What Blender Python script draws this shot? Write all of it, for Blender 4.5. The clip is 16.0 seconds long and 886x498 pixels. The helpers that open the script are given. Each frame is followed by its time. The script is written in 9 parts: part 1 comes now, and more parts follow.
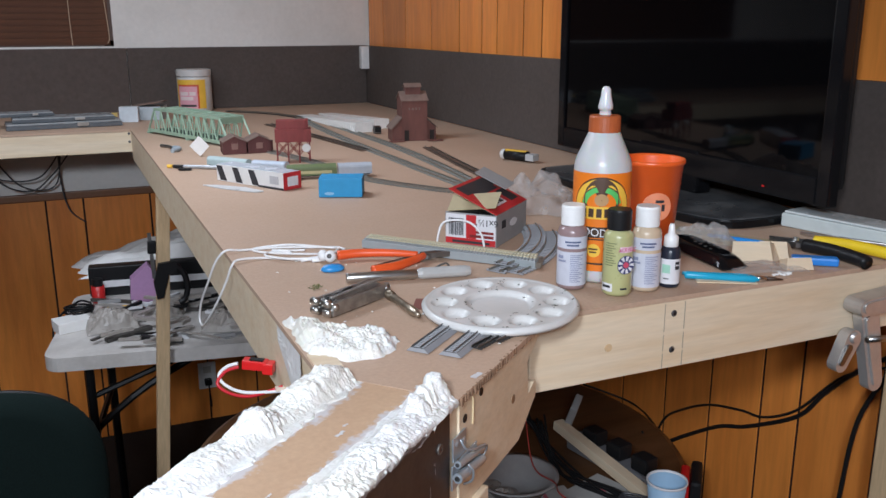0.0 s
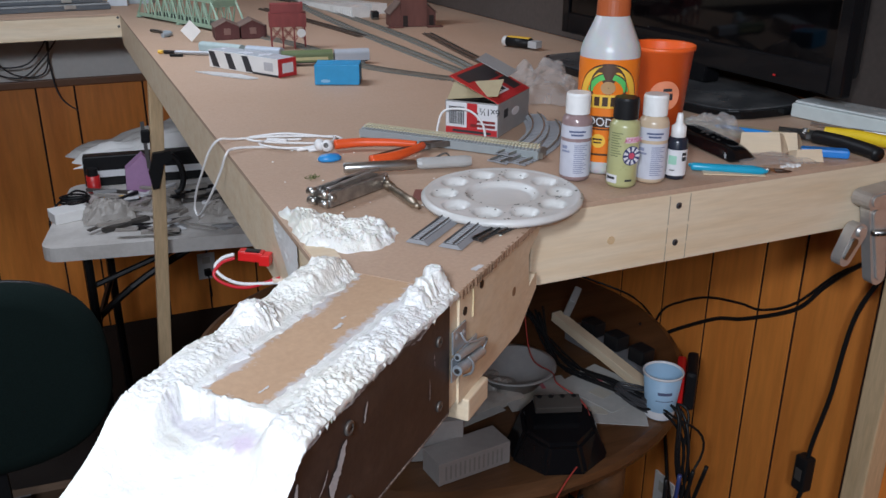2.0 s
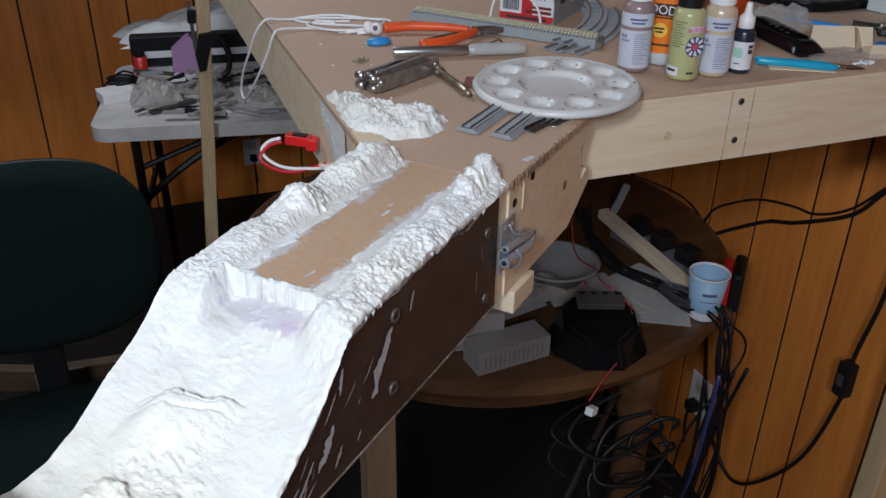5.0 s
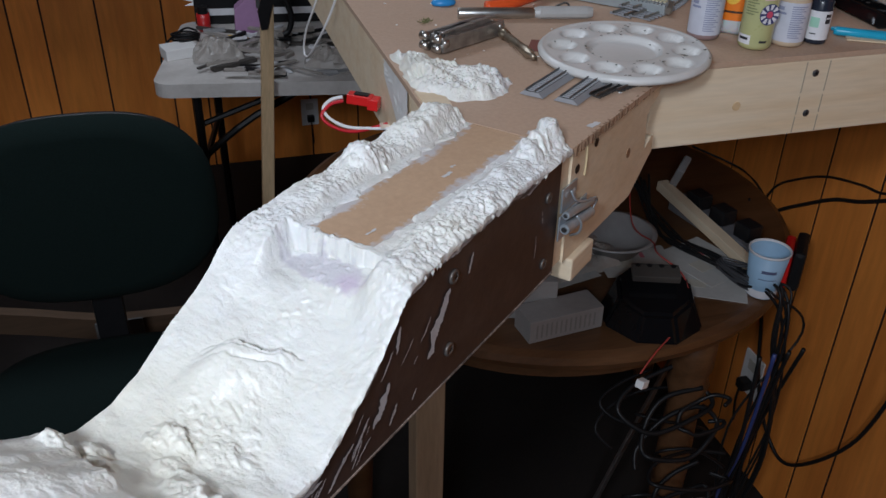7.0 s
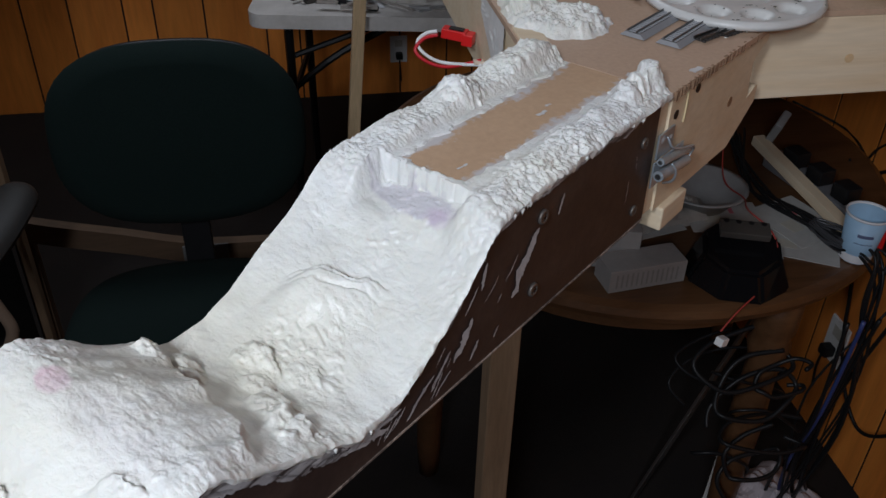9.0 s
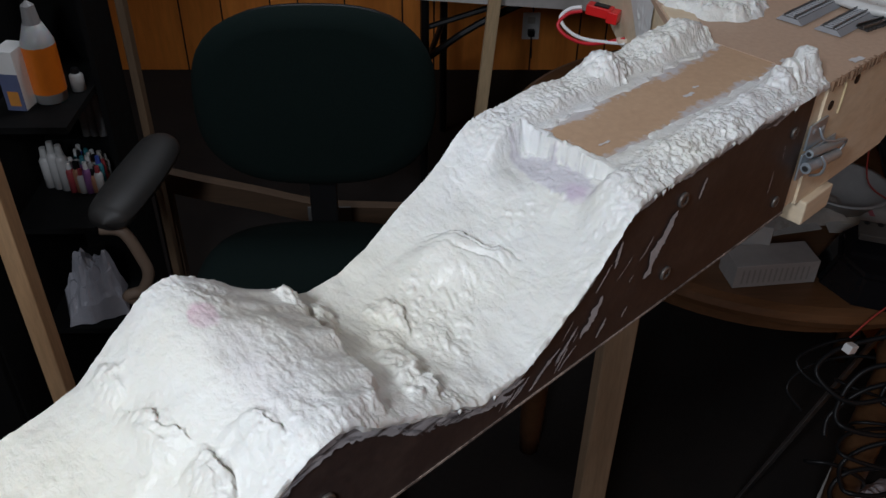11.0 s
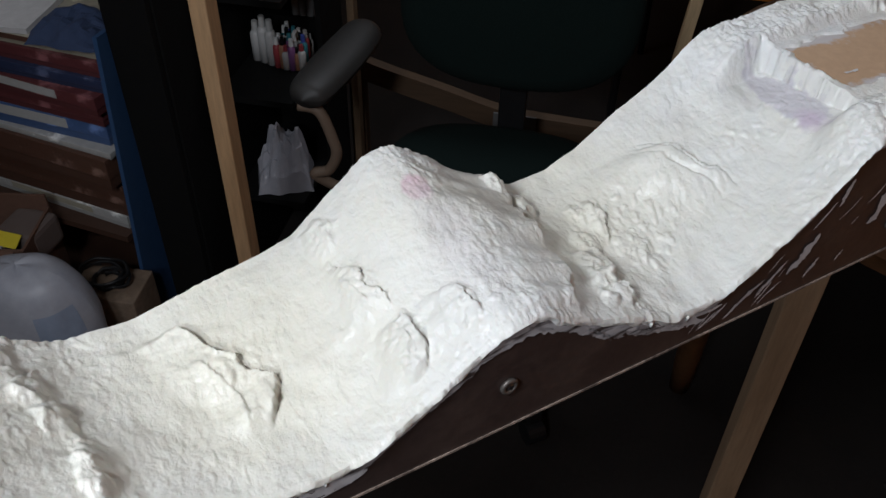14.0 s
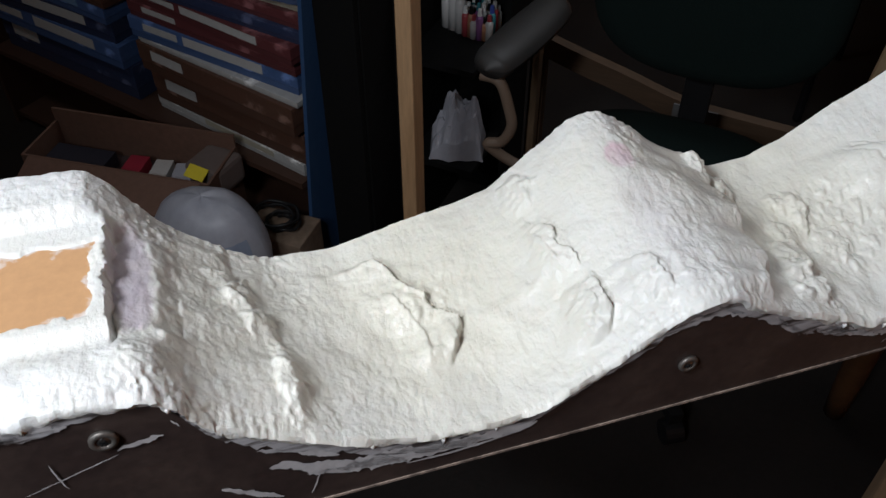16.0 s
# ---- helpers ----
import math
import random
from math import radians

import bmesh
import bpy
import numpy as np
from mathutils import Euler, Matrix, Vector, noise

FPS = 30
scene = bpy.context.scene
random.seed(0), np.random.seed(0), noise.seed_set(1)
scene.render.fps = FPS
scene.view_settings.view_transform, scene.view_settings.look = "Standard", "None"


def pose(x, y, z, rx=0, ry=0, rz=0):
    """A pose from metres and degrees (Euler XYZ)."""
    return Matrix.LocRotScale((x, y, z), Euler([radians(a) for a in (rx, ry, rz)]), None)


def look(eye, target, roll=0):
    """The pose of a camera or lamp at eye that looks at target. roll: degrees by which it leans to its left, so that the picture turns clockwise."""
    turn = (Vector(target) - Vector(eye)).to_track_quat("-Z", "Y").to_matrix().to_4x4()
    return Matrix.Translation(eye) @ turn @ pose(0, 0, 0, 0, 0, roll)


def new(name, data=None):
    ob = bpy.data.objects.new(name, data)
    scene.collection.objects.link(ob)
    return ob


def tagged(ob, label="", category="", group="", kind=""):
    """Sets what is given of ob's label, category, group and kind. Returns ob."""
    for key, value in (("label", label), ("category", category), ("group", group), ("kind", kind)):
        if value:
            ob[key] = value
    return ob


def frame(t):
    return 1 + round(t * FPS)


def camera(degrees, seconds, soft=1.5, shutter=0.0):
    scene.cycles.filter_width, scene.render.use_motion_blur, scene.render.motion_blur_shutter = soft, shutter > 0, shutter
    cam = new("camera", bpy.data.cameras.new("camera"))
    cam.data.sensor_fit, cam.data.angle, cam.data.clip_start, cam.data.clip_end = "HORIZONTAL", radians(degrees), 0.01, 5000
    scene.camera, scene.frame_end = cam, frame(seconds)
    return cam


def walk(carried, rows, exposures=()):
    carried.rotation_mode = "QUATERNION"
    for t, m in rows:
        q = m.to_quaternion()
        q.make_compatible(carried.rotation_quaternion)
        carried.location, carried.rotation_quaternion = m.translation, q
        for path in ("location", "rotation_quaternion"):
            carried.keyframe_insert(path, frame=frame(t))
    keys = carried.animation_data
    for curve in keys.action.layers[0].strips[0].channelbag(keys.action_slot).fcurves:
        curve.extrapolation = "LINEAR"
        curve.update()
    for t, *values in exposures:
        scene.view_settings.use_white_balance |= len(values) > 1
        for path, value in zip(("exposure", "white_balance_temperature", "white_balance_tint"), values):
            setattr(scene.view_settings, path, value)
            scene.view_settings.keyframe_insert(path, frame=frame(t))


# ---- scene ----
cam = camera(54.1, 16.0)
PATH = [
    (0, (0.037, 0.123, 1.622), (0.816, 1.895, 1.117), -0.1),
    (0.5, (0.04, 0.128, 1.621), (0.814, 1.883, 1.055), -0.1),
    (1, (0.041, 0.133, 1.618), (0.81, 1.868, 0.986), 0.0),
    (1.5, (0.043, 0.138, 1.616), (0.801, 1.852, 0.917), 0.1),
    (2, (0.045, 0.145, 1.613), (0.796, 1.845, 0.872), 0.2),
    (2.5, (0.046, 0.148, 1.611), (0.785, 1.831, 0.822), 0.3),
    (3, (0.046, 0.151, 1.609), (0.77, 1.817, 0.771), 0.5),
    (3.5, (0.046, 0.155, 1.607), (0.749, 1.809, 0.729), 0.6),
    (4, (0.046, 0.157, 1.605), (0.72, 1.804, 0.693), 0.7),
    (6.5, (0.041, 0.162, 1.6), (0.579, 1.8, 0.586), 1.1),
    (7, (0.039, 0.163, 1.598), (0.54, 1.802, 0.568), 1.2),
    (7.5, (0.037, 0.165, 1.597), (0.505, 1.801, 0.546), 1.4),
    (8, (0.036, 0.167, 1.594), (0.461, 1.79, 0.505), 1.6),
    (10.5, (0.02, 0.161, 1.59), (0.142, 1.776, 0.416), 0.9),
    (11, (0.016, 0.16, 1.589), (0.074, 1.769, 0.403), 0.9),
    (11.5, (0.013, 0.159, 1.587), (0.011, 1.757, 0.383), 0.8),
    (12, (0.01, 0.159, 1.585), (-0.04, 1.736, 0.356), 1.0),
    (12.5, (0.005, 0.157, 1.583), (-0.108, 1.708, 0.326), 1.3),
    (13, (-0.001, 0.156, 1.581), (-0.183, 1.677, 0.295), 1.2),
    (13.5, (-0.004, 0.155, 1.578), (-0.238, 1.643, 0.262), 1.3),
    (14, (-0.009, 0.152, 1.576), (-0.306, 1.608, 0.237), 1.1),
    (14.5, (-0.013, 0.148, 1.575), (-0.38, 1.575, 0.222), 0.9),
    (15, (-0.016, 0.144, 1.574), (-0.433, 1.547, 0.211), 1.1),
    (15.5, (-0.023, 0.137, 1.573), (-0.536, 1.501, 0.204), 0.5),
    (16, (-0.027, 0.129, 1.573), (-0.636, 1.45, 0.2), -0.2),
]
EXPOSURES = [(0, 0.58, 6200, 10), (1.5, 0.30, 6200, 10), (3, 0.30, 6150, 10), (4, 0.15, 6150, 10), (6.5, -0.22, 6150, 10), (7.5, -0.29, 6200, 10), (8, -0.36, 6250, 10), (10.5, -0.65, 6350, 10), (13, -0.62, 6500, 10), (16, -0.65, 6600, 10)]
walk(cam, [(t, look(eye, target, roll)) for t, eye, target, roll in PATH], EXPOSURES)

# ---------------------------------------------------------------- light
world = bpy.data.worlds.new("room_world")
scene.world = world
world.use_nodes = True
world.node_tree.nodes["Background"].inputs[0].default_value = (0.9, 0.95, 1.0, 1)
world.node_tree.nodes["Background"].inputs[1].default_value = 0.0


def lamp(name, kind, place, target, watts, colour, **more):
    data = bpy.data.lights.new(name, kind)
    data.energy, data.color = watts, colour
    for key, value in more.items():
        if key == "size":
            data.size = value
        elif key == "size_y":
            data.shape, data.size_y = "RECTANGLE", value
        elif key == "radius":
            data.shadow_soft_size = value
        elif key == "cone":
            data.spot_size, data.spot_blend = radians(value), 0.5
    ob = new(name, data)
    ob.matrix_world = look(place, target)
    return ob


LAMP_AT = (-0.40, -0.75, 2.08)
lamp("work_light", "SPOT", LAMP_AT, (0.35, 0.95, 1.1), 56, (0.86, 0.925, 1.02), radius=0.13, cone=112)
lamp("desk_lamp", "SPOT", (-0.34, -0.12, 1.97), (-0.02, 0.46, 1.26), 41, (0.88, 0.93, 1.0), radius=0.08, cone=100)
# Added fill without a known fixture; lifts the shelves and left wall.
lamp("side_fill_light", "AREA", (-2.05, 0.60, 2.42), (-2.05, 0.60, 0), 6.0, (0.90, 0.94, 1.0), size=0.9, size_y=0.3)
lamp("ceiling_light", "AREA", (-0.2, 2.15, 2.42), (-0.2, 2.15, 0), 14.0, (0.86, 0.925, 1.02), size=1.2, size_y=0.4)

# ---------------------------------------------------------------- small tools
T = 1.3          # height of the layout's top
ORIGIN = Vector((0.334, 0.765, 0))
ALONG = Vector((-0.7512, -0.6601, 0))   # along the bridge, away from the table
ACROSS = Vector((-0.6601, 0.7512, 0))   # across the bridge, away from the camera's side
BRIDGE = Matrix(((ALONG.x, ACROSS.x, 0, ORIGIN.x), (ALONG.y, ACROSS.y, 0, ORIGIN.y), (0, 0, 1, 0), (0, 0, 0, 1)))


def bridge(s, w, z):
    return ORIGIN + ALONG * s + ACROSS * w + Vector((0, 0, z))


def empty(name, m, label, category, group=""):
    ob = new(name)
    ob.matrix_world = m
    ob.empty_display_size = 0.02
    return tagged(ob, label, category, group)


def mesh_of(name, bm, material, smooth=False):
    me = bpy.data.meshes.new(name)
    bmesh.ops.recalc_face_normals(bm, faces=bm.faces)
    bm.to_mesh(me)
    bm.free()
    me.materials.append(material)
    if smooth:
        for p in me.polygons:
            p.use_smooth = True
    return me


def thing(name, bm, material, m, label, category, group="", kind="", smooth=False):
    ob = new(name, mesh_of(name, bm, material, smooth))
    ob.matrix_world = m
    return tagged(ob, label, category, group, kind)


def part(name, bm, material, parent, label="", m=None, smooth=False):
    ob = new(name, mesh_of(name, bm, material, smooth))
    ob.parent = parent
    if m is not None:
        ob.matrix_basis = m
    if label:
        tagged(ob, label)
    return ob


def box(bm, x0, y0, z0, x1, y1, z1, bevel=0.0, m=None):
    made = bmesh.ops.create_cube(bm, size=1)["verts"]
    bmesh.ops.scale(bm, vec=(abs(x1 - x0), abs(y1 - y0), abs(z1 - z0)), verts=made)
    bmesh.ops.translate(bm, vec=((x0 + x1) / 2, (y0 + y1) / 2, (z0 + z1) / 2), verts=made)
    if bevel:
        edges = list({e for v in made for e in v.link_edges})
        res = bmesh.ops.bevel(bm, geom=edges, offset=bevel, segments=2, affect="EDGES", profile=0.6)
        made = list({v for f in res["faces"] for v in f.verts} | {v for v in made if v.is_valid})
    if m is not None:
        bmesh.ops.transform(bm, matrix=m, verts=made)
    return bm


def boxes(*rows, bevel=0.0):
    bm = bmesh.new()
    for row in rows:
        box(bm, *row, bevel=bevel)
    return bm


def lathe(profile, steps=28, bm=None, m=None):
    """A turned solid from (radius, height) pairs."""
    bm = bm or bmesh.new()
    rings = []
    for r, z in profile:
        if r < 1e-6:
            rings.append([bm.verts.new((0, 0, z))])
        else:
            rings.append([bm.verts.new((r * math.cos(2 * math.pi * i / steps), r * math.sin(2 * math.pi * i / steps), z)) for i in range(steps)])
    for a, b in zip(rings, rings[1:]):
        for i in range(steps):
            j = (i + 1) % steps
            if len(a) == 1 and len(b) == 1:
                continue
            if len(a) == 1:
                bm.faces.new((a[0], b[i], b[j]))
            elif len(b) == 1:
                bm.faces.new((a[i], a[j], b[0]))
            else:
                bm.faces.new((a[i], a[j], b[j], b[i]))
    if m is not None:
        bmesh.ops.transform(bm, matrix=m, verts=[v for ring in rings for v in ring])
    return bm


def rod(bm, a, b, r, r2=None, steps=10):
    a, b = Vector(a), Vector(b)
    d = b - a
    m = Matrix.Translation(a) @ d.to_track_quat("Z", "Y").to_matrix().to_4x4()
    r2 = r if r2 is None else r2
    return lathe([(0, 0), (r, 0), (r2, d.length), (0, d.length)], steps, bm, m)


def smooth_path(points, per=8):
    pts = [Vector(p) for p in points]
    out = []
    for i in range(len(pts) - 1):
        p0, p1, p2, p3 = pts[max(i - 1, 0)], pts[i], pts[i + 1], pts[min(i + 2, len(pts) - 1)]
        for k in range(per):
            u = k / per
            out.append(0.5 * ((2 * p1) + (p2 - p0) * u + (2 * p0 - 5 * p1 + 4 * p2 - p3) * u * u + (3 * p1 - p0 - 3 * p2 + p3) * u ** 3))
    out.append(pts[-1])
    return out


def tube(points, r, steps=7, bm=None, per=8, taper=1.0):
    """A round cord along a smooth line through the points."""
    bm = bm or bmesh.new()
    path = smooth_path(points, per) if per > 1 else [Vector(p) for p in points]
    side = Vector((0.31, 0.17, 0.93)).normalized()
    rings = []
    for i, p in enumerate(path):
        d = (path[min(i + 1, len(path) - 1)] - path[max(i - 1, 0)])
        d = d.normalized() if d.length > 1e-9 else Vector((1, 0, 0))
        u = (side - d * side.dot(d))
        u = u.normalized() if u.length > 1e-4 else d.orthogonal().normalized()
        side = u
        v = d.cross(u)
        rr = r * (1 + (taper - 1) * i / max(1, len(path) - 1))
        rings.append([bm.verts.new(p + (u * math.cos(a) + v * math.sin(a)) * rr) for a in (2 * math.pi * k / steps for k in range(steps))])
    for a, b in zip(rings, rings[1:]):
        for i in range(steps):
            bm.faces.new((a[i], a[(i + 1) % steps], b[(i + 1) % steps], b[i]))
    bm.faces.new(rings[0][::-1])
    bm.faces.new(rings[-1])
    return bm


def prism(outline, z0, z1, bm=None, m=None):
    """A flat outline (x, y) raised from z0 to z1."""
    bm = bm or bmesh.new()
    low = [bm.verts.new((x, y, z0)) for x, y in outline]
    high = [bm.verts.new((x, y, z1)) for x, y in outline]
    bm.faces.new(low[::-1])
    bm.faces.new(high)
    n = len(outline)
    for i in range(n):
        bm.faces.new((low[i], low[(i + 1) % n], high[(i + 1) % n], high[i]))
    if m is not None:
        bmesh.ops.transform(bm, matrix=m, verts=low + high)
    return bm


def sheet(nx, ny, place):
    """A grid of quads; place(u, v) for u, v in 0..1."""
    bm = bmesh.new()
    rows = [[bm.verts.new(place(i / nx, j / ny)) for i in range(nx + 1)] for j in range(ny + 1)]
    for a, b in zip(rows, rows[1:]):
        for i in range(nx):
            bm.faces.new((a[i], a[i + 1], b[i + 1], b[i]))
    return bm


# faces of a bridge-wise wall: x along the bridge, y up, extruded across
UPRIGHT = BRIDGE @ Matrix(((1, 0, 0, 0), (0, 0, 1, 0), (0, 1, 0, 0), (0, 0, 0, 1)))


# ---------------------------------------------------------------- materials
def material(name, colour, rough=0.6, metal=0.0, spots=None, spot_scale=6.0, spot_sharp=0.25, spot_level=0.55, grain=0.12, grain_scale=60.0, stretch=(1, 1, 1),
             bump=0.15, bump_scale=120.0, depth=0.001, coat=0.0, transmission=0.0, alpha=1.0, sub=0.0, random_tone=0.0, rough_var=0.12):
    m = bpy.data.materials.new(name)
    m.use_nodes = True
    t = m.node_tree
    n, link = t.nodes, t.links.new
    b = n["Principled BSDF"]
    co = n.new("ShaderNodeTexCoord")
    mp = n.new("ShaderNodeMapping")
    mp.inputs["Scale"].default_value = stretch
    link(co.outputs["Object"], mp.inputs[0])

    def tex(scale, detail=5.0, rough_=0.6):
        x = n.new("ShaderNodeTexNoise")
        x.inputs["Scale"].default_value, x.inputs["Detail"].default_value, x.inputs["Roughness"].default_value = scale, detail, rough_
        link(mp.outputs[0], x.inputs["Vector"])
        return x

    def mix(fac, a, c, mode="MIX"):
        x = n.new("ShaderNodeMix")
        x.data_type, x.blend_type = "RGBA", mode
        for sock, v in ((x.inputs[0], fac), (x.inputs[6], a), (x.inputs[7], c)):
            if hasattr(v, "is_linked"):
                link(v, sock)
            else:
                sock.default_value = v
        return x.outputs[2]

    col = (*colour, 1)
    g = tex(grain_scale)
    r = n.new("ShaderNodeMapRange")
    r.inputs[1].default_value, r.inputs[2].default_value = 0.3, 0.7
    r.inputs[3].default_value, r.inputs[4].default_value = 1 - grain, 1 + grain
    link(g.outputs[0], r.inputs[0])
    out = col
    if spots:
        s = tex(spot_scale, 6.0, 0.62)
        ramp = n.new("ShaderNodeMapRange")
        ramp.inputs[1].default_value, ramp.inputs[2].default_value = spot_level - spot_sharp / 2, spot_level + spot_sharp / 2
        link(s.outputs[0], ramp.inputs[0])
        out = mix(ramp.outputs[0], col, (*spots, 1))
    grey = n.new("ShaderNodeCombineColor")
    for i in range(3):
        link(r.outputs[0], grey.inputs[i])
    out = mix(1.0, out, grey.outputs[0], "MULTIPLY")
    if random_tone:
        info = n.new("ShaderNodeObjectInfo")
        rr = n.new("ShaderNodeMapRange")
        rr.inputs[3].default_value, rr.inputs[4].default_value = 1 - random_tone, 1 + random_tone
        link(info.outputs["Random"], rr.inputs[0])
        gg = n.new("ShaderNodeCombineColor")
        for i in range(3):
            link(rr.outputs[0], gg.inputs[i])
        out = mix(1.0, out, gg.outputs[0], "MULTIPLY")
    link(out, b.inputs["Base Color"])
    rv = n.new("ShaderNodeMapRange")
    rv.inputs[3].default_value, rv.inputs[4].default_value = max(0.02, rough - rough_var), min(1, rough + rough_var)
    link(tex(grain_scale * 0.4).outputs[0], rv.inputs[0])
    link(rv.outputs[0], b.inputs["Roughness"])
    b.inputs["Metallic"].default_value = metal
    b.inputs["Coat Weight"].default_value = coat
    b.inputs["Transmission Weight"].default_value = transmission
    b.inputs["Alpha"].default_value = alpha
    b.inputs["Subsurface Weight"].default_value = sub
    b.inputs["Subsurface Scale"].default_value = 0.004
    if bump:
        bp = n.new("ShaderNodeBump")
        bp.inputs["Strength"].default_value, bp.inputs["Distance"].default_value = bump, depth
        link(tex(bump_scale, 8.0, 0.65).outputs[0], bp.inputs["Height"])
        link(bp.outputs[0], b.inputs["Normal"])
    return m


PLASTER = material("plaster", (0.80, 0.80, 0.79), 0.30, spots=(0.79, 0.77, 0.68), spot_scale=8, spot_sharp=0.35, spot_level=0.54, grain=0.05, bump=0.45, bump_scale=330, depth=0.0016, sub=0.03)
PINE = material("pine_board", (0.72, 0.60, 0.44), 0.55, spots=(0.64, 0.48, 0.30), spot_scale=3.0, spot_level=0.6, spot_sharp=0.4, grain=0.06, grain_scale=16, stretch=(1.2, 9, 14), bump=0.12, bump_scale=60)
PINE_END = material("pine_leg", (0.60, 0.43, 0.25), 0.6, spots=(0.5, 0.33, 0.17), spot_scale=3.0, spot_level=0.62, spot_sharp=0.3, grain=0.12, grain_scale=22, stretch=(9, 9, 1.0), bump=0.12, bump_scale=60)
HARDBOARD = material("hardboard_top", (0.455, 0.312, 0.215), 0.62, spots=(0.50, 0.35, 0.255), spot_scale=3.5, spot_level=0.5, spot_sharp=0.5, grain=0.07, grain_scale=220, bump=0.06, bump_scale=300)
FASCIA = material("dark_hardboard", (0.033, 0.022, 0.020), 0.45, spots=(0.058, 0.040, 0.034), spot_scale=22, spot_level=0.6, spot_sharp=0.3, grain=0.2, grain_scale=200, bump=0.12, bump_scale=240)
SMEAR = material("plaster_smear", (0.36, 0.355, 0.37), 0.5, spots=(0.045, 0.036, 0.034), spot_scale=70, spot_level=0.53, spot_sharp=0.12, stretch=(0.35, 1, 2.2), grain=0.2, bump=0.3, bump_scale=300)
STREAK = material("plaster_streak", (0.50, 0.49, 0.50), 0.5, spots=(0.26, 0.25, 0.26), spot_scale=60, spot_level=0.55, grain=0.2, bump=0.3, bump_scale=300)
WALL_WHITE = material("white_wall", (0.80, 0.785, 0.75), 0.75, spots=(0.68, 0.66, 0.62), spot_scale=1.5, grain=0.03, bump=0.08, bump_scale=90)
WALL_DARK = material("dark_backdrop", (0.075, 0.058, 0.050), 0.8, spots=(0.09, 0.072, 0.064), spot_scale=2.5, grain=0.12, grain_scale=90, bump=0.1)
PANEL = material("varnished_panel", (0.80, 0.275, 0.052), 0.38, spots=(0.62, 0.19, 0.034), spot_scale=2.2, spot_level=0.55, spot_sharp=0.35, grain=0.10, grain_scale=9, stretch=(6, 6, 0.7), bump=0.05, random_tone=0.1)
# Unseen walls: dark wood tone chosen to limit bounced and reflected light.
WALL_LOW_BOUNCE = material("low_bounce_wall", (0.34, 0.135, 0.04), 0.45, spots=(0.26, 0.095, 0.028), spot_scale=2.2, grain=0.14, grain_scale=9, stretch=(6, 6, 0.7), bump=0.05)
GROOVE = material("panel_groove", (0.020, 0.006, 0.004), 0.8, grain=0.1)
# Tan-brown carpet, its colour taken near black in place of real shade.
FLOOR = material("shaded_carpet", (0.007, 0.0045, 0.0035), 0.95, spots=(0.011, 0.0075, 0.0055), spot_scale=5, grain=0.25, grain_scale=180, bump=0.5, bump_scale=300, depth=0.004)
CEILING = material("ceiling_paint", (0.55, 0.53, 0.50), 0.9, grain=0.05)
# Oak darkened in its base colour for the shade under the layout.
SHADED_OAK = material("shaded_oak_table", (0.115, 0.054, 0.024), 0.35, spots=(0.08, 0.036, 0.015), spot_scale=2.5, spot_level=0.55, grain=0.16, grain_scale=16, stretch=(1.2, 10, 10), bump=0.06)
BLACK_FABRIC = material("green_black_fabric", (0.0060, 0.0125, 0.0115), 1.0, grain=0.25, grain_scale=400, bump=0.35, bump_scale=600, rough_var=0.0)
BLACK_FABRIC.node_tree.nodes["Principled BSDF"].inputs["Specular IOR Level"].default_value = 0.15
GREY_PLASTIC = material("grey_plastic", (0.065, 0.058, 0.052), 0.45, grain=0.08, bump=0.15, bump_scale=500)
BLACK = material("black_plastic", (0.012, 0.012, 0.013), 0.4, grain=0.1, bump=0.1, bump_scale=400)
GLOSS_BLACK = material("glossy_black", (0.006, 0.006, 0.007), 0.12, grain=0.05, bump=0.0, rough_var=0.05)
WHITE_PLASTIC = material("white_plastic", (0.62, 0.615, 0.60), 0.35, spots=(0.54, 0.535, 0.51), spot_scale=12, grain=0.03, bump=0.03)
CHROME = material("zinc_steel", (0.62, 0.62, 0.60), 0.3, metal=1.0, spots=(0.45, 0.45, 0.44), spot_scale=30, grain=0.1, bump=0.05)
STEEL_DARK = material("dark_steel", (0.22, 0.22, 0.22), 0.42, metal=1.0, grain=0.15, bump=0.08)
for dark in (BLACK, GLOSS_BLACK):
    dark.node_tree.nodes["Principled BSDF"].inputs["Specular IOR Level"].default_value = 0.22
PAPER = material("white_paper", (0.76, 0.75, 0.73), 0.8, grain=0.04, grain_scale=20, bump=0.05, random_tone=0.08)


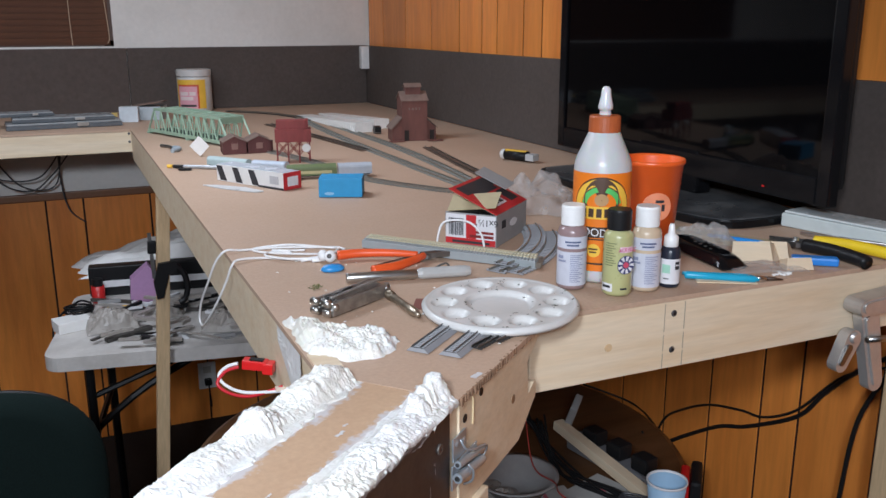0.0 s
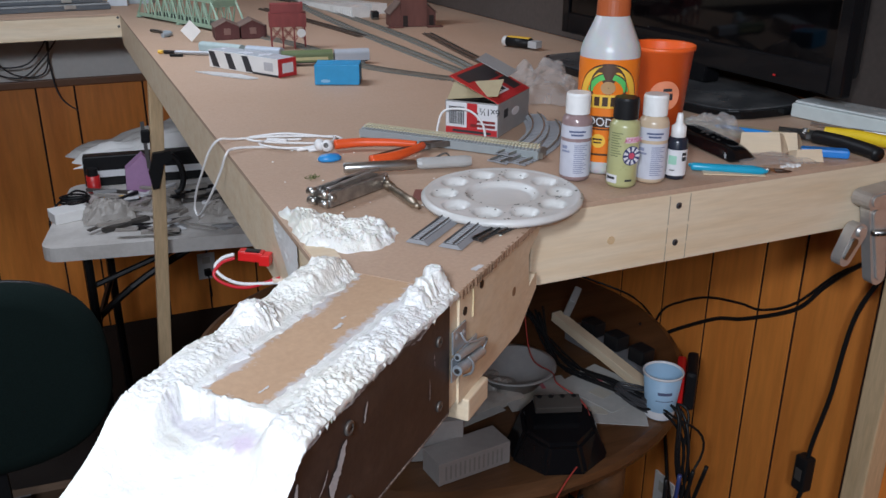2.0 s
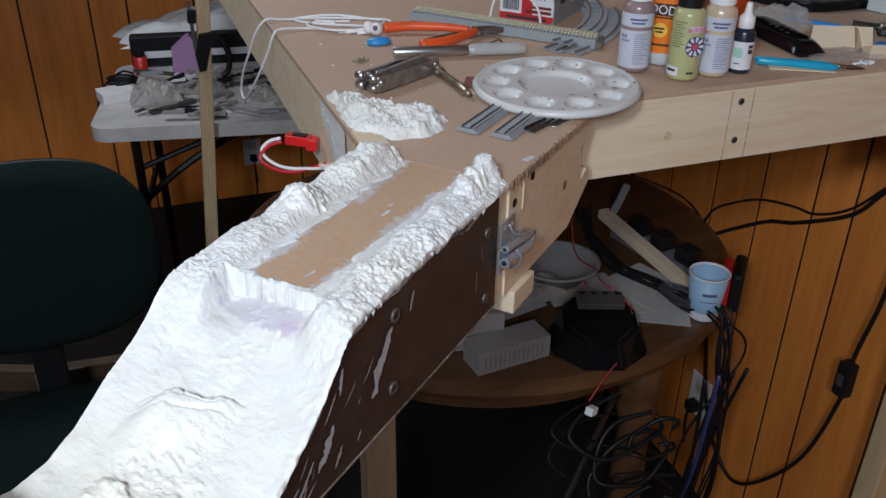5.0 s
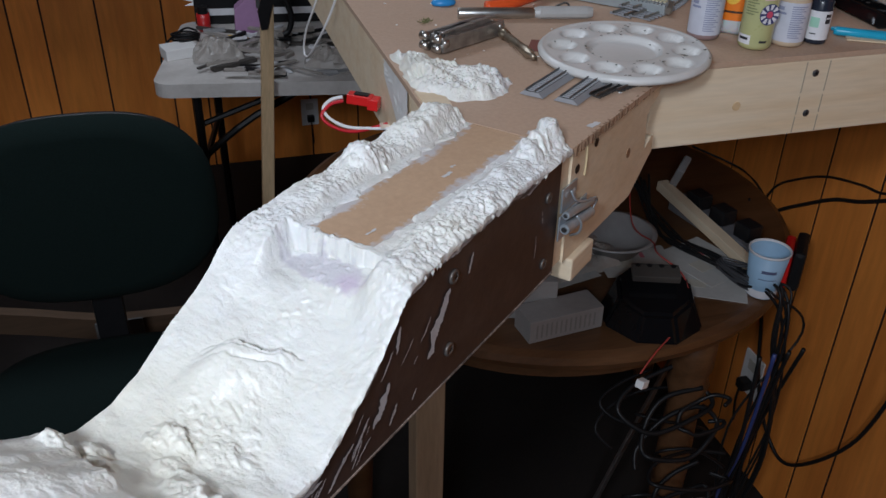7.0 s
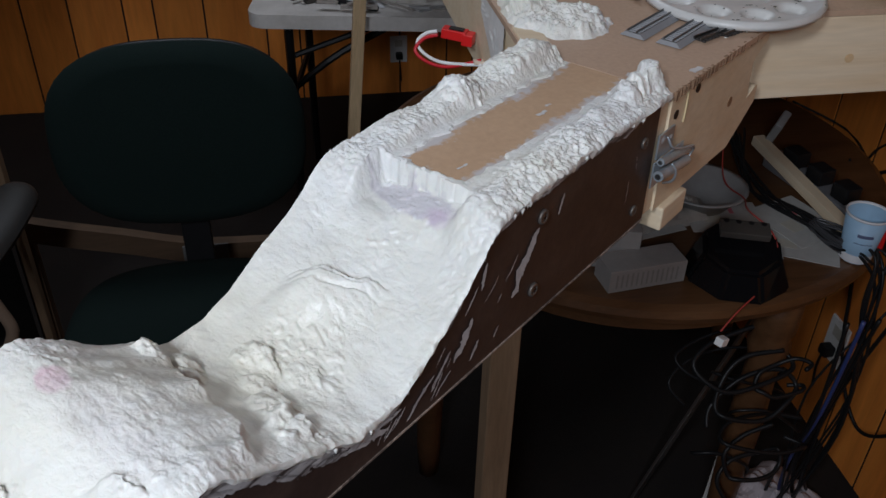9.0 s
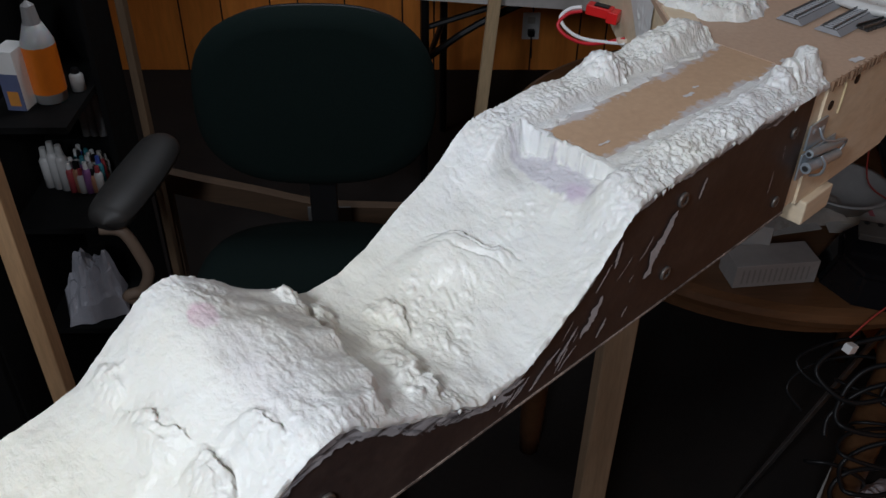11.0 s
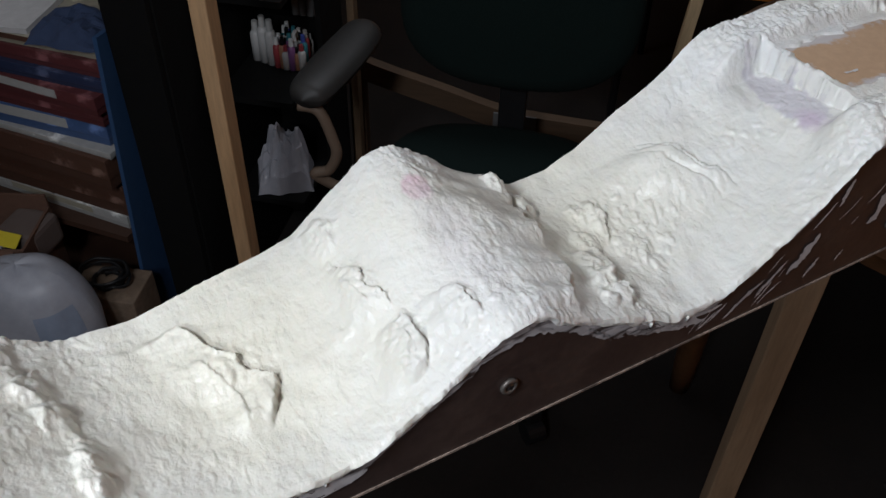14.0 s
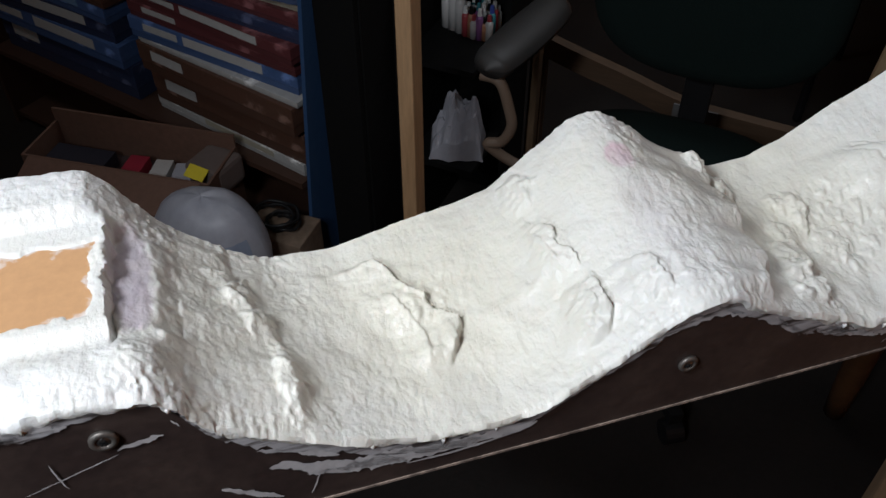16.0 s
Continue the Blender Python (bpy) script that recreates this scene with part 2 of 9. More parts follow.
def deepen(m, drag=0.0008, coat=0.14):
    """Dried plaster: soft drag marks of the brush under the fine relief."""
    t = m.node_tree
    n, link = t.nodes, t.links.new
    fine = [x for x in n if x.bl_idname == "ShaderNodeBump"][0]
    co = n.new("ShaderNodeTexCoord")

    def tex(k, detail, stretch=(1, 1, 1), warp=0.5):
        mp = n.new("ShaderNodeMapping")
        mp.inputs["Scale"].default_value = stretch
        link(co.outputs["Object"], mp.inputs[0])
        x = n.new("ShaderNodeTexNoise")
        x.inputs["Scale"].default_value, x.inputs["Detail"].default_value, x.inputs["Roughness"].default_value, x.inputs["Distortion"].default_value = k, detail, 0.6, warp
        link(mp.outputs[0], x.inputs["Vector"])
        return x.outputs[0]

    def bump(height, depth, strength=1.0):
        x = n.new("ShaderNodeBump")
        x.inputs["Strength"].default_value, x.inputs["Distance"].default_value = strength, depth
        link(height, x.inputs["Height"])
        return x

    one = bump(tex(75, 3.0, (1.7, 0.8, 1), 0.6), drag, 0.8)
    two = bump(tex(210, 3.0, (1.2, 0.6, 1.0), 0.5), 0.0006, 0.8)
    link(one.outputs[0], two.inputs["Normal"])
    link(two.outputs[0], fine.inputs["Normal"])
    b = n["Principled BSDF"]
    b.inputs["Coat Weight"].default_value = coat
    b.inputs["Coat Roughness"].default_value = 0.22
    return m


def stained(m, stains):
    """Bare foam showing through: soft oval stains (along, across, half sizes, colour)."""
    t = m.node_tree
    n, link = t.nodes, t.links.new
    b = n["Principled BSDF"]
    co = n.new("ShaderNodeTexCoord")
    x = n.new("ShaderNodeTexNoise")
    x.inputs["Scale"].default_value, x.inputs["Detail"].default_value = 110, 6.0
    link(co.outputs["Object"], x.inputs["Vector"])
    for s0, w0, rs, rw, soft, colour in stains:
        mp = n.new("ShaderNodeMapping")
        mp.inputs["Location"].default_value = (-s0 / rs, -w0 / rw, 0)
        mp.inputs["Scale"].default_value = (1 / rs, 1 / rw, 0)
        link(co.outputs["Object"], mp.inputs[0])
        d = n.new("ShaderNodeVectorMath")
        d.operation = "LENGTH"
        link(mp.outputs[0], d.inputs[0])
        a = n.new("ShaderNodeMath")
        a.operation = "MULTIPLY_ADD"
        link(x.outputs[0], a.inputs[0])
        a.inputs[1].default_value = 1.0
        link(d.outputs["Value"], a.inputs[2])
        r = n.new("ShaderNodeMapRange")
        r.inputs[1].default_value, r.inputs[2].default_value = 1.48 + soft, 1.48 - soft
        link(a.outputs[0], r.inputs[0])
        k = n.new("ShaderNodeMix")
        k.data_type = "RGBA"
        link(r.outputs[0], k.inputs[0])
        link(b.inputs["Base Color"].links[0].from_socket, k.inputs[6])
        k.inputs[7].default_value = (*colour, 1)
        link(k.outputs[2], b.inputs["Base Color"])
    return m


deepen(PLASTER, 0.0014)

def film_card(name, tan, film, wc, half, end, way, seed):
    """Tan card with a broken film of dried plaster along its sides and its end."""
    m = material(name, tan, 0.7, spots=(tan[0] * 0.88, tan[1] * 0.86, tan[2] * 0.85), spot_scale=9, spot_level=0.55, spot_sharp=0.4, grain=0.06, grain_scale=180, bump=0.1, bump_scale=300)
    t = m.node_tree
    n, link = t.nodes, t.links.new
    b = n["Principled BSDF"]
    co = n.new("ShaderNodeTexCoord")
    sep = n.new("ShaderNodeSeparateXYZ")
    link(co.outputs["Object"], sep.inputs[0])

    def calc(op, a, c, clamp=False):
        x = n.new("ShaderNodeMath")
        x.operation, x.use_clamp = op, clamp
        for sock, v in ((x.inputs[0], a), (x.inputs[1], c)):
            if hasattr(v, "is_linked"):
                link(v, sock)
            else:
                sock.default_value = v
        return x.outputs[0]

    def tex(scale, detail):
        x = n.new("ShaderNodeTexNoise")
        x.inputs["Scale"].default_value, x.inputs["Detail"].default_value, x.inputs["Roughness"].default_value = scale, detail, 0.62
        link(co.outputs["Object"], x.inputs["Vector"])
        return calc("SUBTRACT", x.outputs[0], 0.5)

    across_ = calc("SUBTRACT", calc("ABSOLUTE", calc("SUBTRACT", sep.outputs[1], wc), 0.0), half)
    endwise = calc("MULTIPLY", calc("SUBTRACT", sep.outputs[0], end), way)
    rim = calc("MAXIMUM", across_, endwise)
    wob = calc("ADD", calc("MULTIPLY", tex(28, 2.0), 0.030), calc("MULTIPLY", tex(130, 7.0), 0.026))
    fac = calc("MULTIPLY", calc("ADD", rim, wob), 170.0, True)
    old = b.inputs["Base Color"].links[0].from_socket
    mixer = n.new("ShaderNodeMix")
    mixer.data_type = "RGBA"
    link(calc("MULTIPLY", fac, 0.86), mixer.inputs[0])
    link(old, mixer.inputs[6])
    tone = n.new("ShaderNodeMix")
    tone.data_type = "RGBA"
    link(calc("MULTIPLY", calc("ADD", calc("ADD", rim, -0.005), calc("MULTIPLY", tex(90, 5.0), 0.02)), 160.0, True), tone.inputs[0])
    tone.inputs[6].default_value = (*film, 1)
    tone.inputs[7].default_value = (0.78, 0.78, 0.77, 1)
    link(tone.outputs[2], mixer.inputs[7])
    link(mixer.outputs[2], b.inputs["Base Color"])
    return m


def plain(name, colour, rough=0.5, metal=0.0, grain=0.06, **more):
    return material(name, colour, rough, metal, grain=grain, bump=more.pop("bump", 0.06), **more)

# ---------------------------------------------------------------- room
XL, XR, YN, YF, ZC = -3.0, 1.24, -2.4, 3.62, 2.44
tagged(thing("floor", boxes((XL - 0.1, YN - 0.1, -0.08, XR + 0.1, YF + 0.1, 0)), FLOOR, Matrix(), "", ""), "worn brown carpet floor of the room, coloured near black for shade", "floor", kind="structure")
tagged(thing("ceiling", boxes((XL - 0.1, YN - 0.1, ZC, XR + 0.1, YF + 0.1, ZC + 0.08)), CEILING, Matrix(), "", ""), "plain off-white ceiling", "ceiling", kind="structure")
tagged(thing("wall_south", boxes((XL - 0.1, YN - 0.1, 0, XR + 0.1, YN, ZC)), WALL_LOW_BOUNCE, Matrix(), "", ""), "plain unseen wall behind the camera, wood tone darkened to cut bounce", "wall", kind="structure")
tagged(thing("wall_west", boxes((XL - 0.1, YN, 0, XL, YF, ZC)), WALL_LOW_BOUNCE, Matrix(), "", ""), "plain unseen wall at the far side of the room, wood tone darkened to cut bounce", "wall", kind="structure")

WAIN = 0.985   # top of the wood wainscot on the window wall
DARK0, DARK1 = T, 1.533
# window wall: white above, boards below; the window stands to the left of x = 0.26
WX0, WX1, WZ0, WZ1 = -0.95, 0.25, 1.54, 2.25
bm = boxes((XL, YF, 0, XR + 0.1, YF + 0.1, WZ0), (WX1, YF, WZ0, XR + 0.1, YF + 0.1, ZC), (XL, YF, WZ0, WX0, YF + 0.1, ZC), (WX0, YF, WZ1, WX1, YF + 0.1, ZC))
north = tagged(thing("wall_north", bm, WALL_WHITE, Matrix(), "", ""), "white painted wall with a window and wood wainscot below", "wall", kind="structure")
east = tagged(thing("wall_east", boxes((XR + 0.0030, YN, 0, XR + 0.1, YF, ZC)), GROOVE, Matrix(), "", ""), "wall covered in varnished vertical wood panelling", "wall", kind="structure")
random.seed(4)
# planks of the east wall, with grooves between them
edges = [3.612, 3.44, 3.199, 2.959, 2.728, 2.565, 2.464, 2.304, 2.202, 1.96, 1.76, 1.60, 1.454, 1.311, 1.217, 1.05, 0.85, 0.70, 0.56, 0.33, 0.1, -0.14, -0.4, -0.62, -0.85, -1.1, -1.32, -1.58, -1.8, -2.1, -2.395]
for a, b in zip(edges, edges[1:]):
    part("panel_board", boxes((XR, b + 0.0034, 0.002, XR + 0.0028, a - 0.0034, ZC - 0.002), bevel=0.0006), PANEL, east)
part("groove_backing", boxes((XL + 0.1, YF - 0.0092, 0.001, XR - 0.001, YF - 0.0004, WAIN - 0.001)), GROOVE, north)
x = XR - 0.004
wide = [0.235, 0.19, 0.113, 0.2, 0.17, 0.24, 0.13]
i = 0
while x > XL + 0.3:
    w = wide[i % len(wide)]
    part("panel_board", boxes((x - w + 0.0034, YF - 0.012, 0.002, x - 0.0034, YF - 0.004, WAIN), bevel=0.0008), PANEL, north)
    x -= w
    i += 1
tagged(thing("trim", boxes((XL, YF - 0.022, WAIN, XR - 0.001, YF, WAIN + 0.028), bevel=0.004), material("dark_moulding", (0.20, 0.085, 0.035), 0.45, grain=0.15, stretch=(1, 8, 8)), Matrix(), "", ""), "dark stained wood moulding capping the wainscot", "moulding", kind="structure")
# dark backdrop strips standing on the layout along both walls
tagged(thing("wall_backdrop_north", boxes((0.292, YF - 0.016, DARK0, XR - 0.018, YF, DARK1), bevel=0.002), WALL_DARK, Matrix(), "", ""), "dark brown backdrop strip along the window wall", "backdrop", kind="structure")
tagged(thing("wall_backdrop_under_window", boxes((XL + 0.5, YF - 0.014, DARK0, 0.290, YF, DARK1), bevel=0.002), material("brown_backdrop", (0.085, 0.064, 0.055), 0.8, grain=0.12), Matrix(), "", ""), "dark grey-brown backdrop strip under the window", "backdrop", kind="structure")
tagged(thing("wall_backdrop_east", boxes((XR - 0.016, 0.3, DARK0, XR - 0.0005, YF - 0.001, DARK1 - 0.002), bevel=0.002), WALL_DARK, Matrix(), "", ""), "dark brown backdrop strip along the panelled wall", "backdrop", kind="structure")

# window with a brown slatted blind
win = tagged(new("window_1"), "window covered by a lowered brown slatted blind", "window", kind="structure")
FRAME = plain("dark_window_frame", (0.10, 0.06, 0.045), 0.5)
BLIND = material("brown_blind", (0.13, 0.055, 0.028), 0.5, spots=(0.09, 0.035, 0.02), spot_scale=3, grain=0.2, grain_scale=14, stretch=(1, 12, 12))
part("window_frame", boxes((WX0, YF, WZ0, WX0 + 0.04, YF + 0.09, WZ1), (WX1 - 0.03, YF, WZ0, WX1, YF + 0.09, WZ1), (WX0, YF, WZ1 - 0.04, WX1, YF + 0.09, WZ1), (WX0, YF, WZ0, WX1, YF + 0.09, WZ0 + 0.02)), FRAME, win)
part("pane", boxes((WX0 + 0.04, YF + 0.07, WZ0 + 0.02, WX1 - 0.03, YF + 0.076, WZ1 - 0.04)), GLOSS_BLACK, win, "dark night-time window pane")
z = WZ0 + 0.006
while z < WZ1 - 0.05:
    part("slat", boxes((WX0 + 0.01, -0.0015, -0.012, WX1 - 0.012, 0.0015, 0.012)), BLIND, win, m=Matrix.Translation((0, YF - 0.004 - 0.0, z + 0.012)) @ Matrix.Rotation(radians(14), 4, "X"))
    z += 0.0215
part("blind_cord", tube([(0.110, YF - 0.026, 1.95), (0.107, YF - 0.026, 1.7), (0.109, YF - 0.026, 1.545)], 0.0016), plain("cord", (0.55, 0.42, 0.3), 0.8), win)
part("blind_cord", tube([(0.215, YF - 0.03, 1.95), (0.228, YF - 0.032, 1.7), (0.235, YF - 0.03, 1.58), (0.229, YF - 0.03, 1.552)], 0.0016), plain("cord_b", (0.55, 0.42, 0.3), 0.8), win)

# ---------------------------------------------------------------- the layout table
outline = [(0.257, 0.852), (0.334, 0.765), (0.499, 0.906), (0.499, 0.929), (XR - 0.018, 0.929), (XR - 0.018, YF - 0.018), (-1.6, YF - 0.018), (-1.6, 3.008), (0.237, 3.008), (0.237, 0.874)]
table = empty("layout_table", Matrix(), "L-shaped model railway table of pine boards with brown hardboard top", "table")
part("tabletop", prism(outline, T - 0.006, T), HARDBOARD, table, "smooth brown hardboard top with plaster specks")
part("front_board", boxes((0.499, 0.93, T - 0.093, XR - 0.02, 0.949, T - 0.0065), bevel=0.002), PINE, table)
part("side_board", boxes((0.238, 0.874, T - 0.093, 0.257, 3.008, T - 0.0065), bevel=0.002), PINE, table, m=Matrix())
part("back_board", boxes((-1.6, 3.009, T - 0.07, 0.257, 3.028, T - 0.0065), bevel=0.002), PINE, table)
diag = [(-0.214, T - 0.0065), (-0.002, T - 0.0065), (-0.002, 1.187), (-0.16, 1.187), (-0.2125, 1.218), (-0.2125, 1.236), (-0.206, 1.2365), (-0.188, 1.229), (-0.183, 1.268), (-0.187, 1.27), (-0.188, 1.273), (-0.2135, 1.283)]
part("diagonal_board", prism(diag, 0.0, 0.019, m=UPRIGHT), PINE, table, "pine end board with a notch sawn out")
part("end_board", prism([(-0.001, T - 0.0065), (-0.001, 1.19), (0.017, 1.19), (0.017, T - 0.0065)], 0.002, 0.134, m=UPRIGHT), PINE, table)
# Front-left leg's pine, darkened to stand for the shade below the table.
SHADED_LEG = material("shaded_pine_leg", (0.30, 0.20, 0.12), 0.7, spots=(0.22, 0.14, 0.08), spot_scale=3.0, spot_level=0.6, spot_sharp=0.3, grain=0.14, grain_scale=22, stretch=(9, 9, 1.0), bump=0.12, bump_scale=60)
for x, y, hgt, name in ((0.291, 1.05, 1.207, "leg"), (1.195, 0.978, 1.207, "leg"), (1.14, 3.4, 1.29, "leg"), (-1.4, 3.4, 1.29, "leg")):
    part(name, boxes((x - 0.021, y - 0.021, 0, x + 0.021, y + 0.021, hgt), bevel=0.003), SHADED_LEG if y < 1.2 and x < 1 else PINE_END, table)

part("leg", boxes((-0.0165, -0.0165, 0, 0.0165, 0.0165, 1.206), bevel=0.003), PINE_END, table, m=pose(0.170, 2.435, 0.0015, 0, 4.4, 0))


def flat_head(parent, m, r, mat, cross=True):
    bm = lathe([(0, 0.0006), (r * 0.55, 0.0009), (r, 0.0), (r, -0.002)], 14)
    ob = part("screw", bm, mat, parent, m=m)
    if cross:
        part("screw_slot", boxes((-r * 0.5, -r * 0.1, 0.0008, r * 0.5, r * 0.1, 0.0013), (-r * 0.1, -r * 0.5, 0.0008, r * 0.1, r * 0.5, 0.0013)), BLACK, ob)
    return ob


SOUTH = Matrix.Rotation(radians(90), 4, "X")   # faces -y
SCREW = plain("dark_screw", (0.12, 0.12, 0.13), 0.45, 0.8)
for x, z in ((0.700, 1.278), (0.700, 1.231)):
    flat_head(table, Matrix.Translation((x, 0.9296, z)) @ SOUTH, 0.0042, SCREW)
part("plugged_screw", lathe([(0, 0.0006), (0.005, 0.0006), (0.005, -0.002)], 14), PINE_END, table, m=Matrix.Translation((0.606, 0.9297, 1.248)) @ SOUTH)
for z in (1.288, 1.262):
    flat_head(table, Matrix.Translation((0.232, 3.0085, z)) @ SOUTH, 0.004, SCREW)

# faint pencil lines where the front board was marked out, and the pale sawn corner beside the plaster
GRAPHITE = plain("pencil_grey", (0.38, 0.32, 0.25), 0.7)
for x in (0.686, 0.716):
    for a, b in ((1.2085, 1.228), (1.231, 1.252), (1.256, 1.2915)):
        part("pencil_line", boxes((x - 0.0005, 0.9292, a, x + 0.0005, 0.9298, b)), GRAPHITE, table)
part("corner_block", boxes((0.239, 0.878, T - 0.005, 0.264, 0.922, T + 0.0022), bevel=0.001), PINE, table, "pale pine corner block")

# ---------------------------------------------------------------- the plaster bridge
FRONT = [(0.0, 1.302), (0.02, 1.302), (0.13, 1.304), (0.21, 1.300), (0.245, 1.298), (0.26, 1.279), (0.28, 1.258), (0.31, 1.237), (0.335, 1.221), (0.355, 1.215), (0.375, 1.218), (0.40, 1.228), (0.435, 1.244), (0.455, 1.258), (0.47, 1.267), (0.49, 1.268),
         (0.515, 1.250), (0.55, 1.223), (0.585, 1.212), (0.63, 1.214), (0.67, 1.229), (0.70, 1.246), (0.727, 1.266), (0.742, 1.291), (0.77, 1.294), (0.80, 1.293), (0.99, 1.296)]
BACK = [(0.0, 1.306), (0.02, 1.312), (0.055, 1.314), (0.087, 1.306), (0.131, 1.311), (0.16, 1.306), (0.20, 1.308), (0.258, 1.304), (0.285, 1.279), (0.325, 1.257), (0.35, 1.240), (0.375, 1.230), (0.402, 1.2275), (0.42, 1.239), (0.445, 1.254), (0.468, 1.275), (0.485, 1.2865), (0.505, 1.286),
        (0.531, 1.264), (0.552, 1.244), (0.60, 1.234), (0.64, 1.2245), (0.685, 1.224), (0.711, 1.239), (0.734, 1.261), (0.753, 1.292), (0.764, 1.309), (0.80, 1.310), (0.99, 1.308)]
FLOOR_LINE = [(0.0, 1.299), (0.2285, 1.299), (0.2295, 1.2855), (0.247, 1.2790), (0.27, 1.2635), (0.30, 1.246), (0.33, 1.232), (0.36, 1.222), (0.39, 1.221), (0.415, 1.233), (0.44, 1.254), (0.47, 1.276), (0.50, 1.282), (0.525, 1.264), (0.55, 1.241), (0.585, 1.224), (0.63, 1.218), (0.67, 1.226), (0.70, 1.243), (0.727, 1.264), (0.738, 1.282), (0.7565, 1.2895), (0.7575, 1.299), (0.99, 1.299)]
WIDE, LONG = 0.136, 0.985


def along(table_, s):
    for (a, x), (b, y) in zip(table_, table_[1:]):
        if s <= b:
            u = (s - a) / (b - a)
            return x + (y - x) * u
    return table_[-1][1]


def ease(table_, s, h=0.006):
    return (along(table_, s - h) + 2 * along(table_, s) + along(table_, s + h)) / 4


def step(a, b, x):
    u = min(1, max(0, (x - a) / (b - a)))
    return u * u * (3 - 2 * u)


def fbm(s, w, k, seed, octaves=4):
    return noise.fractal(Vector((s * k, w * k, seed)), 0.9, 2.1, octaves)


ROCKS = [  # along, across, half sizes, height: angular stones pressed into the plaster
    (0.543, 0.115, 0.009, 0.014, 0.0040), (0.540, 0.072, 0.010, 0.019, 0.0042), (0.534, 0.029, 0.011, 0.015, 0.0046), (0.507, 0.026, 0.010, 0.012, 0.0042),
    (0.371, 0.084, 0.009, 0.013, 0.0037), (0.388, 0.068, 0.008, 0.013, 0.0028), (0.364, 0.048, 0.011, 0.018, 0.0025), (0.400, 0.050, 0.009, 0.010, 0.0043), (0.403, 0.034, 0.010, 0.012, 0.0050), (0.398, 0.022, 0.008, 0.010, 0.0040), (0.412, 0.016, 0.006, 0.008, 0.0037), (0.379, 0.092, 0.006, 0.008, 0.0028), (0.390, 0.040, 0.006, 0.009, 0.0025),
    (0.424, 0.122, 0.008, 0.010, 0.0060), (0.409, 0.109, 0.008, 0.012, 0.0070), (0.415, 0.094, 0.006, 0.009, 0.0045), (0.704, 0.090, 0.008, 0.016, 0.0060), (0.697, 0.070, 0.007, 0.012, 0.0050), (0.686, 0.034, 0.008, 0.018, 0.0060), (0.712, 0.103, 0.007, 0.010, 0.0040),
    (0.013, 0.018, 0.012, 0.013, 0.016), (0.028, 0.020, 0.011, 0.011, 0.012), (0.043, 0.019, 0.013, 0.011, 0.009), (0.085, 0.020, 0.012, 0.010, 0.003),
    (0.022, 0.119, 0.026, 0.017, 0.009), (0.062, 0.122, 0.020, 0.015, 0.004), (0.125, 0.122, 0.022, 0.016, 0.010), (0.840, 0.120, 0.030, 0.014, 0.005), (0.920, 0.018, 0.026, 0.012, 0.003),
]


def stone(seed, crisp=1.0):
    """Random cutting planes of one stone: direction, gain; and the tilt of its top."""
    rnd = random.Random(seed)
    turn = rnd.uniform(0, 6.28)
    n = rnd.randint(5, 7)
    cuts = [(turn + 6.283 * (k + rnd.uniform(-0.28, 0.28)) / n, rnd.uniform(0.85, 1.2), crisp * rnd.uniform(0.9, 2.0)) for k in range(n)]
    return [(math.cos(a), math.sin(a), g, steep) for a, g, steep in cuts], rnd.uniform(-0.45, 0.45), rnd.uniform(-0.45, 0.45)


STONES = [(row, *stone(70 + k, 1.5 if row[0] < 0.05 and row[1] < 0.05 else 1.0)) for k, row in enumerate(ROCKS)]
CREST = [(0.0, 0.443), (0.008, 0.441), (0.033, 0.433), (0.077, 0.426), (0.13, 0.421), (0.2, 0.420)]
RIDGE = [(0.0, 0.684), (0.033, 0.686), (0.072, 0.690), (0.081, 0.701), (0.088, 0.708), (0.2, 0.712)]
LIP = [(0.0, 0.285), (0.045, 0.291), (0.058, 0.2935), (0.075, 0.3020), (0.090, 0.3085), (0.106, 0.3200), (0.115, 0.3320), (0.2, 0.345)]


FLAKES = [  # broken slabs pressed into the plaster: edge line (across, along), height, how far the slab falls away behind it
    ([(0.036, 0.606), (0.0466, 0.5995), (0.0602, 0.5915), (0.0660, 0.6015), (0.0688, 0.6055), (0.0956, 0.6193), (0.117, 0.633)], 0.0080, 0.028),
    ([(0.038, 0.614), (0.0560, 0.612), (0.0664, 0.617), (0.0900, 0.629)], 0.0022, 0.012),
    ([(0.049, 0.529), (0.0553, 0.5325), (0.0750, 0.5370), (0.0940, 0.5430)], 0.0042, 0.016), ([(0.054, 0.537), (0.0700, 0.5420), (0.0860, 0.5470)], 0.0020, 0.010),
    ([(0.010, 0.532), (0.0210, 0.5265), (0.0392, 0.5285), (0.0450, 0.536)], 0.0058, 0.019), ([(0.014, 0.537), (0.0260, 0.5335), (0.0370, 0.5360)], 0.0022, 0.010),
    ([(0.062, 0.378), (0.0700, 0.3720), (0.0800, 0.3665), (0.0970, 0.3690)], 0.0036, 0.020), ([(0.026, 0.400), (0.0400, 0.3900), (0.0520, 0.3850), (0.0640, 0.3880)], 0.0044, 0.020), ([(0.006, 0.404), (0.0160, 0.3960), (0.0280, 0.3930), (0.0380, 0.4000)], 0.0050, 0.018),
    ([(0.012, 0.497), (0.0155, 0.4995), (0.0310, 0.5005), (0.0420, 0.516)], 0.0040, 0.013),
]


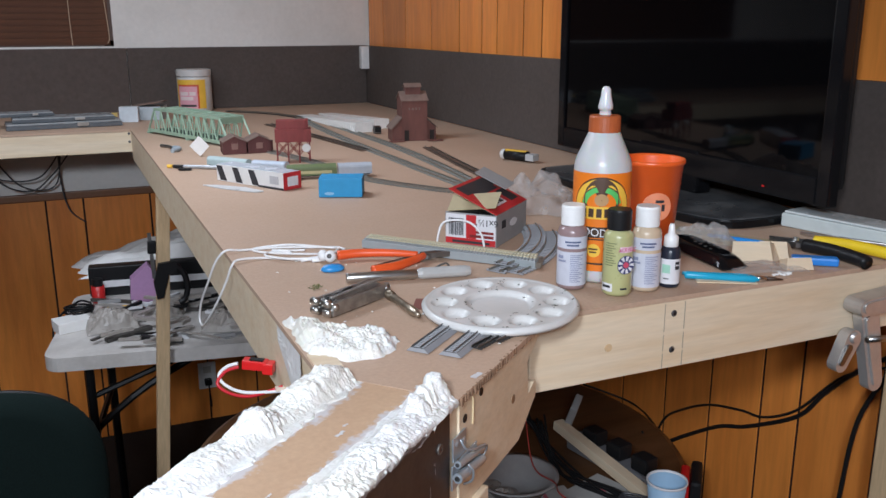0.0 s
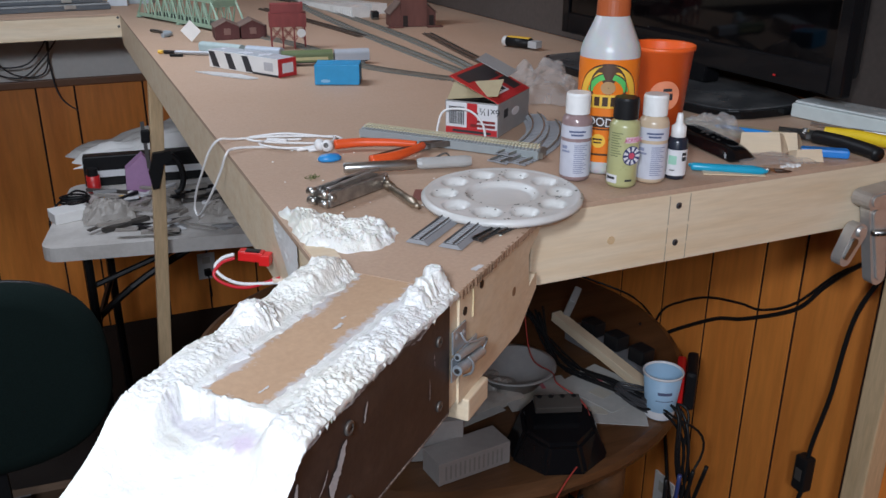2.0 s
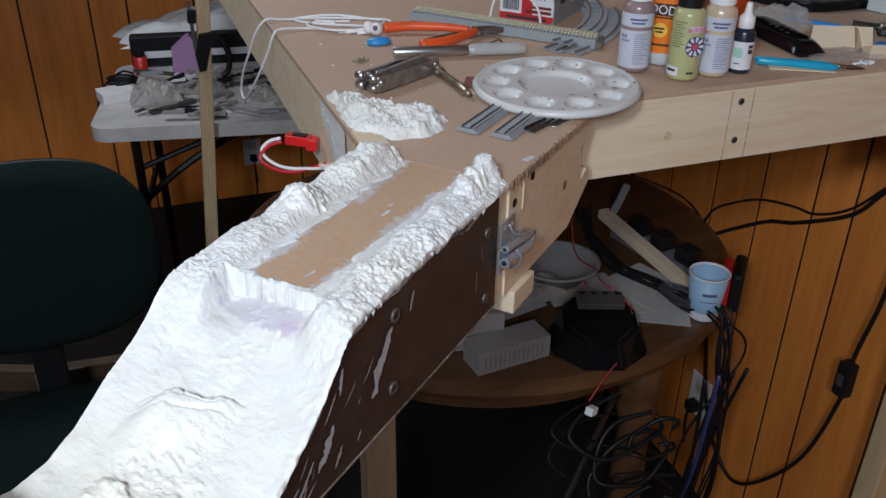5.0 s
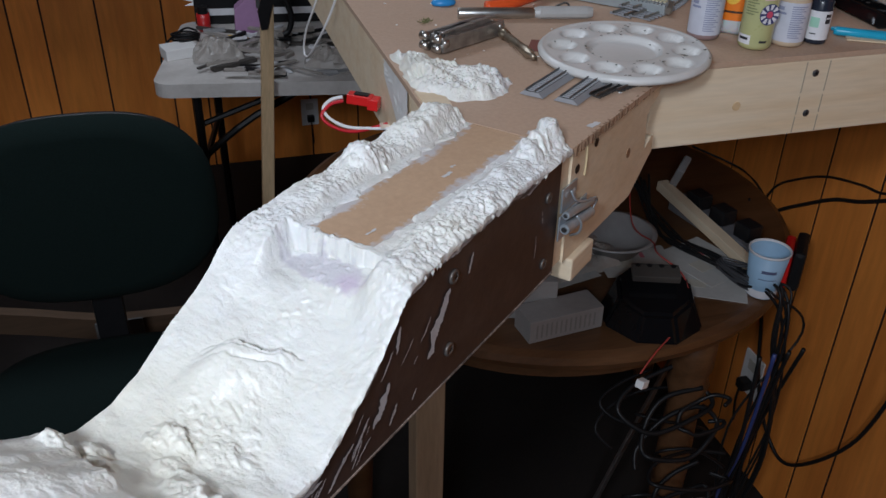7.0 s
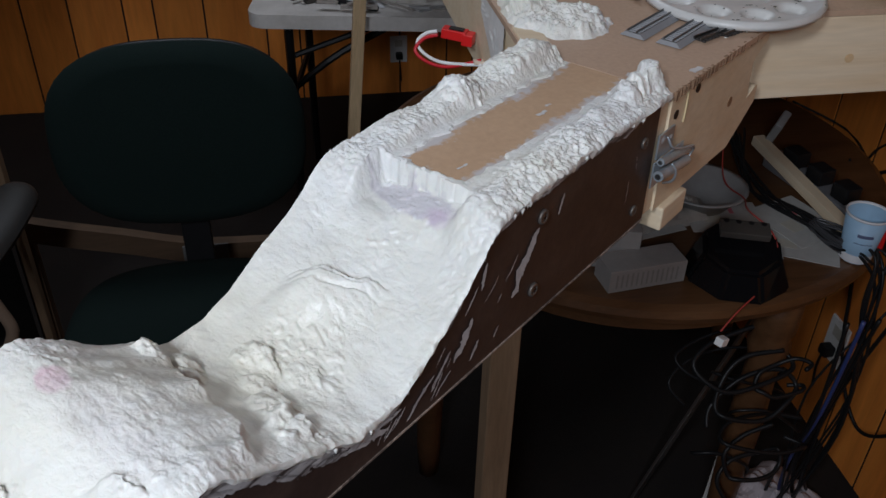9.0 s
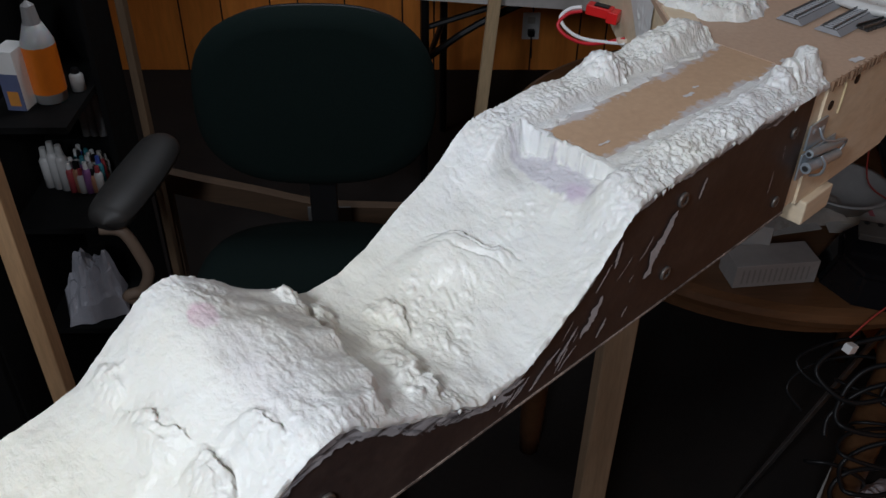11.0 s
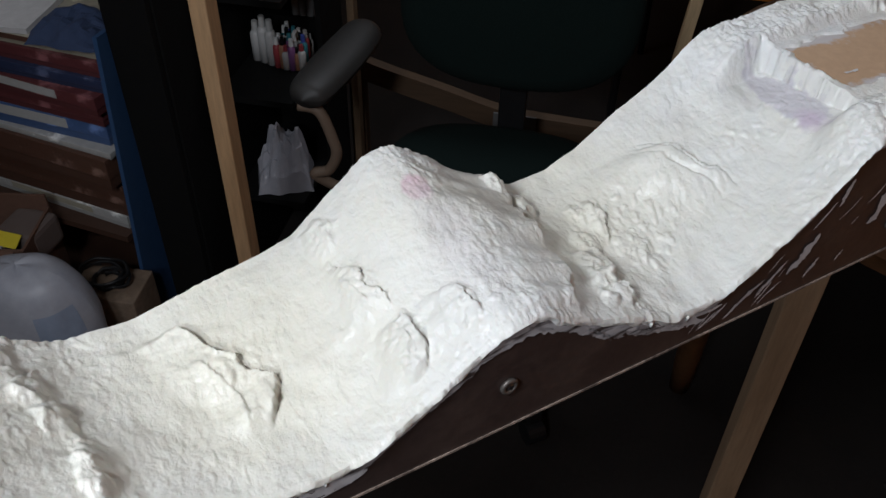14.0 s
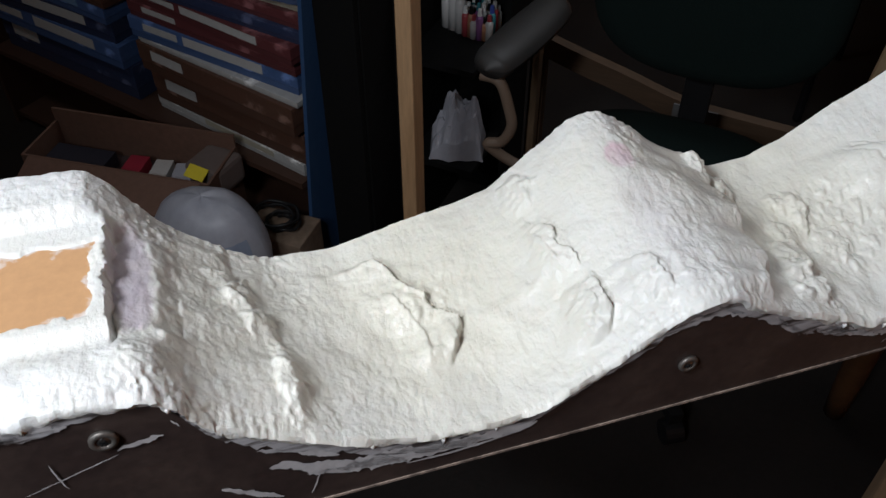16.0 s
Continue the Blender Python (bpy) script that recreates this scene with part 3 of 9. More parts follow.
def flake(s, w, line, amp, tail):
    """Height of one broken slab: a sharp edge, then facets falling away."""
    w0, w1 = line[0][0], line[-1][0]
    if not w0 < w < w1:
        return 0.0
    d = s - along(line, w) - 0.0034 * noise.noise(Vector((s * 95, w * 95, 8.8))) - 0.0011 * noise.noise(Vector((s * 330, w * 330, 1.8)))
    if not -0.002 < d < tail * 1.3:
        return 0.0
    far_ = noise.voronoi(Vector((s * 105, w * 80, amp * 900)))[0]
    facet = 0.62 + 0.55 * min(0.8, far_[1] - 0.55 * far_[0]) + 0.42 * noise.noise(Vector((s * 90, w * 90, amp * 700)))
    end = step(0, 0.007, min(w - w0, w1 - w))
    u = max(0.0, d) / tail
    return amp * facet * end * (step(-0.002, 0.0, d) if d < 0 else max(0.0, 1 - u / 1.3) ** 1.25)


def crinkle(s, w, k, seed, z=0.0):
    """Creased relief, like plaster dragged with a brush, about -0.5 to 0.5."""
    a = 1 - abs(noise.noise(Vector((s * k, w * k, z * k + seed)))) * 2
    b = 1 - abs(noise.noise(Vector((s * k * 2.3 + 4, w * k * 2.3, z * k * 2.3 + seed + 3)))) * 2
    return 0.6 * a + 0.4 * b - 0.55


def crumble(s, w, z):
    return 0.0019 * crinkle(s, w, 42, 7.7, z) + 0.0011 * crinkle(s, w, 105, 2.2, z) + 0.0009 * noise.noise(Vector((s * 170, w * 170, z * 170))) + 0.0016 * crinkle(s, w, 250, 6.1, z) + 0.0007 * noise.noise(Vector((s * 460, w * 460, z * 460)))


def skin(s, w):
    """Thin torn flecks and brush drags of the plaster's skin, in metres."""
    where = max(0.0, min(1.0, 0.22 + 1.5 * noise.noise(Vector((s * 24, w * 24, 12.0)))))
    a = noise.noise(Vector((s * 260 + 0.8 * noise.noise(Vector((s * 90, w * 90, 3))), w * 150, 9.0))) + 0.5 * noise.noise(Vector((s * 520, w * 380, 2.0)))
    return where * (0.00080 * step(0.12, 0.40, a) + 0.00022 * a) + 0.00022 * noise.noise(Vector((s * 330, w * 120, 5.0)))


def shape(s, w):
    """Height of the plaster at a place on the bridge, and how crumbly it is there."""
    f, b = ease(FRONT, s), ease(BACK, s)
    raw = s
    s += (0.0012 if s < 0.5 else 0.0026) * noise.noise(Vector((w * 70, 1.0 if s < 0.5 else 6.0, 2.2))) + (0.0004 if s < 0.5 else 0.0012) * noise.noise(Vector((w * 120, raw * 300, 4.2))) if s < 0.262 or s > 0.73 else 0.0
    m = along(FLOOR_LINE, s) if s < 0.262 or s > 0.73 else (ease(FLOOR_LINE, s - 0.011, 0.009) + ease(FLOOR_LINE, s, 0.009) + ease(FLOOR_LINE, s + 0.011, 0.009)) / 3
    u = w / WIDE
    deck = (1 - step(0.2283, 0.2297, s)) + step(0.7563, 0.7577, s)
    hill = f + (b - f) * step(0, 1, u) + (m - (f + b) / 2) * math.sin(math.pi * u) ** 0.8
    # a rocky rim on either side of a flat bed, running a little beyond the decks' ends
    wob = 0.0016 * fbm(s, 0.3, 22, 2.0, 3)
    rim_f = 1 - step(0.025 + wob, 0.039 + wob, w)
    rim_b = step(0.102 + wob, 0.112 + wob, w)
    rise = 0.006 * math.sin(math.pi * min(1, w / 0.036)) * rim_f
    near_card = max(abs(w - 0.069) - 0.027, s - 0.2215)
    far_card = max(abs(w - 0.065) - 0.0245, 0.7635 - s)
    lap = (near_card if s < 0.5 else far_card) + 0.0055 * fbm(s, w, 60, 4.0, 4)
    m += deck * (0.0034 * step(-0.003, 0.003, lap) - 0.0014)
    trough = step(0.2285, 0.23, s) * (1 - step(0.25, 0.27, s)) + step(0.735, 0.745, s) * (1 - step(0.755, 0.7567, s))
    m += trough * 0.007 * (0.075 - w) / 0.07
    bed = m + (f + rise - m) * rim_f + (b - m) * rim_b
    near = 1 - step(0.234, 0.275, s) + step(0.725, 0.752, s)
    h = hill + (bed - hill) * near
    edge = max(rim_f, rim_b)
    flat = max(deck, (1 - step(0.245, 0.262, s)) if s < 0.5 else step(0.738, 0.745, s)) * (1 - edge)
    rough = (1 - flat) * (0.045 + (0.80 - 0.5 * step(0.74, 0.76, s)) * edge * near + 0.05 * step(0.41, 0.44, s) * (1 - step(0.51, 0.54, s)) + 0.16 * step(0.68, 0.70, s) * (1 - near) + 0.25 * (1 - step(0.003, 0.012, w)))
    rough = max(rough, 0.75 * (1 - edge) * max(0.0, 1 - abs(s - (0.229 if s < 0.5 else 0.757)) / 0.0045))
    patchy = 0.45 + 1.0 * max(0, min(1, 0.5 + 0.9 * noise.noise(Vector((s * 17, w * 17, 8)))))
    calm = 1 - 0.35 * step(0.27, 0.29, s) * (1 - step(0.40, 0.42, s)) - 0.4 * step(0.55, 0.57, s) * (1 - step(0.66, 0.69, s))
    h += (1 - flat) * (0.0021 * fbm(s, w, 30, 3.1, 2) + 0.0007 * fbm(s, w, 85, 6.4, 2))
    # torn crest: rises slowly from the hill's far side, breaks off towards the canyon
    torn = 0.0
    fade = step(0.0, 0.008, w) * (1 - 0.6 * step(0.12, 0.136, w))
    for line, amp, back, tail in ((CREST, 0.0115, -1, 0.030), (RIDGE, 0.0062, -1, 0.026)):
        d = s - along(line, w) - 0.0045 * fbm(s * 0.4, w, 60, 4.4, 4)
        if -0.006 < d < 0.09:
            lump = 0.7 + 0.7 * noise.noise(Vector((w * 75, s * 20, 6.6)))
            h += fade * amp * lump * (step(-0.0035, 0.0, d) if d < 0 else math.exp(-d / tail) * (1 - step(0.035, 0.085, d)))
            torn = max(torn, 1 - abs(d - 0.002) / 0.010)
    # a plate on the slope: a broken lip on its uphill side, falling away smoothly downhill
    q = s - along(LIP, w) - 0.0034 * noise.noise(Vector((s * 60, w * 60, 3.3))) - 0.0016 * noise.noise(Vector((s * 190, w * 190, 5.1)))
    if -0.006 < q < 0.08:
        wide = step(0.044, 0.066, w) * (1 - step(0.086 + 0.2 * max(0, q), 0.112 + 0.2 * max(0, q), w))
        for at, amp, tail in ((0.0, 0.0072, 0.028), (0.0045, 0.0022, 0.010)):
            d = q - at * (0.6 + 0.8 * noise.noise(Vector((w * 45, at * 400, 1.7))))
            h += wide * amp * (step(-0.0016, 0.0, d) if d < 0 else math.exp(-(d / tail) ** 1.6))
        h += wide * 0.0037 * math.exp(-((q - 0.018) / 0.015) ** 2)
        for at, deep, k in ((-0.0022, 0.0026, 1.0), (0.0030, 0.0028, 4.0), (0.0090, 0.0020, 7.0)):
            gap = max(0, min(1, 0.7 + 1.6 * noise.noise(Vector((w * 38, k, 2.5)))))
            h -= wide * deep * gap * math.exp(-((q - at - 0.0012 * noise.noise(Vector((w * 90, k, 6)))) / 0.0011) ** 2)
        torn = max(torn, 0.6 * wide * (1 - abs(q - 0.001) / 0.007))
    lift = 0.0
    for (s0, w0, rs, rw, hh), cuts, ta, tb in STONES:
        a, b_ = (s - s0) / rs, (w - w0) / rw
        if abs(a) < 1.5 and abs(b_) < 1.5:
            a += 0.20 * noise.noise(Vector((s * 170, w * 170, 1.2)))
            b_ += 0.20 * noise.noise(Vector((s * 170, w * 170, 5.2)))
            body = 1 + ta * a + tb * b_
            for cx, cy, gain, steep in cuts:
                body = min(body, (1.08 - (cx * a + cy * b_) * gain) * steep)
            if body > 0:
                lift = max(lift, hh * 1.0 * body)
    for line, amp, tail in FLAKES:
        up = flake(s, w, line, amp, tail)
        h += up
        torn = max(torn, min(0.40, up / 0.007))
    return h + lift, max(rough * patchy * calm, min(1, lift / 0.003) * 0.62, torn * 0.5)


NS, NW = 1200, 166
ds, dw = (LONG - 0.004) / NS, WIDE / NW
base = [[shape(0.004 + ds * i, dw * j) for i in range(NS + 1)] for j in range(NW + 1)]
grid = []
for j in range(NW + 1):
    row = []
    for i in range(NS + 1):
        s, w = 0.004 + ds * i, dw * j
        z, rough = base[j][i]
        i0, i1, j0, j1 = max(i - 1, 0), min(i + 1, NS), max(j - 1, 0), min(j + 1, NW)
        n = Vector((-(base[j][i1][0] - base[j][i0][0]) / (ds * (i1 - i0)), -(base[j1][i][0] - base[j0][i][0]) / (dw * (j1 - j0)), 1)).normalized()
        d = rough * crumble(s, w, z) + (1.25 - 0.42 * step(0.33, 0.42, s) + min(rough, 1) * 0.5 if not (s < 0.2285 or s > 0.7575) or rough > 0.05 else 0.0) * skin(s, w)
        s, w, z = s + n.x * d, w + (n.y * d if 1 < j < NW else 0), z + n.z * d
        if j == 0:      # lumpy lip over the fascia
            w = -0.0028 - 0.0022 * noise.noise(Vector((s * 38, 0, 4))) - 0.0010 * noise.noise(Vector((s * 140, 0, 8)))
            z -= 0.0025 + 0.0022 * noise.noise(Vector((s * 45, 3, 1)))
        elif j == 1:
            w = -0.0012
        row.append((s, w, z))
    grid.append(row)
grid.insert(0, [(s, -0.0005, z - 0.004 - 0.005 * abs(noise.noise(Vector((s * 90, 1, 5))))) for s, w, z in grid[0]])
grid.append([(s, WIDE + 0.0015, z - 0.03) for s, w, z in grid[-1]])
verts = [p for row in grid for p in row]
n1 = NS + 1
faces = [(j * n1 + i, j * n1 + i + 1, (j + 1) * n1 + i + 1, (j + 1) * n1 + i) for j in range(len(grid) - 1) for i in range(NS)]
me = bpy.data.meshes.new("terrain")
me.from_pydata(verts, [], faces)
me.materials.append(stained(deepen(material("bridge_plaster", (0.775, 0.782, 0.775), 0.36, spots=(0.76, 0.745, 0.665), spot_scale=9, spot_sharp=0.3, spot_level=0.56, grain=0.04, bump=0.58, bump_scale=300, depth=0.0013, sub=0.02, rough_var=0.16)),
    ((0.2400, 0.071, 0.0100, 0.038, 0.12, (0.61, 0.59, 0.622)), (0.2440, 0.046, 0.0060, 0.010, 0.4, (0.58, 0.50, 0.59)), (0.7485, 0.074, 0.0085, 0.037, 0.18, (0.62, 0.56, 0.645)), (0.4900, 0.098, 0.0088, 0.0100, 0.16, (0.70, 0.47, 0.57)), (0.487, 0.058, 0.011, 0.024, 1.2, (0.78, 0.765, 0.80)), (0.605, 0.080, 0.085, 0.075, 1.1, (0.735, 0.705, 0.595)), (0.385, 0.085, 0.050, 0.060, 1.1, (0.735, 0.71, 0.61)))))
me.shade_smooth()
me.set_sharp_from_angle(angle=radians(58))
bridge_thing = empty("plaster_bridge", BRIDGE, "removable lift-out bridge with white plaster canyon scenery and dark hardboard sides", "model scenery")
terrain = new("terrain", me)
terrain.parent = bridge_thing
tagged(terrain, "rough white plaster hills with pressed-in rocks")


def profile(table_, s0, s1, drop, n=160):
    return [(s0 + (s1 - s0) * i / n, ease(table_, s0 + (s1 - s0) * i / n) - drop) for i in range(n + 1)]


TURNUP = Matrix(((1, 0, 0, 0), (0, 0, 1, 0), (0, 1, 0, 0), (0, 0, 0, 1)))
part("front_fascia", prism([(0.019, 1.1895)] + profile(FRONT, 0.019, LONG, 0.0075) + [(LONG, 1.1785)], 0.0, 0.0045, m=TURNUP), FASCIA, bridge_thing, "dark brown hardboard side with scratches")
part("back_fascia", prism([(0.019, 1.183)] + profile(BACK, 0.019, LONG, 0.012) + [(LONG, 1.183)], WIDE - 0.0045, WIDE, m=TURNUP), FASCIA, bridge_thing)
part("bottom_board", boxes((0.02, 0.006, 1.1905, LONG, WIDE - 0.006, 1.205)), PINE, bridge_thing)

# bridge details: cards on the two decks, foam strips, washers, smears
def ragged(s0, s1, w0, w1, z, amp, seed, n=60, k=40):
    """An uneven flat patch with a torn outline."""
    bm = bmesh.new()
    pts = []
    for i in range(n):
        pts.append((s0 + (s1 - s0) * i / n, w0))
    for i in range(n // 2):
        pts.append((s1, w0 + (w1 - w0) * i / (n // 2)))
    for i in range(n):
        pts.append((s1 - (s1 - s0) * i / n, w1))
    for i in range(n // 2):
        pts.append((s0, w1 - (w1 - w0) * i / (n // 2)))
    ring = []
    for s, w in pts:
        d = amp * noise.fractal(Vector((s * k, w * k, seed)), 0.8, 2.0, 4)
        e = amp * noise.fractal(Vector((s * k, w * k, seed + 9)), 0.8, 2.0, 4)
        ring.append(bm.verts.new((s + d, w + e, z)))
    bm.faces.new(ring)
    return bm


GREYSKIM = material("thin_plaster_skim", (0.60, 0.59, 0.59), 0.75, grain=0.08, bump=0.3, bump_scale=300)
part("deck_card", boxes((0.0005, 0.036, 1.2986, 0.2255, 0.1035, 1.2997), bevel=0.0004), film_card("card_near", (0.52, 0.345, 0.215), (0.55, 0.54, 0.56), 0.0690, 0.0215, 0.222, 1.0, 1.0), bridge_thing, "tan card track bed filmed with plaster at its edges")
part("deck_card", boxes((0.7605, 0.0375, 1.2986, LONG, 0.101, 1.2997), bevel=0.0004), film_card("card_far", (0.60, 0.34, 0.165), (0.74, 0.74, 0.75), 0.064, 0.022, 0.765, -1.0, 2.0), bridge_thing, "tan card track bed filmed with plaster at its edges")
for s, w, a, b, k in ((0.10, 0.060, 0.006, 0.0014, 4.0), (0.085, 0.064, 0.003, 0.001, 6.0), (0.205, 0.056, 0.005, 0.001, 7.0)):
    part("plaster_blot", ragged(s - a, s + a, w - b, w + b, 1.3002, 0.0018, k, 24, 160), GREYSKIM, bridge_thing)
WASHER = material("dull_washer", (0.20, 0.185, 0.17), 0.5, metal=0.7, spots=(0.12, 0.10, 0.09), spot_scale=90, grain=0.2, bump=0.2, bump_scale=400)


def washer(s, z, r=0.0085, turn=0.3):
    r *= 0.8
    m = Matrix.Translation((s, -0.0002, z)) @ Matrix.Rotation(radians(90), 4, "X") @ Matrix.Rotation(turn, 4, "Z")
    ring = part("washer", lathe([(r * 0.5, 0.0012), (r * 0.56, 0.0021), (r * 0.95, 0.0017), (r, 0.0), (r * 0.5, 0.0)], 20), WASHER, bridge_thing, "dull grey-brown cup washer", m=m, smooth=True)
    head = part("screw", lathe([(0, 0.0019), (r * 0.3, 0.0019), (r * 0.52, 0.0012), (r * 0.52, 0.0)], 16), STEEL_DARK, ring, smooth=True)
    head.matrix_basis = Matrix()
    part("screw_slot", boxes((-r * 0.3, -r * 0.06, 0.0017, r * 0.3, r * 0.06, 0.0022), (-r * 0.06, -r * 0.3, 0.0017, r * 0.06, r * 0.3, 0.0022)), BLACK, ring)


for s, z, r in ((0.041, 1.2715, 0.0062), (0.041, 1.2085, 0.0062), (0.188, 1.2745, 0.0072), (0.1922, 1.2148, 0.0070), (0.4873, 1.2197, 0.0070), (0.767, 1.269, 0.0078)):
    washer(s, z, r, s * 9)


def smear(name, s, z, length, width, tilt, seed, mat=STREAK):
    """A dragged streak of plaster on the front fascia."""
    n = 40
    width *= 1.35
    bend = 0.16 * length * noise.noise(Vector((seed * 3.7, 2, 9)))
    bm = bmesh.new()
    a, b = [], []
    for i in range(n + 1):
        u = i / n
        half = width * (math.sin(math.pi * min(1, max(0.02, u))) ** 0.5) * (0.75 + 0.5 * noise.noise(Vector((u * 7, seed, 0))))
        x = (u - 0.5) * length
        y0 = 0.5 * width * noise.noise(Vector((u * 4, seed, 4))) + bend * (1 - (2 * u - 1) ** 2)
        for out, side in ((a, -half), (b, half)):
            px, py = x, y0 + side * (0.6 + 0.7 * abs(noise.noise(Vector((u * length * 420, seed, side * 90)))))
            c, d = math.cos(tilt), math.sin(tilt)
            out.append(bm.verts.new((s + px * c - py * d, -0.0009, z + px * d + py * c)))
    for i in range(n):
        bm.faces.new((a[i], a[i + 1], b[i + 1], b[i]))
    return part(name, bm, mat, bridge_thing)


random.seed(11)
for s, z, ln, wd, tilt, k in ((0.206, 1.246, 0.052, 0.0058, 2.15, 1), (0.275, 1.222, 0.032, 0.0045, 2.2, 2), (0.262, 1.205, 0.016, 0.002, 2.2, 3), (0.298, 1.211, 0.030, 0.0018, 2.3, 4), (0.318, 1.203, 0.034, 0.002, 2.5, 5),
                              (0.365, 1.207, 0.036, 0.004, 0.35, 6), (0.487, 1.258, 0.03, 0.003, 2.9, 10),
                              (0.600, 1.2035, 0.060, 0.0050, 0.02, 15), (0.640, 1.2035, 0.085, 0.0062, 0.1, 16), (0.672, 1.209, 0.07, 0.0058, 0.33, 17),
                              (0.61, 1.197, 0.06, 0.0012, -0.05, 18), (0.7535, 1.2620, 0.020, 0.0022, 2.97, 19), (0.785, 1.2505, 0.046, 0.0005, 2.82, 33), (0.7897, 1.252, 0.0195, 0.0006, 1.43, 34), (0.738, 1.2694, 0.006, 0.0005, 1.04, 35), (0.715, 1.2035, 0.033, 0.0026, 0.60, 20), (0.795, 1.285, 0.035, 0.004, 0.1, 22),
                              (0.05, 1.255, 0.006, 0.0006, 1.5, 23), (0.051, 1.262, 0.004, 0.0006, 1.5, 24), (0.06, 1.235, 0.022, 0.0006, 1.6, 25), (0.165, 1.274, 0.016, 0.002, 1.9, 26), (0.255, 1.262, 0.02, 0.0025, 1.8, 29), (0.685, 1.20, 0.02, 0.0006, 1.9, 32)):
    smear("plaster_streak", s, z, ln, wd, tilt, k)
# strokes of thin plaster dragged down from the lip
for k in range(34):
    s = random.choice((random.uniform(0.395, 0.53), random.uniform(0.395, 0.53), random.uniform(0.60, 0.72), random.uniform(0.33, 0.40), random.uniform(0.77, 0.95)))
    smear("plaster_smear", s, ease(FRONT, s) - random.uniform(0.007, 0.016), random.uniform(0.012, 0.034), random.uniform(0.0010, 0.0030), math.atan((ease(FRONT, s + 0.008) - ease(FRONT, s - 0.008)) / 0.016) + random.uniform(-0.15, 0.30) * (1 if s < 0.48 else -1), 200 + k, SMEAR if k % 3 else STREAK)
for k in range(16):
    s = random.uniform(0.22, 0.36)
    smear("plaster_streak", s, random.uniform(1.197, ease(FRONT, s) - 0.016), random.uniform(0.006, 0.022), random.uniform(0.0004, 0.0012), random.uniform(2.0, 2.5), 300 + k)
# brushed bands of thin plaster right under the lip
def band(s0, s1, deep, seed):
    n = int((s1 - s0) / 0.0012)
    bm = bmesh.new()
    a, b = [], []
    for i in range(n + 1):
        s = s0 + (s1 - s0) * i / n
        fade_ = min(1, 8 * i / n, 8 * (n - i) / n)
        low = max(0.0, 0.42 + 0.8 * noise.noise(Vector((s * 32, seed, 0))) + 0.28 * noise.noise(Vector((s * 150, seed, 3))) + 0.12 * noise.noise(Vector((s * 420, seed, 3))))
        lean = 0.0
        a.append(bm.verts.new((s, -0.0008, ease(FRONT, s) - 0.005)))
        b.append(bm.verts.new((s + lean, -0.0008, ease(FRONT, s) - 0.0065 - fade_ * deep * low)))
    for i in range(n):
        bm.faces.new((a[i], a[i + 1], b[i + 1], b[i]))
    part("plaster_smear", bm, SMEAR, bridge_thing, "grey-white plaster brushed over the dark board")


for s0, s1, deep, k in ((0.04, 0.21, 0.007, 1.0), (0.215, 0.30, 0.006, 2.0), (0.32, 0.385, 0.010, 3.0), (0.38, 0.535, 0.015, 4.0), (0.54, 0.63, 0.008, 5.0), (0.60, 0.735, 0.016, 6.0), (0.76, 0.96, 0.010, 7.0)):
    band(s0, s1, deep, k)
for i in range(26):
    s = 0.03 + 0.93 * random.random()
    if 0.255 < s < 0.33 or 0.40 < s < 0.56:
        continue
    r = random.uniform(0.0009, 0.0019)
    bm = lathe([(0, r * 1.3), (r * 0.8, r * 0.7), (r, 0), (r * 0.6, -r * 1.4), (0, -r * random.uniform(1.8, 4))], 7, None, Matrix.Translation((s, -0.0015, ease(FRONT, s) - 0.005)))
    part("plaster_drip", bm, PLASTER, bridge_thing, smooth=True)
# edge strip: pale cut edge of the fascia's bottom
part("fascia_edge", prism([(0.02, 1.1884), (LONG, 1.1774), (LONG, 1.1789), (0.02, 1.1899)], -0.0007, 0.004, m=TURNUP), plain("pale_hardboard_edge", (0.30, 0.23, 0.19), 0.8, grain=0.5, grain_scale=300, spots=(0.06, 0.042, 0.035), spot_scale=45, spot_level=0.52), bridge_thing)

# ---------------------------------------------------------------- hinge and catch where the bridge meets the table
latch = empty("draw_latch", BRIDGE @ Matrix.Translation((0.0, 0, 0)), "zinc-plated steel hinge screwed across the bridge joint", "hinge")
ZN = material("blue_zinc", (0.56, 0.62, 0.67), 0.38, metal=0.75, spots=(0.42, 0.47, 0.52), spot_scale=25, grain=0.1, bump=0.05)
part("leaf", boxes((-0.012, -0.0025, 1.246, 0.016, -0.0006, 1.2685), bevel=0.0006), ZN, latch)
part("base_plate", boxes((-0.034, -0.0042, 1.222, 0.022, -0.0026, 1.2455), bevel=0.0006), ZN, latch)
for a, b, r, out in (((0.024, 1.2372), (-0.031, 1.2300), 0.0046, -0.010), ((0.019, 1.2475), (-0.037, 1.2375), 0.0034, -0.0078)):
    bm = bmesh.new()
    rod(bm, (a[0], out, a[1]), (b[0], out, b[1]), r, steps=18)
    part("barrel", bm, ZN, latch)
    bm = bmesh.new()
    rod(bm, (a[0] + 0.0006, out, a[1]), (a[0] + 0.0012, out, a[1]), r * 0.55, steps=12)
    part("pin", bm, STEEL_DARK, latch)
part("loop", tube([(0.004, -0.004, 1.264), (0.002, -0.009, 1.255), (-0.012, -0.0135, 1.2505), (-0.030, -0.0135, 1.2455), (-0.040, -0.011, 1.237), (-0.037, -0.008, 1.2265)], 0.0012), ZN, latch, smooth=True)
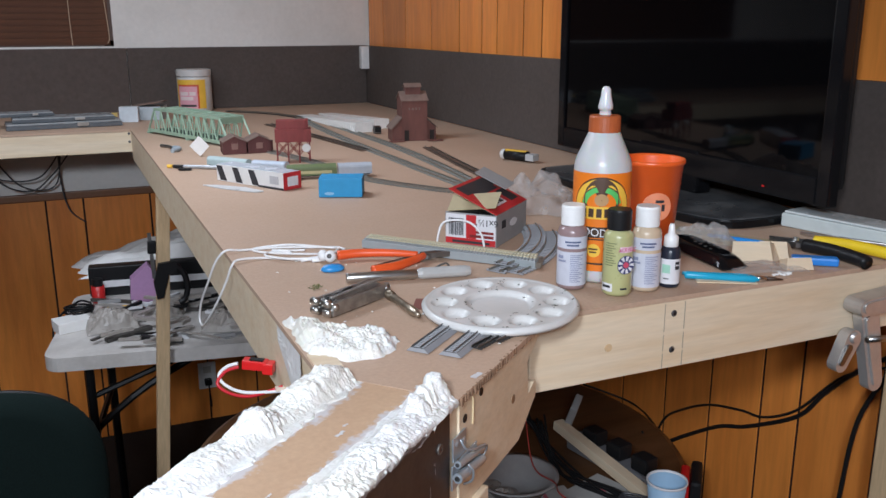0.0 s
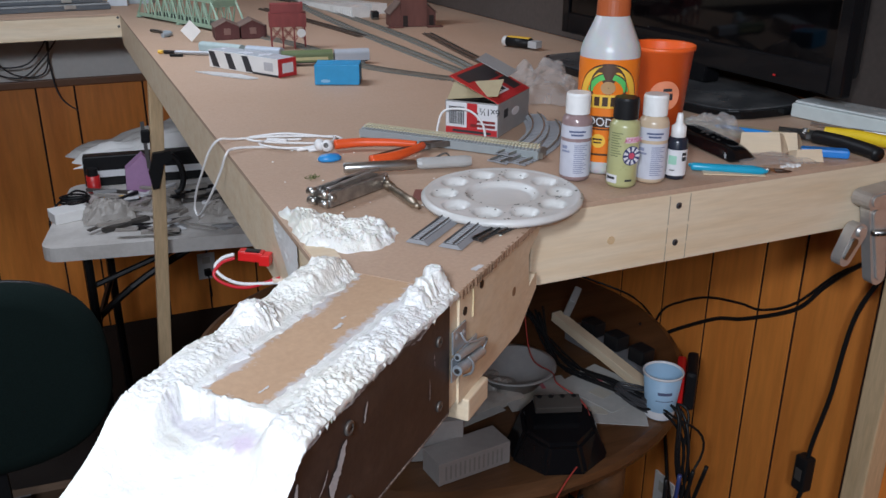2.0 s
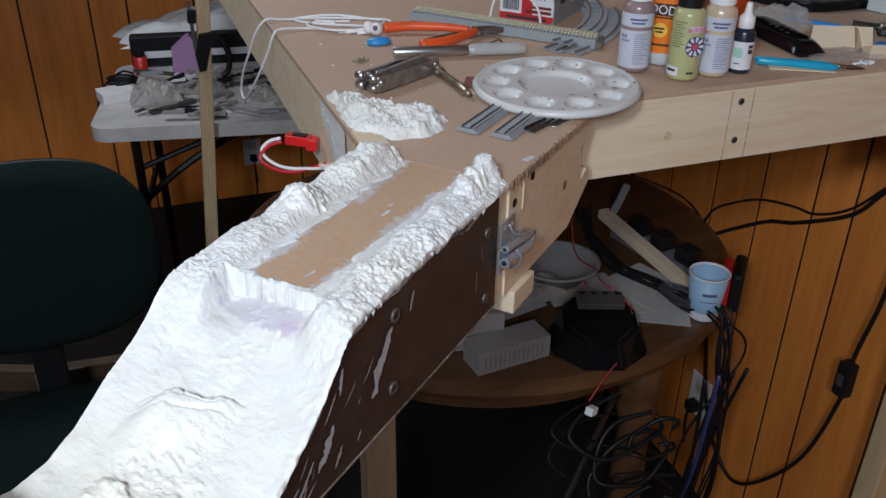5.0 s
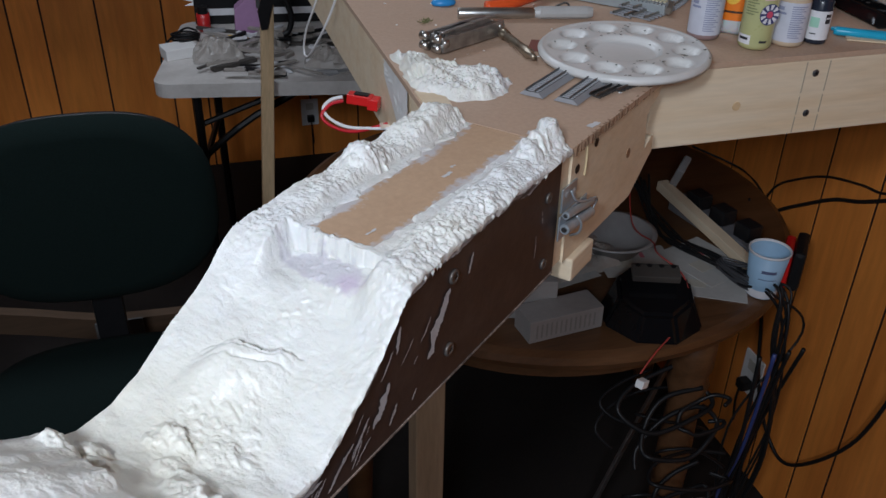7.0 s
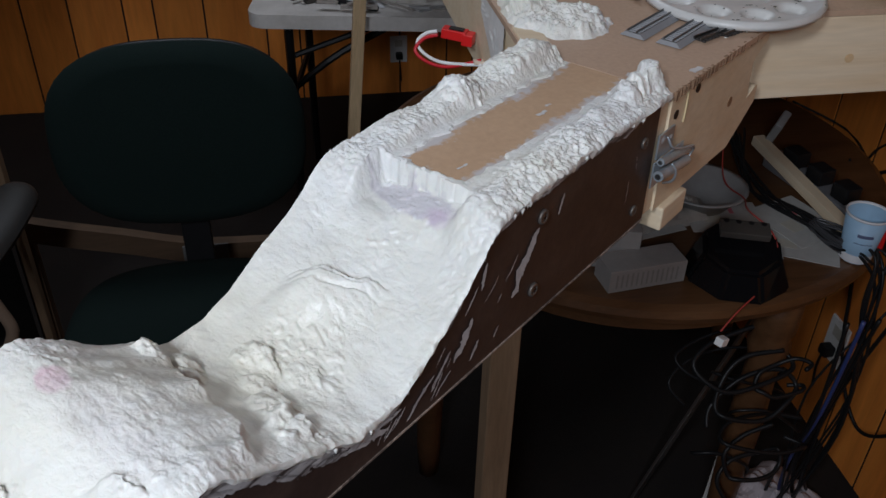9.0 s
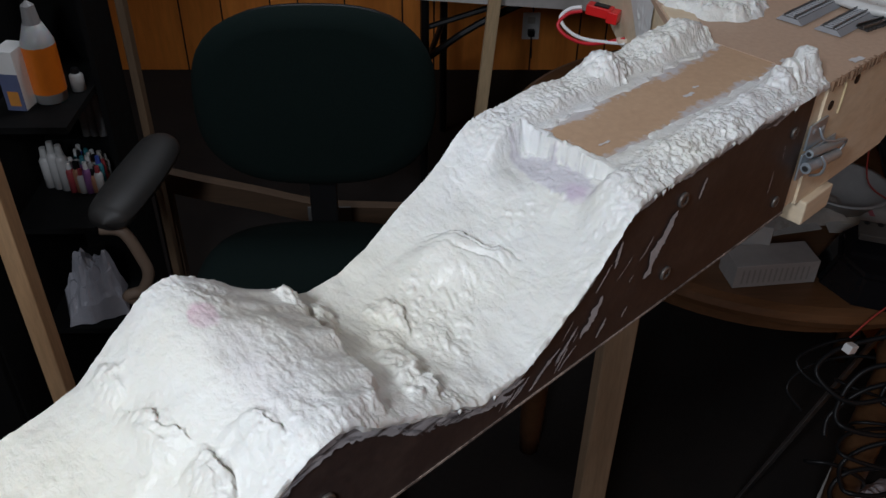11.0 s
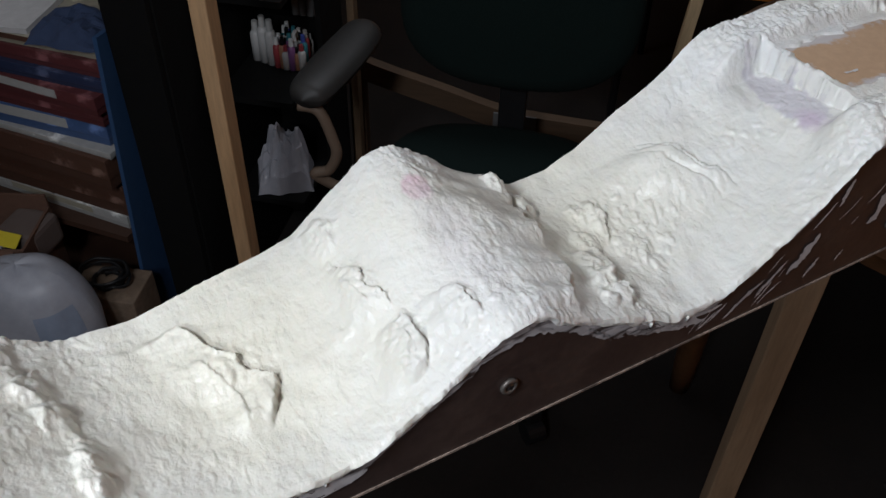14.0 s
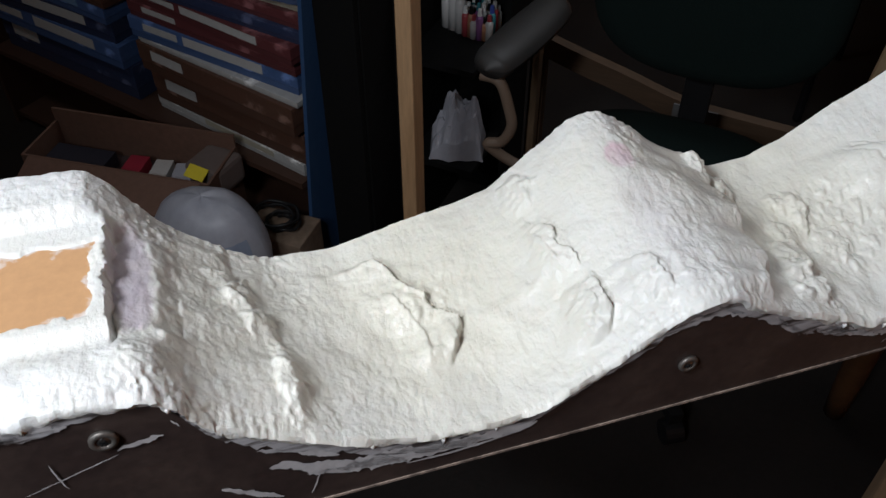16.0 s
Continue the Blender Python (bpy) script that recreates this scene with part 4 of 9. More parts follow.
part("loop", tube([(0.006, -0.0125, 1.243), (0.004, -0.0165, 1.236), (0.003, -0.0145, 1.226), (0.001, -0.006, 1.2195)], 0.0012), ZN, latch, smooth=True)
for s, z in ((0.009, 1.262), (-0.006, 1.259)):
    part("screw", lathe([(0, 0.0014), (0.002, 0.0012), (0.0032, 0.0)], 12), ZN, latch, m=Matrix.Translation((s, -0.0025, z)) @ Matrix.Rotation(radians(90), 4, "X"))
block = thing("wood_block", boxes((-0.060, -0.006, 1.163, -0.012, 0.05, 1.1865), bevel=0.002), PINE, BRIDGE, "small pale pine stop block under the end board", "wood block")
# dribbles of dried glue down the joint, screw holes in the end board
part("glue_dribble", tube([(-0.030, -0.0008, 1.294), (-0.031, -0.001, 1.28), (-0.030, -0.001, 1.264)], 0.0009, per=3), plain("dried_glue", (0.62, 0.50, 0.30), 0.3), table, m=BRIDGE)
for s, z in ((-0.052, 1.287), (-0.014, 1.276)):
    part("screw_hole", lathe([(0, 0.0006), (0.0042, 0.0006), (0.0042, -0.001)], 14), BLACK, table, m=BRIDGE @ Matrix.Translation((s, 0, z)) @ Matrix.Rotation(radians(90), 4, "X"))
part("knot", lathe([(0, 0.0005), (0.005, 0.0005), (0.005, -0.001)], 14), plain("knot_wood", (0.26, 0.15, 0.08), 0.6), table, m=BRIDGE @ Matrix.Translation((-0.14, 0, 1.243)) @ Matrix.Rotation(radians(90), 4, "X"))
# torn card edge along the end board's top
bm = bmesh.new()
random.seed(5)
for i in range(95):
    s = -0.005 - 0.20 * i / 95 + random.uniform(-0.002, 0.002)
    a = random.uniform(0.0005, 0.0017)
    box(bm, s - a, -0.0022 * random.random() - 0.0005, T - 0.006 - 0.002 * random.random(), s + a, 0.001, T - 0.0006 + 0.0008 * random.random())
part("torn_edge", bm, plain("torn_card_edge", (0.25, 0.15, 0.09), 0.9, grain=0.3), table, "ragged torn edge of the hardboard", m=BRIDGE)

# plaster heap on the table beside the bridge
HEAP = [(0.240, 1.035), (0.264, 1.014), (0.289, 0.993), (0.312, 0.969), (0.331, 0.955), (0.342, 0.922), (0.323, 0.892), (0.299, 0.881), (0.273, 0.886), (0.255, 0.902), (0.239, 0.918), (0.239, 0.95)]


def heap(u, v):
    a = 12 * u
    i = int(a) % 12
    f = a - int(a)
    p, q = HEAP[i], HEAP[(i + 1) % 12]
    ex, ey = p[0] + (q[0] - p[0]) * f, p[1] + (q[1] - p[1]) * f
    cx, cy = 0.279, 0.944
    ex += 0.004 * noise.noise(Vector((ex * 90, ey * 90, 3)))
    ey += 0.004 * noise.noise(Vector((ex * 90, ey * 90, 8)))
    x, y = cx + (ex - cx) * v, cy + (ey - cy) * v
    body = max(0, 1 - v ** 2.6)
    z = T - 0.002 + min(1, body * 2.2) * (0.008 + 0.005 * body + 0.005 * fbm(x, y, 40, 6.0) + 0.004 * crinkle(x, y, 50, 2.0) + 0.005 * crinkle(x, y, 120, 5.0) * step(0.3, 0.75, v) + 0.0025 * crinkle(x, y, 260, 9.0))
    return (max(x, 0.2385), y, max(z, T - 0.002) if v < 0.999 else T - 0.002)


thing("plaster_mound", sheet(150, 44, heap), PLASTER, Matrix(), "rough mound of white plaster on the tabletop", "plaster", smooth=True)
bm = sheet(60, 26, lambda u, v: (0.2365 - 0.0020 - 0.002 * abs(noise.noise(Vector((u * 12, v * 8, 1)))) * math.sin(math.pi * v), 0.93 + 0.10 * u + 0.004 * noise.noise(Vector((v * 9, u * 4, 5))), T - 0.002 - (0.075 * (1 - u * 0.75)) * v))
thing("plaster_splash", bm, material("smooth_plaster", (0.74, 0.74, 0.73), 0.5, spots=(0.66, 0.65, 0.62), spot_scale=20, grain=0.06, bump=0.3, bump_scale=150), Matrix(), "smooth plaster smeared down the table's side board", "plaster", smooth=True)


# ---------------------------------------------------------------- things on the table
def on(x, y, turn=0.0, z=T + 0.0008, rx=0, ry=0):
    return pose(x, y, z, rx, ry, turn)


def label_text(parent, body, size, m, mat, name="lettering", align="CENTER"):
    """Flat raised lettering turned into a mesh."""
    cu = bpy.data.curves.new(name, "FONT")
    cu.body, cu.size, cu.extrude, cu.align_x, cu.align_y = body, size, 0.0002, align, "CENTER"
    tmp = bpy.data.objects.new(name, cu)
    scene.collection.objects.link(tmp)
    me = bpy.data.meshes.new_from_object(tmp.evaluated_get(bpy.context.evaluated_depsgraph_get()))
    bpy.data.objects.remove(tmp)
    bpy.data.curves.remove(cu)
    me.materials.clear()
    me.materials.append(mat)
    ob = new(name, me)
    ob.parent = parent
    ob.matrix_basis = m
    return ob


def wrap(r, a0, a1, z0, z1, steps=24, lift=0.0004, rtop=None):
    """A label curved round an upright round body."""
    rtop = r if rtop is None else rtop
    return sheet(steps, 1, lambda u, v: ((r + (rtop - r) * v + lift) * math.cos(radians(a0 + (a1 - a0) * u)), (r + (rtop - r) * v + lift) * math.sin(radians(a0 + (a1 - a0) * u)), z0 + (z1 - z0) * v))


def bars(parent, r, rows, mat, lift=0.0009):
    """Plain bars of unreadable print round a body: (from, to, height, half height)."""
    bm = bmesh.new()
    for a0, a1, z, h in rows:
        n = max(2, int(abs(a1 - a0) / 6))
        vs = [[bm.verts.new(((r + lift) * math.cos(radians(a0 + (a1 - a0) * i / n)), (r + lift) * math.sin(radians(a0 + (a1 - a0) * i / n)), z + s * h)) for i in range(n + 1)] for s in (-1, 1)]
        for i in range(n):
            bm.faces.new((vs[0][i], vs[0][i + 1], vs[1][i + 1], vs[1][i]))
    return part("print_block", bm, mat, parent)


INK = plain("dark_ink", (0.03, 0.03, 0.035), 0.6)
INK_BLUE = plain("blue_ink", (0.10, 0.12, 0.22), 0.6)
LABEL = plain("white_label", (0.72, 0.72, 0.74), 0.45)
PALE_LABEL = plain("pale_blue_grey_label", (0.56, 0.57, 0.64), 0.45)
INK_PALE = plain("faded_blue_ink", (0.26, 0.28, 0.40), 0.6)
CAPWHITE = plain("white_cap", (0.80, 0.80, 0.79), 0.35)
FACE = -120   # bearing of the camera from the things near the front, degrees


def paint_bottle(x, y, colour, cap, label, dark_cap=False, white=True, turn=0):
    b = empty("paint_bottle", on(x, y, turn), label, "paint bottle", "craft paint bottles")
    body = material("paint_" + label[:12].replace(" ", "_"), colour, 0.3, spots=tuple(c * 0.85 for c in colour), spot_scale=30, grain=0.04, bump=0.0, coat=0.3)
    part("body", lathe([(0, 0), (0.0155, 0), (0.0178, 0.003), (0.0180, 0.006), (0.0180, 0.072), (0.0165, 0.077), (0.0125, 0.080), (0.0125, 0.081), (0, 0.081)], 32), body, b, smooth=True)
    part("cap", lathe([(0.0125, 0.0805), (0.0146, 0.081), (0.0146, 0.103), (0.0136, 0.1055), (0, 0.1055)], 40), cap, b, "ribbed flip cap", smooth=False)
    if white:
        part("label", wrap(0.0180, FACE - 100 - turn, FACE + 100 - turn, 0.053, 0.068), PALE_LABEL, b)
        part("label", wrap(0.0180, FACE - 100 - turn, FACE + 100 - turn, 0.006, 0.049), PALE_LABEL, b)
        bars(b, 0.0180, [(FACE - 30 - turn, FACE + 32 - turn, 0.0615, 0.0011), (FACE - 22 - turn, FACE + 24 - turn, 0.0575, 0.0011)], INK_BLUE)
        bars(b, 0.0180, [(FACE - 8 - turn, FACE + 45 - turn - (k * 37 % 23), 0.045 - 0.0024 * k, 0.0005) for k in range(15)] + [(FACE - 60 - turn, FACE - 35 - turn, 0.042, 0.002), (FACE - 60 - turn, FACE - 25 - turn, 0.037, 0.0012)], INK_PALE)
    else:
        bars(b, 0.0180, [(FACE - 55 - turn, FACE - 10 - turn - (k * 31 % 19), 0.066 - 0.003 * k, 0.0006) for k in range(10)], plain("olive_ink", (0.20, 0.22, 0.10), 0.6))
        part("label", wrap(0.0180, FACE + 2 - turn, FACE + 60 - turn, 0.055, 0.062), plain("pale_pink_label", (0.72, 0.50, 0.58), 0.5), b)
        label_text(b, "ACRYLIC", 0.0062, pose(0.0188 * math.cos(radians(FACE + 30 - turn)), 0.0188 * math.sin(radians(FACE + 30 - turn)), 0.0585, 90, 0, FACE + 120 - turn), plain("pink_ink", (0.62, 0.16, 0.30), 0.5))
        part("label", wrap(0.0180, FACE - 75 - turn, FACE - 22 - turn, 0.006, 0.016), LABEL, b)
        bars(b, 0.0180, [(FACE - 65 - turn, FACE - 30 - turn, 0.012, 0.0015), (FACE + 8 - turn, FACE + 34 - turn, 0.010, 0.0012)], INK)
        m = pose(0.0186 * math.cos(radians(FACE + 26 - turn)), 0.0186 * math.sin(radians(FACE + 26 - turn)), 0.040, 90, 0, FACE + 116 - turn)
        part("emblem", lathe([(0, 0.0002), (0.0115, 0.0002)], 28), plain("navy_print", (0.05, 0.06, 0.16), 0.5), b, m=m)
        bm = bmesh.new()
        for k in range(9):
            prism([(0.005, -0.0009), (0.0105, -0.002), (0.0105, 0.002), (0.005, 0.0009)], 0.0003, 0.0006, bm, Matrix.Rotation(2 * math.pi * k / 9, 4, "Z"))
        part("emblem_ray", bm, LABEL, b, m=m)
        part("emblem_dot", lathe([(0, 0.0009), (0.0036, 0.0009), (0.0036, 0.0002)], 18), plain("red_print", (0.60, 0.08, 0.14), 0.5), b, m=m)
    return b


paint_bottle(0.604, 1.014, (0.30, 0.205, 0.205), CAPWHITE, "squeeze bottle of mauve-brown acrylic paint with white cap")
paint_bottle(0.641, 0.969, (0.46, 0.46, 0.22), BLACK, "squeeze bottle of pale olive-green acrylic paint with black cap", white=False)
paint_bottle(0.683, 0.970, (0.60, 0.47, 0.33), CAPWHITE, "squeeze bottle of tan acrylic paint with white cap")
drop = empty("dropper_bottle", on(0.719, 0.968), "small dropper bottle of dark paint with white tip", "paint bottle")
part("body", lathe([(0, 0), (0.0115, 0), (0.0125, 0.002), (0.0125, 0.046), (0.010, 0.051), (0.0075, 0.052), (0, 0.052)], 28), plain("dark_paint", (0.02, 0.025, 0.04), 0.25), drop, smooth=True)
part("label", wrap(0.0125, FACE - 85, FACE + 80, 0.005, 0.037), LABEL, drop)
part("label", wrap(0.0125, FACE - 50, FACE - 5, 0.019, 0.030, lift=0.0007), plain("mint_print", (0.35, 0.62, 0.48), 0.5), drop)
bars(drop, 0.0125, [(FACE + 22, FACE + 50, 0.032, 0.0018), (FACE + 22, FACE + 50, 0.026, 0.0024), (FACE + 22, FACE + 26, 0.029, 0.005), (FACE - 40, FACE - 10, 0.012, 0.0006)], INK)
part("cap", lathe([(0.0085, 0.051), (0.0092, 0.052), (0.0088, 0.064), (0.0045, 0.068), (0.0035, 0.078), (0.0028, 0.080), (0, 0.080)], 24), CAPWHITE, drop, smooth=True)

# wood glue bottle
glue = empty("glue_bottle", on(0.662, 1.040), "large wood glue bottle, milky body, orange label, rust-orange cap", "glue bottle")
MILK = material("milky_plastic", (0.60, 0.61, 0.62), 0.32, grain=0.03, bump=0.0, sub=0.25, transmission=0.1)
ORANGE = plain("orange_label", (0.80, 0.20, 0.015), 0.4, grain=0.04)
YELLOW = plain("yellow_print", (0.82, 0.50, 0.06), 0.45)
DARKBROWN = plain("dark_brown_print", (0.055, 0.028, 0.016), 0.5)
part("body", lathe([(0, 0), (0.033, 0), (0.036, 0.004), (0.0362, 0.01), (0.0362, 0.148), (0.034, 0.156), (0.026, 0.174), (0.020, 0.188), (0.0185, 0.190), (0, 0.190)], 40), MILK, glue, smooth=True)
part("label", wrap(0.0362, FACE - 100, FACE + 100, 0.016, 0.141, 40), ORANGE, glue)
part("cap", lathe([(0.0185, 0.188), (0.0200, 0.189), (0.0196, 0.207), (0.0185, 0.209), (0.007, 0.210), (0, 0.210)], 30), plain("rust_cap", (0.42, 0.10, 0.03), 0.4), glue, "rust-orange ribbed screw cap")
part("nozzle", lathe([(0.0075, 0.2095), (0.0070, 0.216), (0.0092, 0.2165), (0.0092, 0.221), (0.0062, 0.234), (0.0056, 0.2415), (0.003, 0.2445), (0, 0.245)], 22), plain("clear_nozzle", (0.66, 0.68, 0.70), 0.2, sub=0.2), glue, "translucent nozzle tip", smooth=True)


def on_round(r, bearing, z, lift=0.0012):
    return pose((r + lift) * math.cos(radians(bearing)), (r + lift) * math.sin(radians(bearing)), z, 90, 0, bearing + 90)


def arc_disc(parent, r, bearing, z, outer, inner, a0, a1, mat, name, lift=0.0005, squash=1.0):
    """A flat print (ring or disc part) bent round the bottle."""
    bm = bmesh.new()
    n = 30
    rows = []
    for q in (inner, outer):
        row = []
        for i in range(n + 1):
            a = radians(a0 + (a1 - a0) * i / n)
            x, y = q * math.cos(a), q * math.sin(a) * squash
            b = radians(bearing) + x / r
            row.append(bm.verts.new(((r + lift) * math.cos(b), (r + lift) * math.sin(b), z + y)))
        rows.append(row)
    for i in range(n):
        bm.faces.new((rows[0][i], rows[0][i + 1], rows[1][i + 1], rows[1][i]))
    return part(name, bm, mat, parent)


G = FACE - 4
arc_disc(glue, 0.0362, G, 0.099, 0.0375, 0.0015, 0, 180, DARKBROWN, "print_arch", 0.0007)
arc_disc(glue, 0.0362, G, 0.099, 0.0355, 0.027, 0, 180, YELLOW, "print_arch", 0.0010)
arc_disc(glue, 0.0362, G, 0.099, 0.0255, 0.019, 10, 170, plain("green_print", (0.10, 0.50, 0.12), 0.5), "print_arch", 0.0010)
arc_disc(glue, 0.0362, G, 0.107, 0.0225, 0.0005, -40, 220, plain("brown_emblem", (0.085, 0.045, 0.028), 0.5), "emblem", 0.0013, 1.25)
arc_disc(glue, 0.0362, G, 0.108, 0.0085, 0.0005, 0, 360, plain("tan_emblem", (0.45, 0.27, 0.12), 0.5), "emblem", 0.0016, 0.9)
part("print_band", wrap(0.0362, G - 60, G + 56, 0.0835, 0.0995, 30, 0.0014), YELLOW, glue)
bars(glue, 0.0362, [(G - 54 + 15 * k, G - 44 + 15 * k, 0.0915, 0.0055) for k in range(7)], DARKBROWN, 0.0019)
part("print_band", wrap(0.0362, G - 45, G + 60, 0.0595, 0.0735, 30, 0.0010), DARKBROWN, glue)
label_text(glue, "WOOD", 0.0145, on_round(0.0362, G - 22, 0.0665, 0.0018), LABEL)
bars(glue, 0.0362, [(G - 45, G + 50, 0.0575, 0.0009), (G - 34, G + 10, 0.026, 0.0012)], DARKBROWN, 0.0012)
arc_disc(glue, 0.0362, G - 12, 0.043, 0.0085, 0.0005, 0, 360, YELLOW, "emblem", 0.0012)
arc_disc(glue, 0.0362, G - 45, 0.043, 0.0085, 0.0065, 0, 360, DARKBROWN, "emblem", 0.0012)
bars(glue, 0.0362, [(G - 22, G - 4, 0.045, 0.001), (G - 20, G - 6, 0.041, 0.001), (G - 52, G - 38, 0.043, 0.003)], DARKBROWN, 0.0016)

# orange cup
cup = empty("plastic_cup", on(0.802, 1.125), "bright orange plastic tumbler standing behind the glue bottle", "cup")
CUPO = material("orange_cup", (0.85, 0.13, 0.02), 0.35, grain=0.03, bump=0.0, sub=0.1)
part("body", lathe([(0, 0.002), (0.031, 0.002), (0.032, 0), (0.034, 0.001), (0.0445, 0.128), (0.047, 0.129), (0.047, 0.134), (0.0455, 0.135), (0.0435, 0.132), (0.0325, 0.005), (0, 0.004)], 44), CUPO, cup, smooth=True)
arc_disc(cup, 0.0395, FACE + 8, 0.072, 0.020, 0.0005, 0, 360, plain("pale_orange_print", (0.85, 0.30, 0.16), 0.45), "emblem", 0.0026)
bars(cup, 0.0395, [(FACE - 8, FACE - 2, 0.070, 0.006), (FACE + 4, FACE + 10, 0.066, 0.006), (FACE + 16, FACE + 22, 0.071, 0.0045), (FACE + 4, FACE + 20, 0.080, 0.002)], INK, 0.0036)

# paint palette
pal = empty("paint_palette", on(0.478, 0.963, 0, T + 0.0095, 1.2, -1.0), "round white plastic paint palette with ten wells, speckled with paint", "palette")
def palette_height(x, y):
    r = math.hypot(x, y)
    h = 0.0035
    h -= 0.006 * (1 - step(0.034, 0.041, r))
    a = math.atan2(y, x)
    for k in range(10):
        c = 2 * math.pi * (k + 0.35) / 10
        d = math.hypot(x - 0.0645 * math.cos(c), y - 0.0645 * math.sin(c))
        h -= 0.0065 * (1 - step(0.010, 0.0155, d))
    h += 0.0012 * step(0.083, 0.087, r) - 0.004 * step(0.0865, 0.0905, r)
    return h
bm = bmesh.new()
rings = []
for i in range(47):
    r = 0.0905 * i / 46
    rings.append([bm.verts.new((r * math.cos(2 * math.pi * k / 150), r * math.sin(2 * math.pi * k / 150), palette_height(r * math.cos(2 * math.pi * k / 150), r * math.sin(2 * math.pi * k / 150)))) for k in range(150)] if i else [bm.verts.new((0, 0, palette_height(0, 0)))])
for i in range(150):
    bm.faces.new((rings[0][0], rings[1][i], rings[1][(i + 1) % 150]))
for a, b in zip(rings[1:], rings[2:]):
    for i in range(150):
        bm.faces.new((a[i], b[i], b[(i + 1) % 150], a[(i + 1) % 150]))
low = [bm.verts.new((v.co.x * 0.99, v.co.y * 0.99, -0.0035)) for v in rings[-1]]
for i in range(150):
    bm.faces.new((rings[-1][i], low[i], low[(i + 1) % 150], rings[-1][(i + 1) % 150]))
bm.faces.new(low[::-1])
part("plate", bm, WHITE_PLASTIC, pal, smooth=True)
random.seed(21)
bm = bmesh.new()
for k in range(70):
    a, r = random.uniform(0, 6.28), random.choice((0.052, 0.062, 0.068, 0.075, 0.038, 0.082, 0.046)) + random.uniform(-0.006, 0.006)
    x, y = r * math.cos(a), r * math.sin(a)
    q = random.uniform(0.0004, 0.0013)
    lathe([(0, 0.0004), (q, 0.0002), (q * 1.1, -0.0004)], 7, bm, Matrix.Translation((x, y, palette_height(x, y))) @ Matrix.Diagonal((random.uniform(0.6, 2.4), 1, 1, 1)))
tagged(part("paint_specks", bm, plain("dried_dark_paint", (0.10, 0.10, 0.08), 0.5), pal), kind="stuff")

# screw carton, upside-down print, lid ajar
RED = plain("red_print_card", (0.50, 0.025, 0.03), 0.45)
CARTON = plain("grey_card", (0.30, 0.30, 0.30), 0.55)
KRAFT = plain("kraft_inside", (0.40, 0.33, 0.20), 0.8)
carton = empty("screw_carton", on(0.552, 1.285, -48.5), "small red, white and grey cardboard screw carton with its lid ajar", "box")
CW, CD, CH = 0.082, 0.130, 0.048   # front width, depth, height; x runs along the front, y backwards
part("body", boxes((0, 0, 0, CW, 0.0012, CH), (0, CD - 0.0012, 0, CW, CD, CH), (0, 0.0012, 0, 0.0012, CD - 0.0012, CH), (CW - 0.0012, 0.0012, 0, CW, CD - 0.0012, CH), (0.0012, 0.0012, 0, CW - 0.0012, CD - 0.0012, 0.0012)), CARTON, carton)
part("front_print", boxes((0.001, -0.0006, 0.001, CW - 0.001, -0.0001, CH - 0.002)), LABEL, carton)
part("red_band", boxes((0.001, -0.0011, 0.001, CW - 0.001, -0.0007, 0.010)), RED, carton)
part("red_band", boxes((0.034, -0.0011, 0.0102, 0.050, -0.0007, CH - 0.002)), RED, carton)
bm = bmesh.new()
random.seed(3)
x = 0.006
while x < 0.030:
    w = random.choice((0.0006, 0.001, 0.0015))
    box(bm, x, -0.0012, 0.014, x + w, -0.0007, 0.040)
    x += w + random.choice((0.0007, 0.0011))
part("bar_code", bm, INK, carton)
label_text(carton, "6x1½\"", 0.014, pose(0.066, -0.0012, 0.036, 90, 180, 0), INK)
part("print_block", boxes((0.04, -0.0016, 0.0125, 0.078, -0.0007, 0.0165), (0.05, -0.0016, 0.019, 0.078, -0.0007, 0.0225)), plain("dark_red_ink", (0.2, 0.02, 0.02), 0.5), carton)
part("print_block", boxes((0.012, -0.0018, 0.003, 0.072, -0.0012, 0.0065)), INK, carton)
part("hand_hole", prism([(0.012 * math.cos(a) * 1.3, 0.006 * math.sin(a)) for a in (2 * math.pi * k / 16 for k in range(16))], 0, 0.0004), LABEL, carton, "pale window in the side", m=pose(CW + 0.0003, 0.07, 0.026, 90, 0, 90))
part("print_block", boxes((CW + 0.0002, 0.022, 0.024, CW + 0.0006, 0.038, 0.036)), INK, carton)
lid = part("lid", boxes((-CW - 0.002, 0, 0, 0, CD, 0.0014)), RED, carton, "red printed lid standing ajar", m=pose(CW, 0, CH, 0, 24, 0))
part("lid_lining", boxes((-CW, 0.001, -0.0008, -0.001, CD - 0.001, -0.0002)), KRAFT, lid)
part("print_band", boxes((-CW + 0.004, 0.012, 0.0016, -CW + 0.026, 0.118, 0.0020)), INK, lid)
part("print_band", boxes((-0.034, 0.03, 0.0016, -0.014, 0.075, 0.0020)), LABEL, lid)
part("print_block", boxes((-0.030, 0.034, 0.0021, -0.018, 0.040, 0.0024), (-0.030, 0.044, 0.0021, -0.018, 0.052, 0.0024), (-0.030, 0.056, 0.0021, -0.018, 0.070, 0.0024), (-0.056, 0.03, 0.0016, -0.046, 0.11, 0.002), (-0.042, 0.09, 0.0016, -0.012, 0.12, 0.002)), INK, lid)
part("grey_flap", boxes((-0.078, 0.088, 0.003, -0.022, 0.128, 0.0042)), CARTON, lid, m=pose(0, 0, 0.004, 4, 0, 3))
part("end_flap", boxes((0.0, 0, 0, CW * 0.96, 0.035, 0.001)), KRAFT, carton, "kraft inside of a flap", m=pose(0.002, 0.002, CH, 32, -8, 0))


